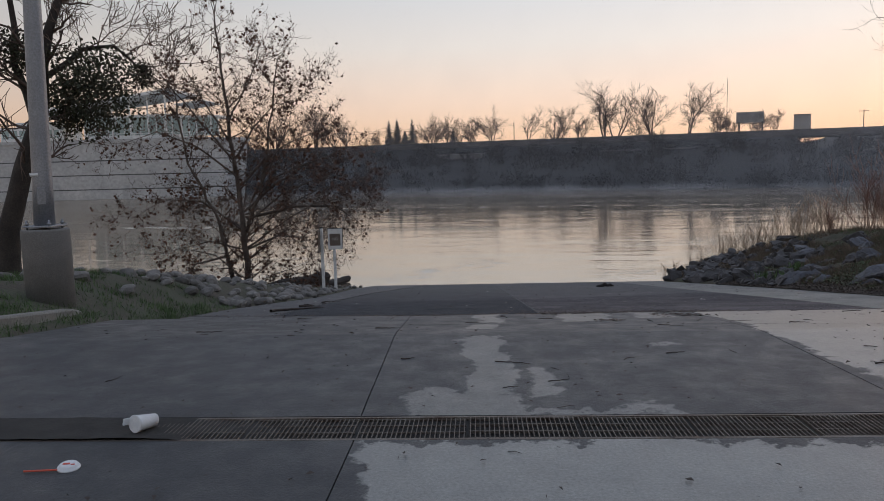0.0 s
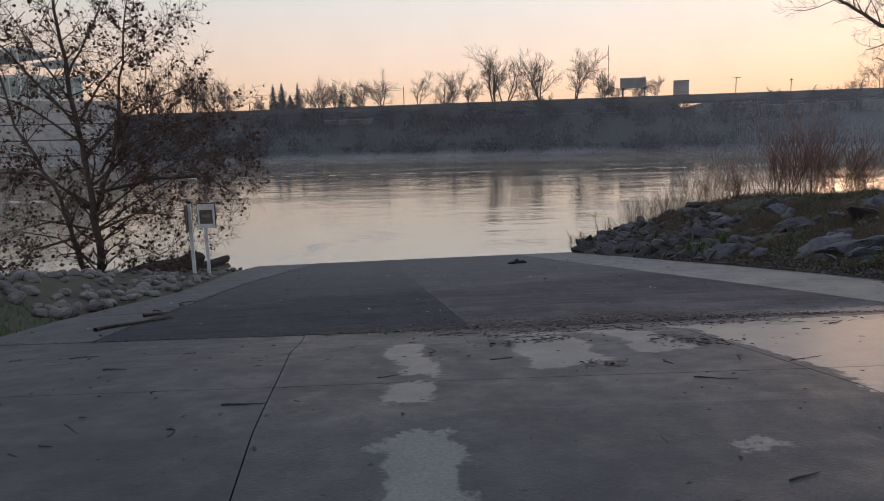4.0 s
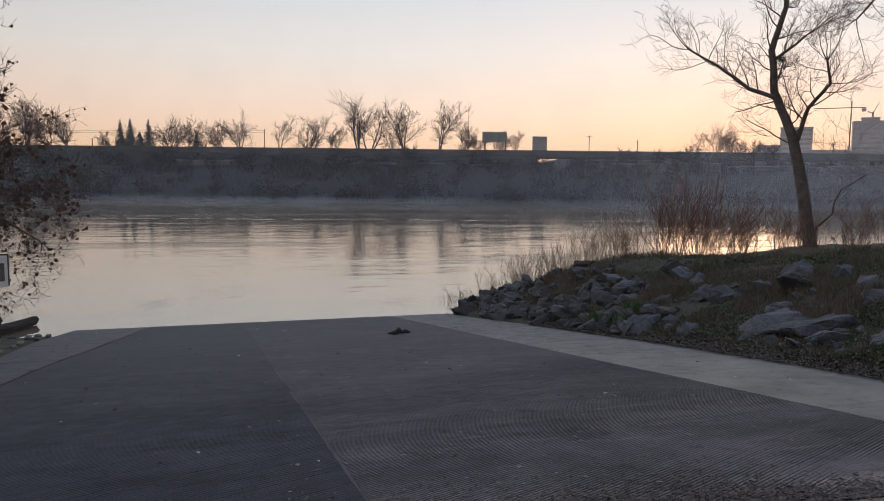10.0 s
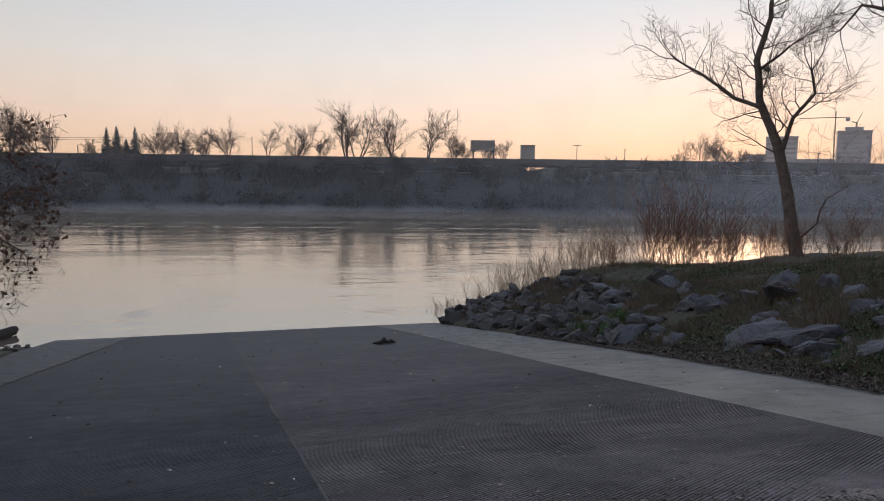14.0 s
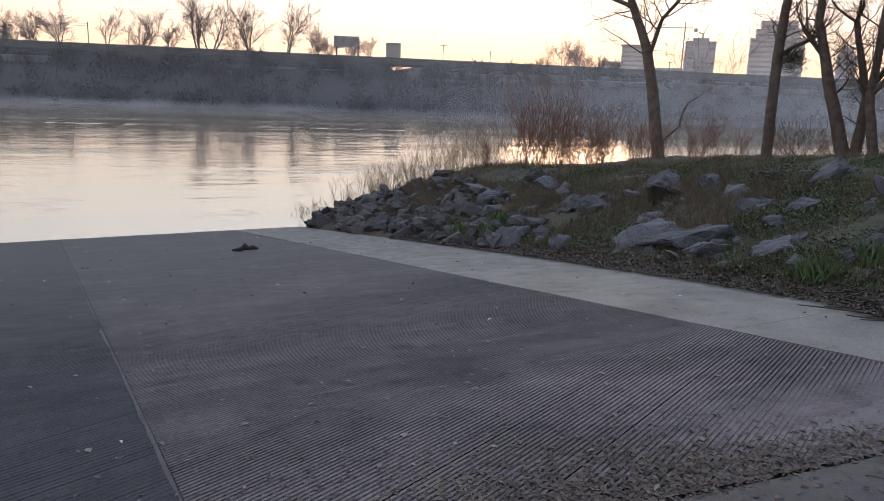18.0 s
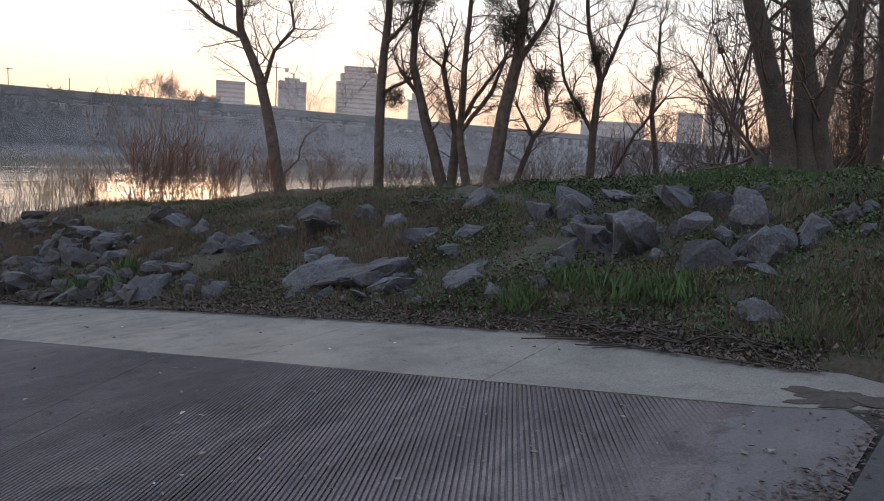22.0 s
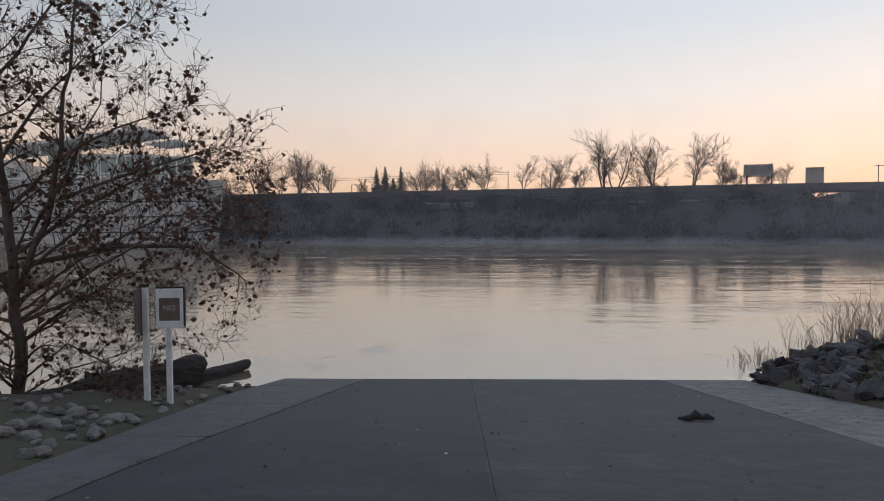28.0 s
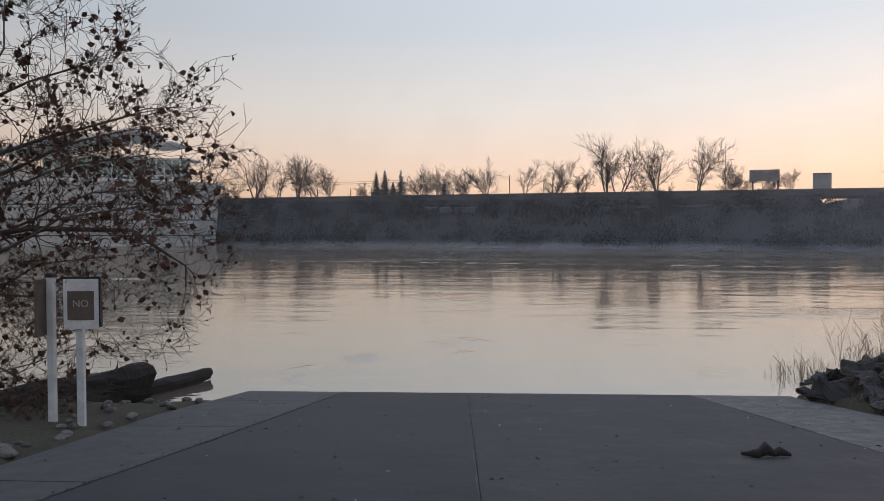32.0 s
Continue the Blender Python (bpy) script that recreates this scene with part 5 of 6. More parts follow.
for s, d, top, arm in ((-45.9, 35, 13.0, 0), (37.6, 45, 12.8, 1.1), (54.3, 60, 12.6, 0.5), (-93, 30, 12.2, 0.8), (-82, 20, 9.6, 0), (-76.5, 20, 9.8, 0), (110, 60, 12.2, 0.8)):
    t = far_thing("utility_pole", s, d, 4.5, "thin utility pole beside the freeway", "pole", "poles across the river")
    part("shaft", boxes((-0.08, -0.08, 0, 0.08, 0.08, top - 4.5)), M["dark_metal"], t)
    if arm:
        part("crossarm", boxes((-arm, -0.06, top - 4.85, arm, 0.06, top - 4.72)), M["dark_metal"], t)
wv_, wf_ = tubes([(far(-93, 30, 11.9), far(-45.9, 35, 12.7), 0.04, 0.04), (far(-93, 30, 11.4), far(-45.9, 35, 12.2), 0.04, 0.04), (far(-140, 30, 12.0), far(-93, 30, 11.9), 0.04, 0.04)], 3)
tagged(mesh_np("power_cable", wv_, wf_, M["dark_metal"]), "thin overhead power cables", "cable", kind="stuff")

# ---- far city buildings ----
M["tower_a"] = material("pale_tower", (0.72, 0.65, 0.61), 0.7, scale=0.05, amount=0.15, fine=1, bump=0)
M["tower_b"] = material("grey_tower", (0.6, 0.56, 0.56), 0.7, scale=0.05, amount=0.15, fine=1, bump=0)
M["far_glass"] = material("far_window", (0.56, 0.52, 0.50), 0.3, scale=0.2, amount=0.2, fine=1, bump=0)


def tower(x, y, levels, turn, mat, label, bays=7, floor=3.6, base=0.0):
    """A far tower of stacked boxes (width, depth, top), with rows of window bands on each storey."""
    t = empty("building", (x, y, base), label, "building", "city buildings")
    t.rotation_euler = (0, 0, turn)
    z0 = 0.0
    for w, dpt, top in levels:
        part("wall", boxes((-w / 2, -dpt / 2, z0, w / 2, dpt / 2, top)), M[mat], t)
        part("roof", boxes((-w / 2 - 0.3, -dpt / 2 - 0.3, top, w / 2 + 0.3, dpt / 2 + 0.3, top + 0.8)), M["tower_b"], t)
        rows = max(1, int((top - z0) / floor))
        for r in range(rows):
            zz = z0 + (r + 0.35) * (top - z0) / rows
            if zz < 18:
                continue
            part("window", boxes((-w / 2 + 1, -dpt / 2 - 0.12, zz, w / 2 - 1, -dpt / 2 + 0.2, zz + floor * 0.45), (-w / 2 - 0.12, -dpt / 2 + 1, zz, -w / 2 + 0.2, dpt / 2 - 1, zz + floor * 0.45)), M["far_glass"], t)
        z0 = top
    return t


tower(455.4, 503, ((24, 20, 45),), -0.75, "tower_a", "pale slab office tower on the far skyline")
tower(448, 522, ((18, 14, 31),), -0.75, "tower_b", "low grey office block on the far skyline")
tower(475.5, 450.5, ((23, 20, 47), (12, 10, 50)), -0.75, "tower_b", "unfinished concrete tower under a crane on the far skyline")
tower(497, 395, ((38, 26, 48), (31, 24, 55), (25, 22, 61)), -0.85, "tower_a", "stepped pale tower on the far skyline")
tower(514.5, 348, ((13, 12, 36), (7, 8, 42)), -0.9, "tower_b", "slim grey tower on the far skyline")
tower(602, 120, ((25, 20, 42), (21, 18, 49)), -1.3, "tower_a", "rounded pale tower on the far skyline")
tower(592, 142, ((18, 16, 36),), -1.3, "tower_b", "grey office block on the far skyline")
tower(580, 200, ((50, 16, 27),), -1.2, "tower_b", "long low grey block on the far skyline")
tower(470, 470, ((60, 14, 26),), -0.8, "tower_b", "long low grey block on the far skyline")
crane = empty("tower_crane", (468.5, 462, 0), "yellow lattice tower crane over a building site", "crane")
crane.rotation_euler = (0, 0, -0.75)
M["crane"] = material("crane_steel", (0.48, 0.40, 0.26), 0.6, 0.1, scale=0.3, amount=0.2, fine=3, bump=0)
part("mast", boxes((-0.45, -0.45, 0, 0.45, 0.45, 60)), M["crane"], crane)
part("jib", boxes((-26, -0.35, 58.8, 10, 0.35, 59.4)), M["crane"], crane)
part("counterweight", boxes((7, -0.9, 56, 10, 0.9, 58.4)), M["tower_b"], crane)
part("apex", boxes((-0.4, -0.4, 60, 0.4, 0.4, 64)), M["crane"], crane)
crane2 = empty("tower_crane", (476, 449, 50), "luffing crane on top of the unfinished tower", "crane")
bm = boxes((-0.5, -0.5, 0, 0.5, 0.5, 5))
part("mast", bm, M["crane"], crane2)
v, f = tubes([(Vector((0, 0, 4)), Vector((2.5, -2.5, 12)), 0.4, 0.25), (Vector((0, 0, 4)), Vector((-2.5, 2.5, 5.5)), 0.4, 0.4)], 4)
mesh_np("jib", v, f, M["crane"], crane2)

# ---- river intake: a hull-shaped concrete island with a pavilion ----
M["intake"] = material("intake_concrete", (0.47, 0.47, 0.455), 0.8, scale=0.12, amount=0.18, second=(0.36, 0.36, 0.355), fine=1.4, bump=0.1)
M["intake_dark"] = material("intake_joint", (0.13, 0.13, 0.13), 0.85, scale=0.3, amount=0.2, fine=2, bump=0)
M["white_steel"] = material("white_steel", (0.8, 0.82, 0.81), 0.5, 0.1, scale=0.5, amount=0.12, fine=4, bump=0)
M["tint_glass"] = material("tinted_glass", (0.36, 0.46, 0.44), 0.1, scale=0.5, amount=0.1, fine=2, bump=0)
intake = empty("water_intake", (-84.5, 175, WATER_Z), "pale concrete river intake shaped like a ship with a roofed pavilion", "building")
# plan outline: straight flank towards us, blunt angled bow upstream
OUT = ((-40, -6), (14, -6), (23, -2.5), (26, 4), (23, 12), (14, 16), (-40, 16))


def ring(scale_out, z0, z1, mat, name, label=""):
    bm = bmesh.new()
    lo = [bm.verts.new((x + (1 if x > 0 else 0) * scale_out[0] * (1 if x > 12 else 0), y - scale_out[0] * 0.5 * (1 if y < 0 else 0), z0)) for x, y in OUT]
    hi = [bm.verts.new((x + (1 if x > 0 else 0) * scale_out[1] * (1 if x > 12 else 0), y - scale_out[1] * 0.5 * (1 if y < 0 else 0), z1)) for x, y in OUT]
    for i in range(len(OUT)):
        j = (i + 1) % len(OUT)
        bm.faces.new((lo[i], lo[j], hi[j], hi[i]))
    bm.faces.new(hi)
    bm.faces.new(list(reversed(lo)))
    return part(name, bm, mat, intake, label)


zb = [-1.5, 2.2, 2.45, 5.6, 5.85, 9.0, 9.25, 13.4]
for i in range(0, 8, 2):
    ring((0.10 * zb[i], 0.10 * zb[i + 1]), zb[i], zb[i + 1], M["intake"], "hull_course")
for i in (1, 3, 5):
    ring((0.10 * zb[i] - 0.3, 0.10 * zb[i + 1] - 0.3), zb[i] - 0.05, zb[i + 1] + 0.05, M["intake_dark"], "shadow_joint")
ring((1.9, 1.9), 13.4, 14.1, M["intake"], "deck_edge")
for i in range(33):
    x = -40 + i * 1.9
    part("rail_post", boxes((x, -6.6, 14.1, x + 0.12, -6.5, 15.3)), M["white_steel"], intake)
part("hand_rail", boxes((-40, -6.62, 15.25, 22, -6.48, 15.37), (-40, -6.6, 14.65, 22, -6.5, 14.73)), M["white_steel"], intake)
part("pavilion_wall", boxes((-12, 0, 14.1, 12, 10, 20.2)), M["white_steel"], intake)
for i in range(12):
    part("window", boxes((-11.6 + i * 2, -0.15, 15.3, -9.9 + i * 2, 0.1, 19.6)), M["tint_glass"], intake)
for i in range(8):
    part("column", boxes((-21 + i * 4.4, -3.0, 14.1, -20.7 + i * 4.4, -2.7, 20.6 + 0.13 * (2 + i * 4.4))), M["white_steel"], intake)
bm = bmesh.new()
box_bm(bm, -23, -4.5, 20.6, 12, 12, 21.3)
for v_ in bm.verts:
    v_.co.z += 0.13 * (v_.co.x + 23)
part("roof", bm, M["white_steel"], intake, "long sloping pale roof")
bm = bmesh.new()
box_bm(bm, 12.5, -3.5, 21.9, 19.5, 8, 22.2)
for v_ in bm.verts:
    v_.co.z += 0.12 * (v_.co.x - 12.5)
part("canopy", bm, M["white_steel"], intake, "projecting canopy")
for x in (13.5, 15.2, 17, 18.8, 20.6, 22.4):
    part("glazed_bay", boxes((x, -2.5, 14.1, x + 0.22, -2.2, 19.0)), M["white_steel"], intake)
part("bay_roof", boxes((13, -3, 19.0, 23, 6, 19.35)), M["white_steel"], intake)
part("bay_glass", boxes((13.4, -2.2, 14.6, 22.4, -2.1, 18.9)), M["tint_glass"], intake)
part("side_hall", boxes((-34, 1, 14.1, -18, 10, 18.0), (-30, 1.5, 18.0, -21, 9, 19.2)), M["white_steel"], intake)
for i in range(7):
    part("window", boxes((-33.4 + i * 2.2, 0.85, 15.2, -31.8 + i * 2.2, 1.05, 17.2)), M["tint_glass"], intake)

# ---- brush on the far bank, mist over the river, and added haze sheets ----
br = np.random.default_rng(9)
N_ = 16000
sb, db = br.uniform(-140, 200, N_), br.uniform(-0.3, 24.5, N_)
zb_ = np.interp(db, [0, 6, 13, 20, 24.5], [-3.9, -1.2, 1.8, 4.0, 5.6])
hb = br.uniform(0.4, 1.5, N_) * (1 + 1.1 * np.array([noise.noise((a * 0.12, b_ * 0.2, 5)) for a, b_ in zip(sb, db)]))
wb = br.uniform(0.03, 0.11, N_)
root = np.array(FB)[None, :] + np.outer(sb, np.array(FD)) + np.outer(db, np.array(FN))
root[:, 2] = zb_ - 0.3
across = np.array(FD)[None, :]
tip_b = root + np.stack([br.normal(0, 0.35, N_), br.normal(0, 0.35, N_), np.ones(N_)], 1) * hb[:, None]
bush_v = np.stack([root - across * wb[:, None], root + across * wb[:, None], tip_b], 1).reshape(-1, 3)
bush_f = np.arange(3 * N_).reshape(-1, 3)
mound_v, mound_f, mr = [], [], random.Random(19)
for _ in range(420):
    s_, d_ = mr.uniform(-135, 200), mr.choice((mr.uniform(-0.5, 5), mr.uniform(4, 23), mr.uniform(15, 23)))
    r_ = mr.uniform(0.9, 2.3)
    q_, k_ = leaf_ball(mr, far(s_, d_, float(np.interp(d_, [0, 6, 13, 20, 24.5], [-3.9, -1.2, 1.8, 4.0, 5.6])) + r_ * 0.45), r_, int(70 * r_), 0.42)
    off = len(mound_v)
    mound_v += q_
    mound_f += [tuple(i + off for i in q) for q in k_]
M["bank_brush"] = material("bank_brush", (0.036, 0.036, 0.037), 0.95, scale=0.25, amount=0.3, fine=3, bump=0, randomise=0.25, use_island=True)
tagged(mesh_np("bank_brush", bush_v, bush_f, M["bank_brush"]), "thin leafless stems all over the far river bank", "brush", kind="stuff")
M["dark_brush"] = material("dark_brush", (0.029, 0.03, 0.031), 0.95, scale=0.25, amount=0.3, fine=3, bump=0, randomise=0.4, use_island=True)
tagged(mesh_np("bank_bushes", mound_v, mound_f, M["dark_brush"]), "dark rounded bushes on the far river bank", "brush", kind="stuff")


def mist_material(most, tall, start=None):
    m = bpy.data.materials.new("mist")
    m.use_nodes = True
    n, l = m.node_tree.nodes, m.node_tree.links
    n.clear()
    out = n.new("ShaderNodeOutputMaterial")
    mix = n.new("ShaderNodeMixShader")
    clear = n.new("ShaderNodeBsdfTransparent")
    white = n.new("ShaderNodeBsdfTranslucent")
    white.inputs["Color"].default_value = (0.93, 0.91, 0.92, 1)
    soft_ = n.new("ShaderNodeBsdfDiffuse")
    soft_.inputs["Color"].default_value = (0.78, 0.86, 1.0, 1)
    both = n.new("ShaderNodeMixShader")
    both.inputs[0].default_value = 0.5
    l.new(white.outputs[0], both.inputs[1])
    l.new(soft_.outputs[0], both.inputs[2])
    co = n.new("ShaderNodeTexCoord")
    sep = n.new("ShaderNodeSeparateXYZ")
    l.new(co.outputs["Object"], sep.inputs[0])
    fade = n.new("ShaderNodeMapRange")
    fade.interpolation_type = "SMOOTHSTEP"
    for k, v_ in zip(("From Min", "From Max", "To Min", "To Max"), (0.0, 1.0, most, 0.0)):
        fade.inputs[k].default_value = v_
    hgt = n.new("ShaderNodeMath")
    hgt.operation = "MULTIPLY"
    hgt.inputs[1].default_value = 1 / tall
    l.new(sep.outputs["Z"], hgt.inputs[0])
    tx = n.new("ShaderNodeTexNoise")
    tx.inputs["Scale"].default_value, tx.inputs["Detail"].default_value = 0.12, 4
    l.new(co.outputs["Object"], tx.inputs["Vector"])
    wob = n.new("ShaderNodeMath")
    wob.operation = "MULTIPLY_ADD"
    wob.inputs[1].default_value = 0.9
    l.new(tx.outputs["Fac"], wob.inputs[0])
    l.new(hgt.outputs[0], wob.inputs[2])
    sub = n.new("ShaderNodeMath")
    sub.operation = "SUBTRACT"
    sub.inputs[1].default_value = 0.4
    l.new(wob.outputs[0], sub.inputs[0])
    l.new(sub.outputs[0], fade.inputs["Value"])
    foot = n.new("ShaderNodeMapRange")
    foot.interpolation_type = "SMOOTHSTEP"
    foot.inputs["From Max"].default_value = min(3.0, 0.45 * tall)
    l.new(sep.outputs["Z"], foot.inputs["Value"])
    lift_ = n.new("ShaderNodeMath")
    lift_.operation = "MULTIPLY"
    l.new(fade.outputs[0], lift_.inputs[0])
    l.new(foot.outputs[0], lift_.inputs[1])
    amount_ = lift_.outputs[0]
    if start is not None:
        # thickens upstream, so the haze sheets brighten towards the dawn glow
        along = n.new("ShaderNodeVectorMath")
        along.operation = "DOT_PRODUCT"
        along.inputs[1].default_value = tuple(FD)
        l.new(co.outputs["Object"], along.inputs[0])
        grow_ = n.new("ShaderNodeMapRange")
        grow_.interpolation_type = "SMOOTHSTEP"
        grow_.inputs["From Min"].default_value, grow_.inputs["From Max"].default_value = start, start + 110
        l.new(along.outputs["Value"], grow_.inputs["Value"])
        both_ = n.new("ShaderNodeMath")
        both_.operation = "MULTIPLY"
        l.new(amount_, both_.inputs[0])
        l.new(grow_.outputs[0], both_.inputs[1])
        amount_ = both_.outputs[0]
    l.new(amount_, mix.inputs[0])
    l.new(clear.outputs[0], mix.inputs[1])
    l.new(both.outputs[0], mix.inputs[2])
    l.new(mix.outputs[0], out.inputs["Surface"])
    return m


M["mist"] = mist_material(0.215, 2.2, -140.0)
# tall haze sheets, added to lighten the far bank and its trees
M["haze"] = mist_material(0.10, 40.0, -180.0)
M["bank_haze"] = mist_material(0.135, 24.0, -20.0)
for k, (d, mat_, top) in enumerate(((-8, "mist", 6), (-22, "mist", 6), (-38, "mist", 6), (-14, "haze", 44), (-16, "bank_haze", 26), (-30, "bank_haze", 26))):
    v, f = [], []
    for i, s in enumerate(range(-330, 420, 15)):
        w = 2.5 * math.sin(s * 0.05 + k * 2)
        a = far(s, d + w, 0) - far(0, d, 0)
        v += [(a.x, a.y, 0.02), (a.x, a.y, top)]
        if i:
            f.append((2 * i - 2, 2 * i, 2 * i + 1, 2 * i - 1))
    ob = from_lists("mist", v, f, M[mat_])
    ob.location = far(0, d, WATER_Z)
    ob.visible_shadow = False
    tagged(ob, "thin morning mist on the river, and haze sheets added to lighten the far bank", "mist", kind="stuff")



# ---- lamp post on its concrete foot ----
M["galvanised"] = material("galvanised_steel", (0.34, 0.35, 0.37), 0.5, 0.55, scale=2, amount=0.2, second=(0.26, 0.27, 0.29), fine=50, bump=0.1)
M["foot_concrete"] = material("foot_concrete", (0.21, 0.20, 0.19), 0.85, scale=2.2, amount=0.22, second=(0.15, 0.145, 0.135), fine=70, bump=0.35)


def lathe(rows, sides=24):
    """A turned body from (radius, height) rows."""
    bm = bmesh.new()
    loops = [[bm.verts.new((r * math.cos(6.28318 * i / sides), r * math.sin(6.28318 * i / sides), z)) for i in range(sides)] for r, z in rows]
    for a, b_ in zip(loops, loops[1:]):
        for i in range(sides):
            j = (i + 1) % sides
            bm.faces.new((a[i], a[j], b_[j], b_[i]))
    bm.faces.new(list(reversed(loops[0])))
    bm.faces.new(loops[-1])
    for f_ in bm.faces:
        f_.smooth = len(f_.verts) == 4
    return bm


LX, LY = -6.0, 9.68
lz = -0.27
lamp = empty("lamp_post", (LX, LY, lz), "galvanised steel lamp post on a round concrete foot in the grass", "lamp post")
part("foot", lathe(((0.285, -0.3), (0.285, 0.90), (0.28, 0.925), (0.265, 0.93))), M["foot_concrete"], lamp, "weathered concrete foot")
part("base_plate", boxes((-0.19, -0.19, 0.955, 0.19, 0.19, 0.98), bevel=0.006), M["galvanised"], lamp)
for sx in (-0.145, 0.145):
    for sy in (-0.145, 0.145):
        b = part("anchor_bolt", lathe(((0.014, 0.90), (0.014, 0.99), (0.026, 0.992), (0.026, 1.012), (0.013, 1.014), (0.013, 1.05)), 8), M["galvanised"], lamp)
        b.location = (sx, sy, 0)
shaft = part("shaft", lathe(((0.125, 0.0), (0.118, 0.52), (0.10, 3.0), (0.072, 8.0)), 20), M["galvanised"], lamp)
shaft.location, shaft.rotation_euler = (0, 0, 0.98), (0, 0.03, 0)
part("band", lathe(((0.121, 1.60), (0.121, 1.64)), 20), material("pale_tape", (0.7, 0.71, 0.72), 0.5, scale=5, amount=0.1, fine=40, bump=0), lamp, "pale tape band")
hh = part("hand_hole_cover", boxes((-0.05, -0.128, 1.24, 0.05, -0.112, 1.46), bevel=0.006), M["galvanised"], lamp)
hh.rotation_euler = (0, 0, 0.45)
lamp.scale = (1.08, 1.08, 1.08)

# ---- kerbs ----
def kerb(name, pts, label, hgt=0.13):
    v, f = [], []
    for k, (x, y, w) in enumerate(pts):
        z = ramp_z(y)
        v += [(x, y, z - 0.1), (x, y, z + hgt - 0.03), (x + 0.02 * (1 if w > 0 else -1), y, z + hgt - 0.005), (x + w, y, z + hgt), (x + w, y, z - 0.1)]
        if k:
            a = 5 * k
            f += [(a - 5 + i, a - 4 + i, a + 1 + i, a + i) for i in range(4)]
    n_ = len(pts)
    f += [(0, 1, 2, 3, 4), tuple(5 * (n_ - 1) + i for i in (4, 3, 2, 1, 0))]
    return tagged(from_lists(name, v, f, M["strip"]), label, "kerb", kind="structure")


kerb("kerb_left", [(left_edge(y) - 0.5 - 0.9 * smooth(8.5, 11.2, y), y, -0.14) for y in axis_values([-20, 10.9], [0.5])], "pale concrete kerb along the grass", 0.16)
kerb("kerb_right", [(right_edge(y) + 0.01, y, 0.16) for y in axis_values([-20, 9.5], [0.5])], "pale concrete kerb beside the lawn", 0.05)

# ---- notice board on white posts ----
M["white_paint"] = material("white_paint", (0.8, 0.8, 0.79), 0.6, scale=3, amount=0.15, second=(0.5, 0.5, 0.48), fine=60, bump=0.2)
M["sign_white"] = material("sign_white", (0.8, 0.79, 0.77), 0.5, scale=4, amount=0.12, fine=40, bump=0.05)
M["sign_brown"] = material("sign_brown", (0.15, 0.115, 0.095), 0.6, scale=4, amount=0.2, fine=40, bump=0.05)
M["sign_edge"] = material("sign_edge", (0.02, 0.02, 0.02), 0.6, scale=4, amount=0.2, fine=40, bump=0)
M["sign_letter"] = material("sign_letter", (0.45, 0.42, 0.38), 0.6, scale=4, amount=0.15, fine=40, bump=0)
post = empty("sign_post", (-5.81, 26.26, -2.96), "white wooden post with a narrow board set edge-on", "sign post")
part("post", boxes((-0.05, -0.05, -0.3, 0.05, 0.05, 2.30), bevel=0.006), M["white_paint"], post)
part("cap", boxes((-0.056, -0.056, 2.30, 0.056, 0.056, 2.36), bevel=0.008), M["sign_edge"], post, "dark post cap")
part("panel", boxes((-0.085, -0.30, 1.42, -0.052, 0.16, 2.28), bevel=0.003), M["sign_brown"], post, "weathered board seen edge-on")
sign = empty("notice_sign", (-5.30, 26.2, -2.96), "white notice board with a brown panel on white posts", "sign")
part("post", boxes((-0.10, 0.02, -0.3, 0.0, 0.12, 2.2), bevel=0.006), M["white_paint"], sign)
board = part("board", boxes((-0.26, -0.02, 1.52, 0.26, 0.015, 2.28), bevel=0.004), M["sign_white"], sign, "white sign board")
part("edge", boxes((0.262, -0.03, 1.55, 0.285, 0.05, 2.31)), M["sign_edge"], board, "black edge")
part("edge", boxes((-0.27, 0.018, 1.6, 0.28, 0.05, 2.315)), M["sign_edge"], board, "black backing")
part("panel", boxes((-0.20, -0.026, 1.66, 0.19, -0.021, 2.10)), M["sign_brown"], board, "faded brown panel")
tc = bpy.data.curves.new("letters", "FONT")
tc.body, tc.size, tc.align_x, tc.extrude = "NO", 0.15, "CENTER", 0.001
tc.materials.append(M["sign_letter"])
to = new("letters", tc)
to.parent = board
to.rotation_euler = (radians(90), 0, 0)
to.location = (-0.005, -0.029, 1.86)
sign.rotation_euler = (0, 0, 0.12)

# ---- driftwood log at the water's edge ----
M["driftwood"] = material("driftwood", (0.042, 0.034, 0.03), 0.9, scale=2.5, amount=0.4, second=(0.024, 0.02, 0.018), fine=35, bump=0.9, bump_scale=12)


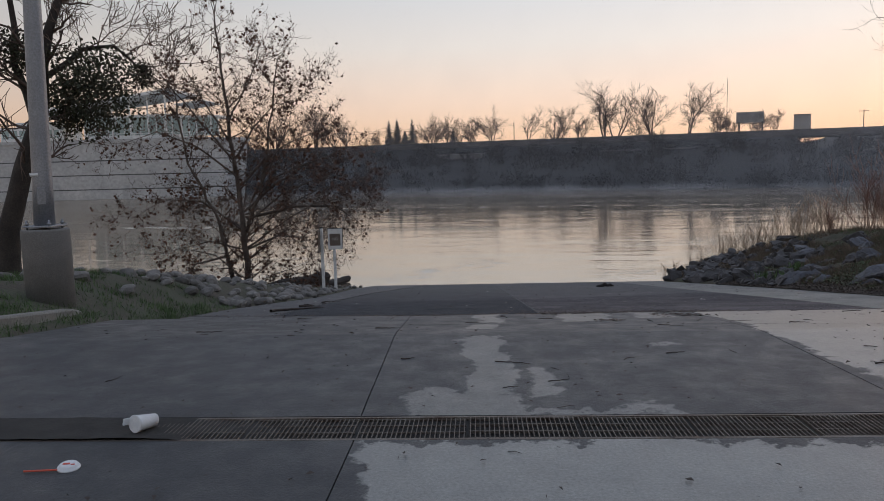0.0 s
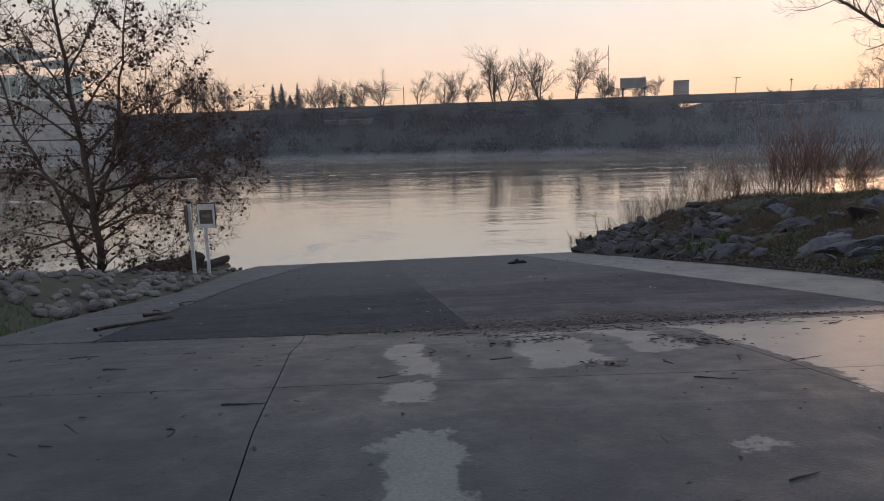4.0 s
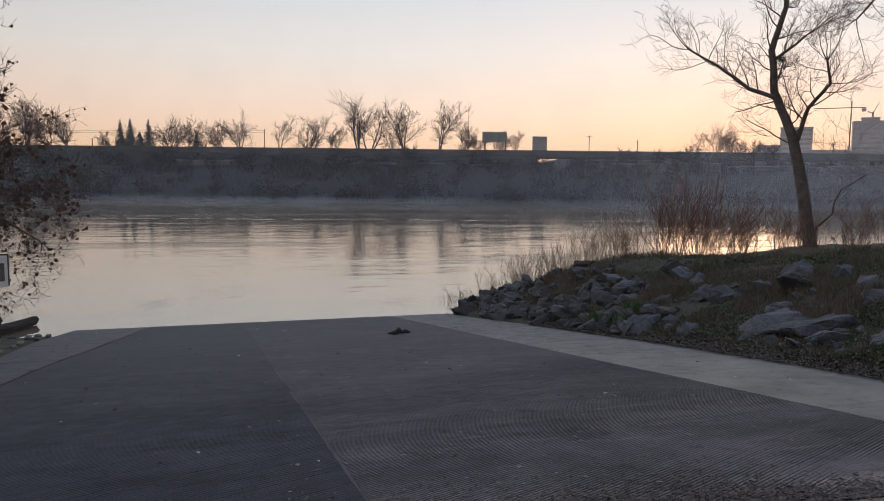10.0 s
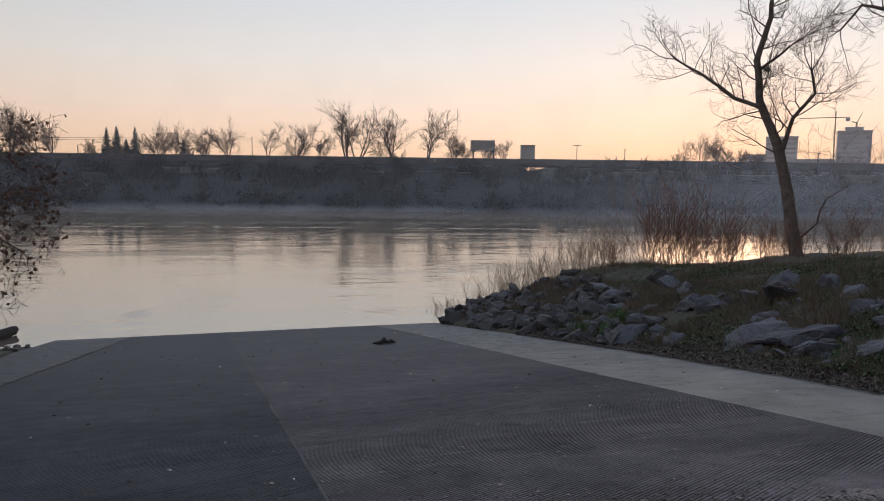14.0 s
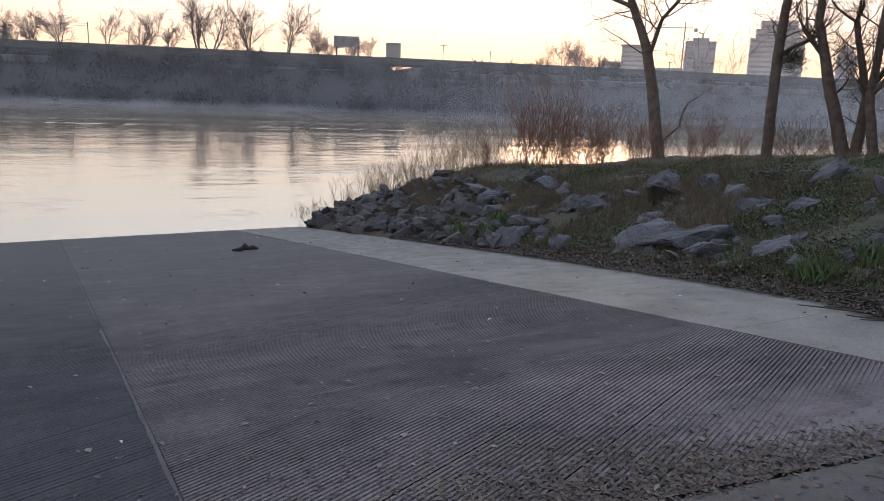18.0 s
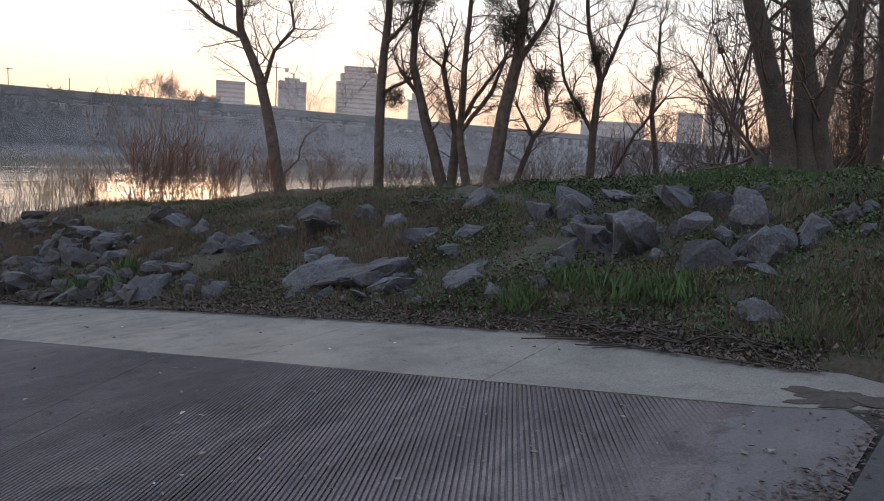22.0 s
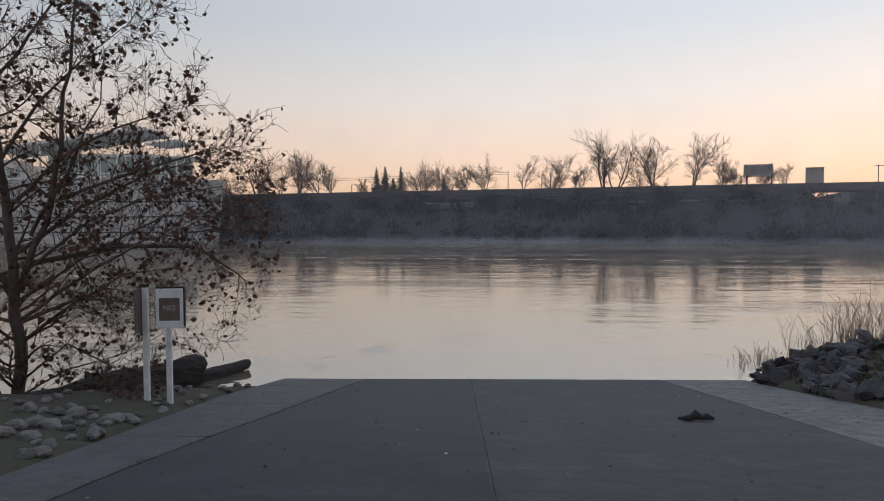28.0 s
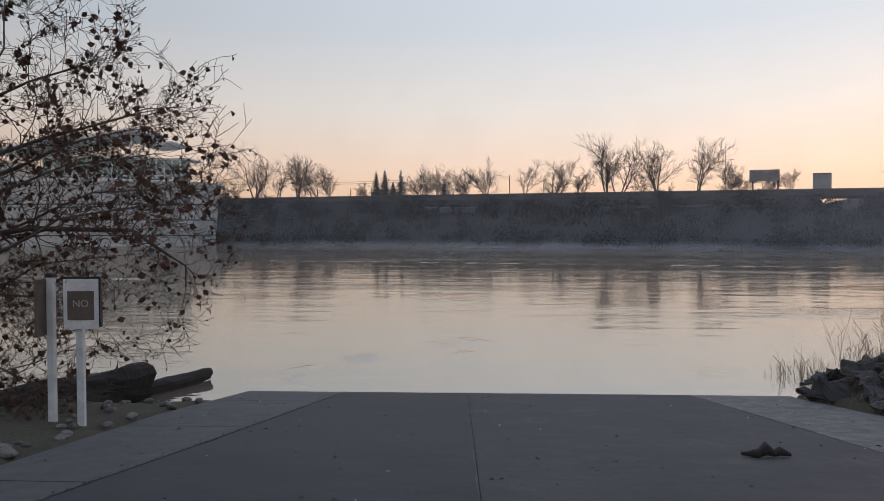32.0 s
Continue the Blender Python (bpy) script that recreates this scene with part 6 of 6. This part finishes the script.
def log_mesh(pts, sides=16, seed=0):
    """A gnarled log through (place, radius) points with ragged ends."""
    bm = bmesh.new()
    loops = []
    rows = []
    for (p, r), (q, s_) in zip(pts, pts[1:]):
        for j in range(6):
            t = j / 6
            rows.append((Vector(p).lerp(Vector(q), t), r + (s_ - r) * t))
    rows.append((Vector(pts[-1][0]), pts[-1][1]))
    d = (Vector(pts[-1][0]) - Vector(pts[0][0])).normalized()
    u = d.cross(Vector((0, 0, 1))).normalized()
    w = d.cross(u)
    for p, r in rows:
        loop = []
        for i in range(sides):
            a = 6.28318 * i / sides
            o = u * math.cos(a) + w * math.sin(a)
            k = r * (1 + 0.32 * noise.noise(p * 0.9 + o * 1.3 + Vector((seed, 0, 0))) + 0.13 * noise.noise(p * 4 + o * 4))
            loop.append(bm.verts.new(p + o * k))
        loops.append(loop)
    for a, b_ in zip(loops, loops[1:]):
        for i in range(sides):
            bm.faces.new((a[i], a[(i + 1) % sides], b_[(i + 1) % sides], b_[i]))
    for loop, sgn in ((loops[0], -1), (loops[-1], 1)):
        c = bm.verts.new(sum((v.co for v in loop), Vector()) / sides - d * sgn * 0.08)
        for i in range(sides):
            loop[i].co += d * sgn * 0.10 * noise.noise(loop[i].co * 5)
            bm.faces.new((loop[i], loop[(i + 1) % sides], c))
    bmesh.ops.recalc_face_normals(bm, faces=bm.faces)
    return bm


drift = empty("driftwood_log", (-8, 30, -3.6), "big dark driftwood log lying across the stones at the water", "log")
lo = part("trunk", log_mesh((((-3.6, -5.4, 0.15), 0.22), ((-1.6, -2.9, 0.10), 0.34), ((-0.2, 0.2, 0.1), 0.42), ((0.85, 2.2, 0.12), 0.40))), M["driftwood"], drift)
part("branch", log_mesh((((0.2, 1.6, -0.25), 0.24), ((1.1, 3.1, -0.22), 0.20), ((1.65, 4.3, -0.16), 0.14)), 12, 5), M["driftwood"], drift)

# ---- litter on the pad ----
M["paper"] = material("white_paper", (0.72, 0.74, 0.75), 0.6, scale=8, amount=0.08, fine=60, bump=0.05)
M["red_plastic"] = material("red_plastic", (0.62, 0.09, 0.05), 0.4, scale=8, amount=0.1, fine=60, bump=0)
M["print"] = material("cup_print", (0.30, 0.36, 0.42), 0.6, scale=8, amount=0.1, fine=60, bump=0)
cup = empty("paper_cup", (-1.91, 3.86, 0.047), "crushed white paper cup lying on the drain grating", "cup")
bm = lathe(((0.036, -0.07), (0.047, 0.06), (0.0495, 0.066), (0.0465, 0.066), (0.045, 0.055), (0.034, -0.064)), 20)
for v_ in bm.verts:
    v_.co.x *= 1 + 0.12 * math.sin(v_.co.z * 30)
body = part("body", bm, M["paper"], cup)
part("rim", lathe(((0.047, 0.060), (0.0505, 0.063), (0.0505, 0.068), (0.047, 0.070)), 20), M["paper"], body)
for zz in (-0.02, 0.015):
    part("printed_band", lathe(((0.0405 + zz * 0.085, zz), (0.0412 + zz * 0.085, zz + 0.007)), 20), M["print"], body)
part("torn_flap", boxes((-0.054, -0.014, 0.05, -0.045, 0.022, 0.105)), M["paper"], body)
cup.rotation_euler = (radians(82), 0.1, radians(-26))
lid = empty("cup_lid", (-2.05, 3.33, 0.012), "white plastic cup lid with a red print lying on concrete", "lid")
part("disc", lathe(((0.052, -0.01), (0.054, -0.004), (0.050, 0.002), (0.044, 0.002), (0.042, 0.012), (0.02, 0.013)), 24), M["paper"], lid)
part("print", boxes((-0.026, -0.006, 0.0135, 0.006, 0.008, 0.0155), (0.012, -0.012, 0.0135, 0.03, -0.004, 0.0155)), M["red_plastic"], lid)
lid.rotation_euler = (0.12, 0.05, 0.3)
straw = part("drinking_straw", lathe(((0.005, 0.0), (0.005, 0.19)), 8), M["red_plastic"], None)
straw.location, straw.rotation_euler = (-2.06, 3.30, 0.008), (radians(90), 0, radians(-84))
tagged(straw, "red plastic drinking straw lying on the concrete", "straw")
clump = part("driftwood_chunk", log_mesh((((-0.27, 0.05, -0.02), 0.02), ((-0.12, 0.0, 0.0), 0.06), ((-0.02, 0.03, 0.05), 0.085), ((0.07, 0.0, 0.0), 0.045), ((0.16, 0.05, 0.01), 0.06), ((0.30, 0.0, -0.02), 0.012)), 9, 3), M["driftwood"], None)
clump.location = (4.24, 24.45, ramp_z(24.45) + 0.05)
tagged(clump, "dark lump of driftwood lying on the ramp", "driftwood")
M["litter_white"] = material("pale_litter", (0.6, 0.58, 0.55), 0.7, scale=8, amount=0.15, fine=60, bump=0)
for x, y, w in ((9.0, 7.9, 0.16), (8.2, 8.6, 0.14), (-5.0, 6.9, 0.05), (6.2, 9.72, 0.07)):
    b = part("paper_scrap", log_mesh((((-w / 2, 0, 0), 0.02), ((0, 0.02, 0.02), w * 0.3), ((w / 2, 0, 0), 0.02)), 8, int(x * 7)), M["litter_white"], None)
    b.location = (x, y, ground_z(x, y) + 0.03)
    tagged(b, "crumpled scrap of pale litter in the grass", "litter", "paper scraps")

# ---- sticks and leaves ----
M["stick"] = material("dark_stick", (0.075, 0.058, 0.05), 0.9, scale=8, amount=0.3, fine=60, bump=0.2)
M["litter_leaf"] = material("leaf_litter", (0.13, 0.098, 0.08), 0.9, scale=6, amount=0.3, second=(0.075, 0.06, 0.05), fine=40, bump=0, randomise=0.5, use_island=True)
M["pale_leaf"] = material("pale_leaf", (0.27, 0.245, 0.22), 0.9, scale=6, amount=0.25, fine=40, bump=0, randomise=0.3, use_island=True)
lr = random.Random(77)


def stick(x, y, a, length, r):
    """A crooked tapered stick lying on the paving, as one mesh."""
    p, d, pts = Vector((x, y, 0)), Vector((math.cos(a), math.sin(a), 0)), []
    for i in range(8):
        pts.append((Vector((p.x, p.y, ramp_z(p.y) + r * 0.9 + 0.003 * (i % 2))), r * (1.05 - 0.1 * i)))
        d = Vector((d.x + lr.gauss(0, 0.3), d.y + lr.gauss(0, 0.3), 0)).normalized()
        p = p + d * length / 7
    return sweep(pts, 6)


for i in range(40):
    x, y = lr.uniform(-4, 5.5), lr.uniform(4.3, 9.6)
    if i > 30:
        x, y = lr.uniform(2.6, 5.6), lr.uniform(6.5, 9.4)
    v, f = stick(x, y, lr.gauss(0.1, 0.5), lr.uniform(0.10, 0.30), lr.uniform(0.003, 0.0065))
    tagged(mesh_np("stick", v, f, M["stick"]), "thin dark broken stick on the damp concrete", "stick", "sticks on the pad")
for i, (x, y, a, ln) in enumerate(((-3.62, 12.1, 1.4, 2.4), (-3.5, 13.6, 1.55, 2.0), (-3.45, 12.6, 1.7, 1.4), (-3.4, 15.2, 1.56, 1.6))):
    v, f = stick(x, y, a, ln * 0.55, 0.026 if i < 2 else 0.016)
    tagged(mesh_np("branch", v, f, M["stick"]), "long dark branch lying along the ramp joint", "branch", "branches on the joint")


def flakes(n_, place, size, lift=0.004, curl=0.4):
    v, f = [], []
    for _ in range(n_):
        x, y, z = place()
        a, s_ = lr.uniform(0, 6.283), size * lr.uniform(0.5, 1.4)
        c, sn = math.cos(a), math.sin(a)
        w = s_ * lr.uniform(0.08, 0.36)
        k = len(v)
        up = s_ * curl * lr.random()
        v += [(x, y, z + lift), (x + c * s_ * 0.5 - sn * w, y + sn * s_ * 0.5 + c * w, z + lift + up), (x + c * s_, y + sn * s_, z + lift + up * 0.4), (x + c * s_ * 0.5 + sn * w, y + sn * s_ * 0.5 - c * w, z + lift + up * 0.6)]
        f.append((k, k + 1, k + 2, k + 3))
    return v, f


def crest_place():
    x = lr.gauss(2.7, 1.5) if lr.random() < 0.8 else lr.uniform(-4.5, 5.8)
    x = min(5.8, max(-4.5, x))
    if x > 4.6 and lr.random() < 0.6:
        x -= 2.2
    g = lr.gauss(-0.02, 0.05 + 0.25 * smooth(-0.5, 1.5, x) * smooth(5.6, 3, x))
    if x > 2.0 and lr.random() < 0.9:
        g = abs(g)
    y = CREST + 0.02 + LEAN * (x - 0.8) + g
    return x, y, ramp_z(y)


def crest_wide():
    x = lr.gauss(2.2, 1.2)
    g = lr.gauss(0.3, 0.45)
    y = CREST - 0.02 + LEAN * (x - 0.8) + (abs(g) if x > 1.8 else g)
    return x, y, ramp_z(y)


v, f = flakes(4600, crest_place, 0.036, 0.004, 0.35)
v2, f2 = flakes(3000, crest_wide, 0.034, 0.004, 0.3)
k = len(v)
tagged(mesh_np("leaf_litter", v + v2, f + [tuple(i + k for i in q) for q in f2], M["litter_leaf"]), "drift of dead leaves and bark along the crest of the ramp", "leaf litter", kind="stuff")


def lane_place():
    x, y = lr.uniform(0.2, 5.8), 10.2 + abs(lr.gauss(0, 3.5))
    return x, y, ramp_z(y) + 0.004


v, f = flakes(190, lane_place, 0.05, 0.006, 0.3)
tagged(mesh_np("fallen_leaves", v, f, M["pale_leaf"]), "pale dead leaves scattered on the grooved ramp", "leaves", kind="stuff")


def joint_place():
    y = lr.uniform(11.3, 33)
    x = left_joint(y) + lr.gauss(0, 0.03)
    return x, y, ramp_z(y) + 0.002


v, f = flakes(500, joint_place, 0.04, 0.004, 0.5)
tagged(mesh_np("wood_chips", v, f, M["stick"]), "dark bits of leaf and bark caught in the ramp joint", "debris", kind="stuff")


def pad_place():
    x, y = lr.uniform(-4.5, 6.5), lr.uniform(0.8, 9.8)
    return x, y, ramp_z(y) + 0.004


def low_place():
    x, y = lr.uniform(-4.5, 7.5), lr.uniform(12, 33)
    return x, y, ramp_z(y) + 0.004


v, f = flakes(420, low_place, 0.06, 0.006, 0.5)
tagged(mesh_np("wood_chips", v, f, M["stick"]), "dark bits of wood and mud on the lower ramp", "debris", kind="stuff")
v, f = flakes(70, low_place, 0.05, 0.006, 0.3)
tagged(mesh_np("fallen_leaves", v, f, M["litter_white"]), "small pale leaves on the lower ramp", "leaves", kind="stuff")
v, f = flakes(750, pad_place, 0.035, 0.004, 0.4)
tagged(mesh_np("wood_chips", v, f, M["stick"]), "dark bark chips and bits of leaf on the pad", "debris", kind="stuff")
segs = []
for _ in range(190):
    if lr.random() < 0.6:
        x, y = lr.gauss(2.6, 1.3), 9.6 + lr.gauss(0, 0.55)
    else:
        x, y = lr.uniform(-4, 6), lr.uniform(1, 9.8)
    ln, a, r = lr.uniform(0.03, 0.12), lr.uniform(-1.6, 1.6), lr.uniform(0.0015, 0.0035)
    p, q = (x, y), (x + math.cos(a) * ln, y + math.sin(a) * ln)
    m = ((p[0] + q[0]) / 2 + lr.gauss(0, ln * 0.12), (p[1] + q[1]) / 2 + lr.gauss(0, ln * 0.12))
    segs.append((Vector((*p, ramp_z(p[1]) + r)), Vector((*m, ramp_z(m[1]) + r + 0.003)), r, r * 0.9))
    segs.append((segs[-1][1], Vector((*q, ramp_z(q[1]) + r)), r * 0.9, r * 0.6))
heaps = ((2.15, 8.35, 0.12, 26), (2.35, 8.15, 0.10, 22), (1.25, 8.75, 0.10, 14), (1.0, 9.3, 0.14, 20), (1.5, 9.7, 0.25, 40), (0.55, 9.9, 0.16, 26), (2.4, 9.75, 0.3, 40), (1.35, 7.6, 0.07, 10), (3.1, 9.5, 0.3, 30), (0.9, 8.6, 0.12, 14))
state_ = {"k": 0}


def heap_place():
    state_["k"] += 1
    cx, cy, spread, many = heaps[state_["k"] % len(heaps)]
    x, y = lr.gauss(cx, spread * 1.2), lr.gauss(cy, spread * 0.8)
    return x, y, ramp_z(y) + lr.uniform(0, 0.012)


for cx, cy, spread, many in heaps:
    for _ in range(many // 3):
        x, y = lr.gauss(cx, spread), lr.gauss(cy, spread * 0.7)
        ln, a, r = lr.uniform(0.03, 0.10), lr.gauss(-0.2, 0.7), lr.uniform(0.002, 0.004)
        p, q = Vector((x, y, ramp_z(y) + r + lr.uniform(0, 0.02))), Vector((x + math.cos(a) * ln, y + math.sin(a) * ln, 0))
        q.z = ramp_z(q.y) + r + lr.uniform(0, 0.015)
        segs.append((p, q, r, r * 0.7))
hv, hf = flakes(520, heap_place, 0.045, 0.003, 0.4)
tagged(mesh_np("leaf_litter", hv, hf, M["litter_leaf"]), "small heaps of wet bark and leaves on the pad", "leaf litter", kind="stuff")
v, f = tubes(segs, 4)
tagged(mesh_np("twig_litter", v, f, M["stick"]), "small broken twigs strewn over the damp concrete", "twigs", kind="stuff")
# brush washed against the edge of the paving
segs = []
for _ in range(60):
    y = lr.uniform(10.5, 12.9)
    x = right_edge(y) + lr.gauss(0.16, 0.12)
    d = bent(lr, Vector((0.33, 1, 0.05)) * lr.choice((-1, 1)), 0.25)
    p = Vector((x, y, ground_z(x, y) + lr.uniform(0.01, 0.09)))
    q = p + d * lr.uniform(0.15, 0.5)
    q.z = max(q.z, ground_z(q.x, q.y) + 0.02)
    segs.append((p, q, 0.010, 0.005))
v, f = tubes(segs, 4)
tagged(mesh_np("brush_pile", v, f, M["stick"]), "dark dead brush lodged at the paving edge", "brush", kind="stuff")


for i in range(12):
    y0 = lr.uniform(10.2, 12.2)
    x0 = right_edge(y0) + lr.uniform(-0.12, 0.3)
    d, p, segs = bent(lr, Vector((0.3, 1, 0)), 0.25), Vector((x0, y0, 0)), []
    for k in range(8):
        d = bent(lr, Vector((d.x + 0.02 * k - 0.06, d.y, 0)), 0.12)
        q = p + d * lr.uniform(0.07, 0.13)
        segs.append((Vector((p.x, p.y, ground_z(p.x, p.y) + 0.03)), 0.014 - 0.0012 * k))
        p = q
    v, f = sweep(segs, 6)
    tagged(mesh_np("branch", v, f, M["stick"]), "dark crooked branch lodged at the edge of the paving", "branch", "branches at the paving edge")
M["wet_soil"] = material("wet_soil", (0.075, 0.062, 0.052), 0.8, scale=9, amount=0.35, fine=70, bump=0.5)
# soil washed over the end of the pale strip
sv, sf = [(6.05, 10.0, ramp_z(10.0) + 0.022)], []
for i in range(40):
    a = 6.28318 * i / 40
    for j, (k, h) in enumerate(((0.6, 0.008), (1.0, 0.001))):
        rr = k * (0.8 + 0.8 * noise.noise((math.cos(a) * 2, math.sin(a) * 2, 1)) + 0.4 * noise.noise((math.cos(a) * 7, math.sin(a) * 7, 3)))
        x, y = 6.05 + 0.27 * rr * math.cos(a) + 0.10 * rr * math.sin(a), 9.98 + 0.42 * rr * math.sin(a)
        sv.append((max(5.875, x), y, ramp_z(y) + h + 0.004))
    a0, a1 = 1 + 2 * i, 1 + 2 * ((i + 1) % 40)
    sf += [(0, a0, a1, 0)[:3], (a0, a0 + 1, a1 + 1, a1)]
tagged(from_lists("soil_patch", sv, sf, M["wet_soil"]), "thin patch of dark wet soil on the pale concrete strip", "soil", kind="stuff")


def edge_place():
    y = lr.uniform(10.2, 25)
    x = right_edge(y) + abs(lr.gauss(0, 0.55)) - 0.12
    return x, y, ground_z(x, y) + 0.01


def bank_place():
    y = lr.uniform(9, 31)
    x = right_edge(y) + lr.uniform(0, 6)
    return x, y, ground_z(x, y) + 0.015


v, f = flakes(15000, edge_place, 0.058, 0.012, 0.7)
v2, f2 = flakes(9000, bank_place, 0.06, 0.02, 0.8)
k = len(v)
tagged(mesh_np("leaf_litter", v + v2, f + [tuple(i + k for i in q) for q in f2], M["litter_leaf"]), "dead leaves lying on the bank above the paving", "leaf litter", kind="stuff")


M["weed_leaf"] = material("weed_leaf", (0.075, 0.10, 0.042), 0.8, scale=2, amount=0.3, second=(0.05, 0.065, 0.03), fine=30, bump=0, randomise=0.4, use_island=True)


def weed_place():
    while True:
        y = lr.uniform(9, 30)
        x = right_edge(y) + lr.uniform(0.35, 7)
        if lr.random() < 0.35 + 1.3 * noise.noise((x * 0.6, y * 0.6, 21)) - 0.035 * (y - 13):
            return x, y, ground_z(x, y) + lr.uniform(0.0, 0.07)


v, f = flakes(36000, weed_place, 0.065, 0.01, 0.8)
tagged(mesh_np("ground_cover", v, f, M["weed_leaf"]), "low leafy weeds covering the bank between boulders", "weeds", kind="stuff")

# ---- grass ----
def blades(n_, place, h0, h1, width=0.0055):
    v = np.empty((n_, 3, 3))
    for i in range(n_):
        x, y, z, k = place()
        h = lr.uniform(h0, h1) * k
        a = lr.uniform(0, 6.283)
        wx, wy = math.cos(a) * width, math.sin(a) * width
        v[i] = ((x - wx, y - wy, z - 0.01), (x + wx, y + wy, z - 0.01), (x + lr.gauss(0, 0.45) * h, y + lr.gauss(0, 0.45) * h, z + h))
    return v.reshape(-1, 3), np.arange(3 * n_).reshape(-1, 3)


def tufts(y0, y1, u0, u1, side=1, wet=0.0):
    state = {"n": 0}

    def place():
        if state["n"] <= 0:
            while True:
                y = lr.uniform(y0, y1)
                x = (right_edge(y) + lr.uniform(u0, u1)) if side > 0 else (left_edge(y) - lr.uniform(u0, u1))
                k = noise.noise((x * 0.55, y * 0.55, 12))
                if lr.random() < 0.45 + 0.9 * k + wet:
                    break
            state.update(n=lr.randint(6, 16), x=x, y=y, k=0.8 + 0.8 * max(0, k))
        state["n"] -= 1
        x, y = state["x"] + lr.gauss(0, 0.06), state["y"] + lr.gauss(0, 0.06)
        return x, y, ground_z(x, y), state["k"]
    return place


M["grass_green"] = material("green_grass", (0.092, 0.145, 0.05), 0.8, scale=1.2, amount=0.25, second=(0.055, 0.10, 0.036), fine=20, bump=0, randomise=0.35, use_island=True)
M["grass_dry"] = material("dry_grass", (0.18, 0.13, 0.092), 0.85, scale=1.2, amount=0.25, second=(0.11, 0.082, 0.06), fine=20, bump=0, randomise=0.4, use_island=True)
sets = [("grass", M["grass_green"], "green tufts of grass on the bank and lawn", [(16000, (8.8, 16, 0.3, 7), 0.05, 0.17, 0.05), (16000, (4, 13, 0.2, 10), 0.04, 0.11, 0.35), (9000, (16, 31, 2.0, 9), 0.05, 0.15, 0.0), (40000, (8.5, 30, 0.4, 7), 0.05, 0.16, 0.0), (45000, (-2, 9.5, 0.1, 11), 0.04, 0.12, 0.5), (26000, (5, 22, 5.5, 13), 0.05, 0.12, 0.4), (6000, (9, 30, 5, 22), 0.06, 0.14, 0.3)]),
        ("dry_grass", M["grass_dry"], "dry brown grass and weeds on the bank", [(60000, (9.5, 32, 0.3, 4.8), 0.05, 0.22, 0.05), (30000, (16, 34, 0.8, 8.0), 0.08, 0.34, 0.2)])]
for name_, mat_, label_, groups_ in sets:
    allv, allf, off = [], [], 0
    for n_, region, h0, h1, wet in groups_:
        v, f = blades(n_, tufts(*region, wet=wet), h0, h1)
        allv.append(v)
        allf.append(f + off)
        off += len(v)
    if name_ == "grass":
        v, f = blades(22000, tufts(3.5, 14.5, 0.05, 6, side=-1, wet=0.25), 0.05, 0.14)
        allv.append(v)
        allf.append(f + off)
    tagged(mesh_np(name_, np.concatenate(allv), np.concatenate(allf), mat_), label_, "grass", kind="stuff")
# bushy green weeds near the paving
for x, y, r in ((8.6, 12.2, 0.42), (8.4, 11.6, 0.35), (9.0, 12.9, 0.35), (8.3, 13.3, 0.25), (8.9, 21.5, 0.3), (8.8, 22.6, 0.3), (9.6, 22.2, 0.3)):
    w = empty("weed_clump", (x, y, ground_z(x, y)), "leafy green weed clump on the bank", "weed", "weed clumps")
    segs = []
    v, f = [], []
    for _ in range(170):
        a, h = lr.uniform(0, 6.283), lr.uniform(0.1, 0.38)
        rr = r * math.sqrt(lr.random())
        p = Vector((rr * math.cos(a), rr * math.sin(a), -0.02))
        tip_ = p + Vector((lr.gauss(0, 0.1), lr.gauss(0, 0.1), h))
        k = len(v)
        sd = Vector((-math.sin(a), math.cos(a), 0)) * 0.012
        mid_ = p.lerp(tip_, 0.55) + Vector((0, 0, 0.03))
        v += [tuple(p), tuple(mid_ + sd), tuple(tip_), tuple(mid_ - sd)]
        f.append((k, k + 1, k + 2, k + 3))
    tagged(mesh_np("leaves", v, f, M["grass_green"], w), kind="stuff")
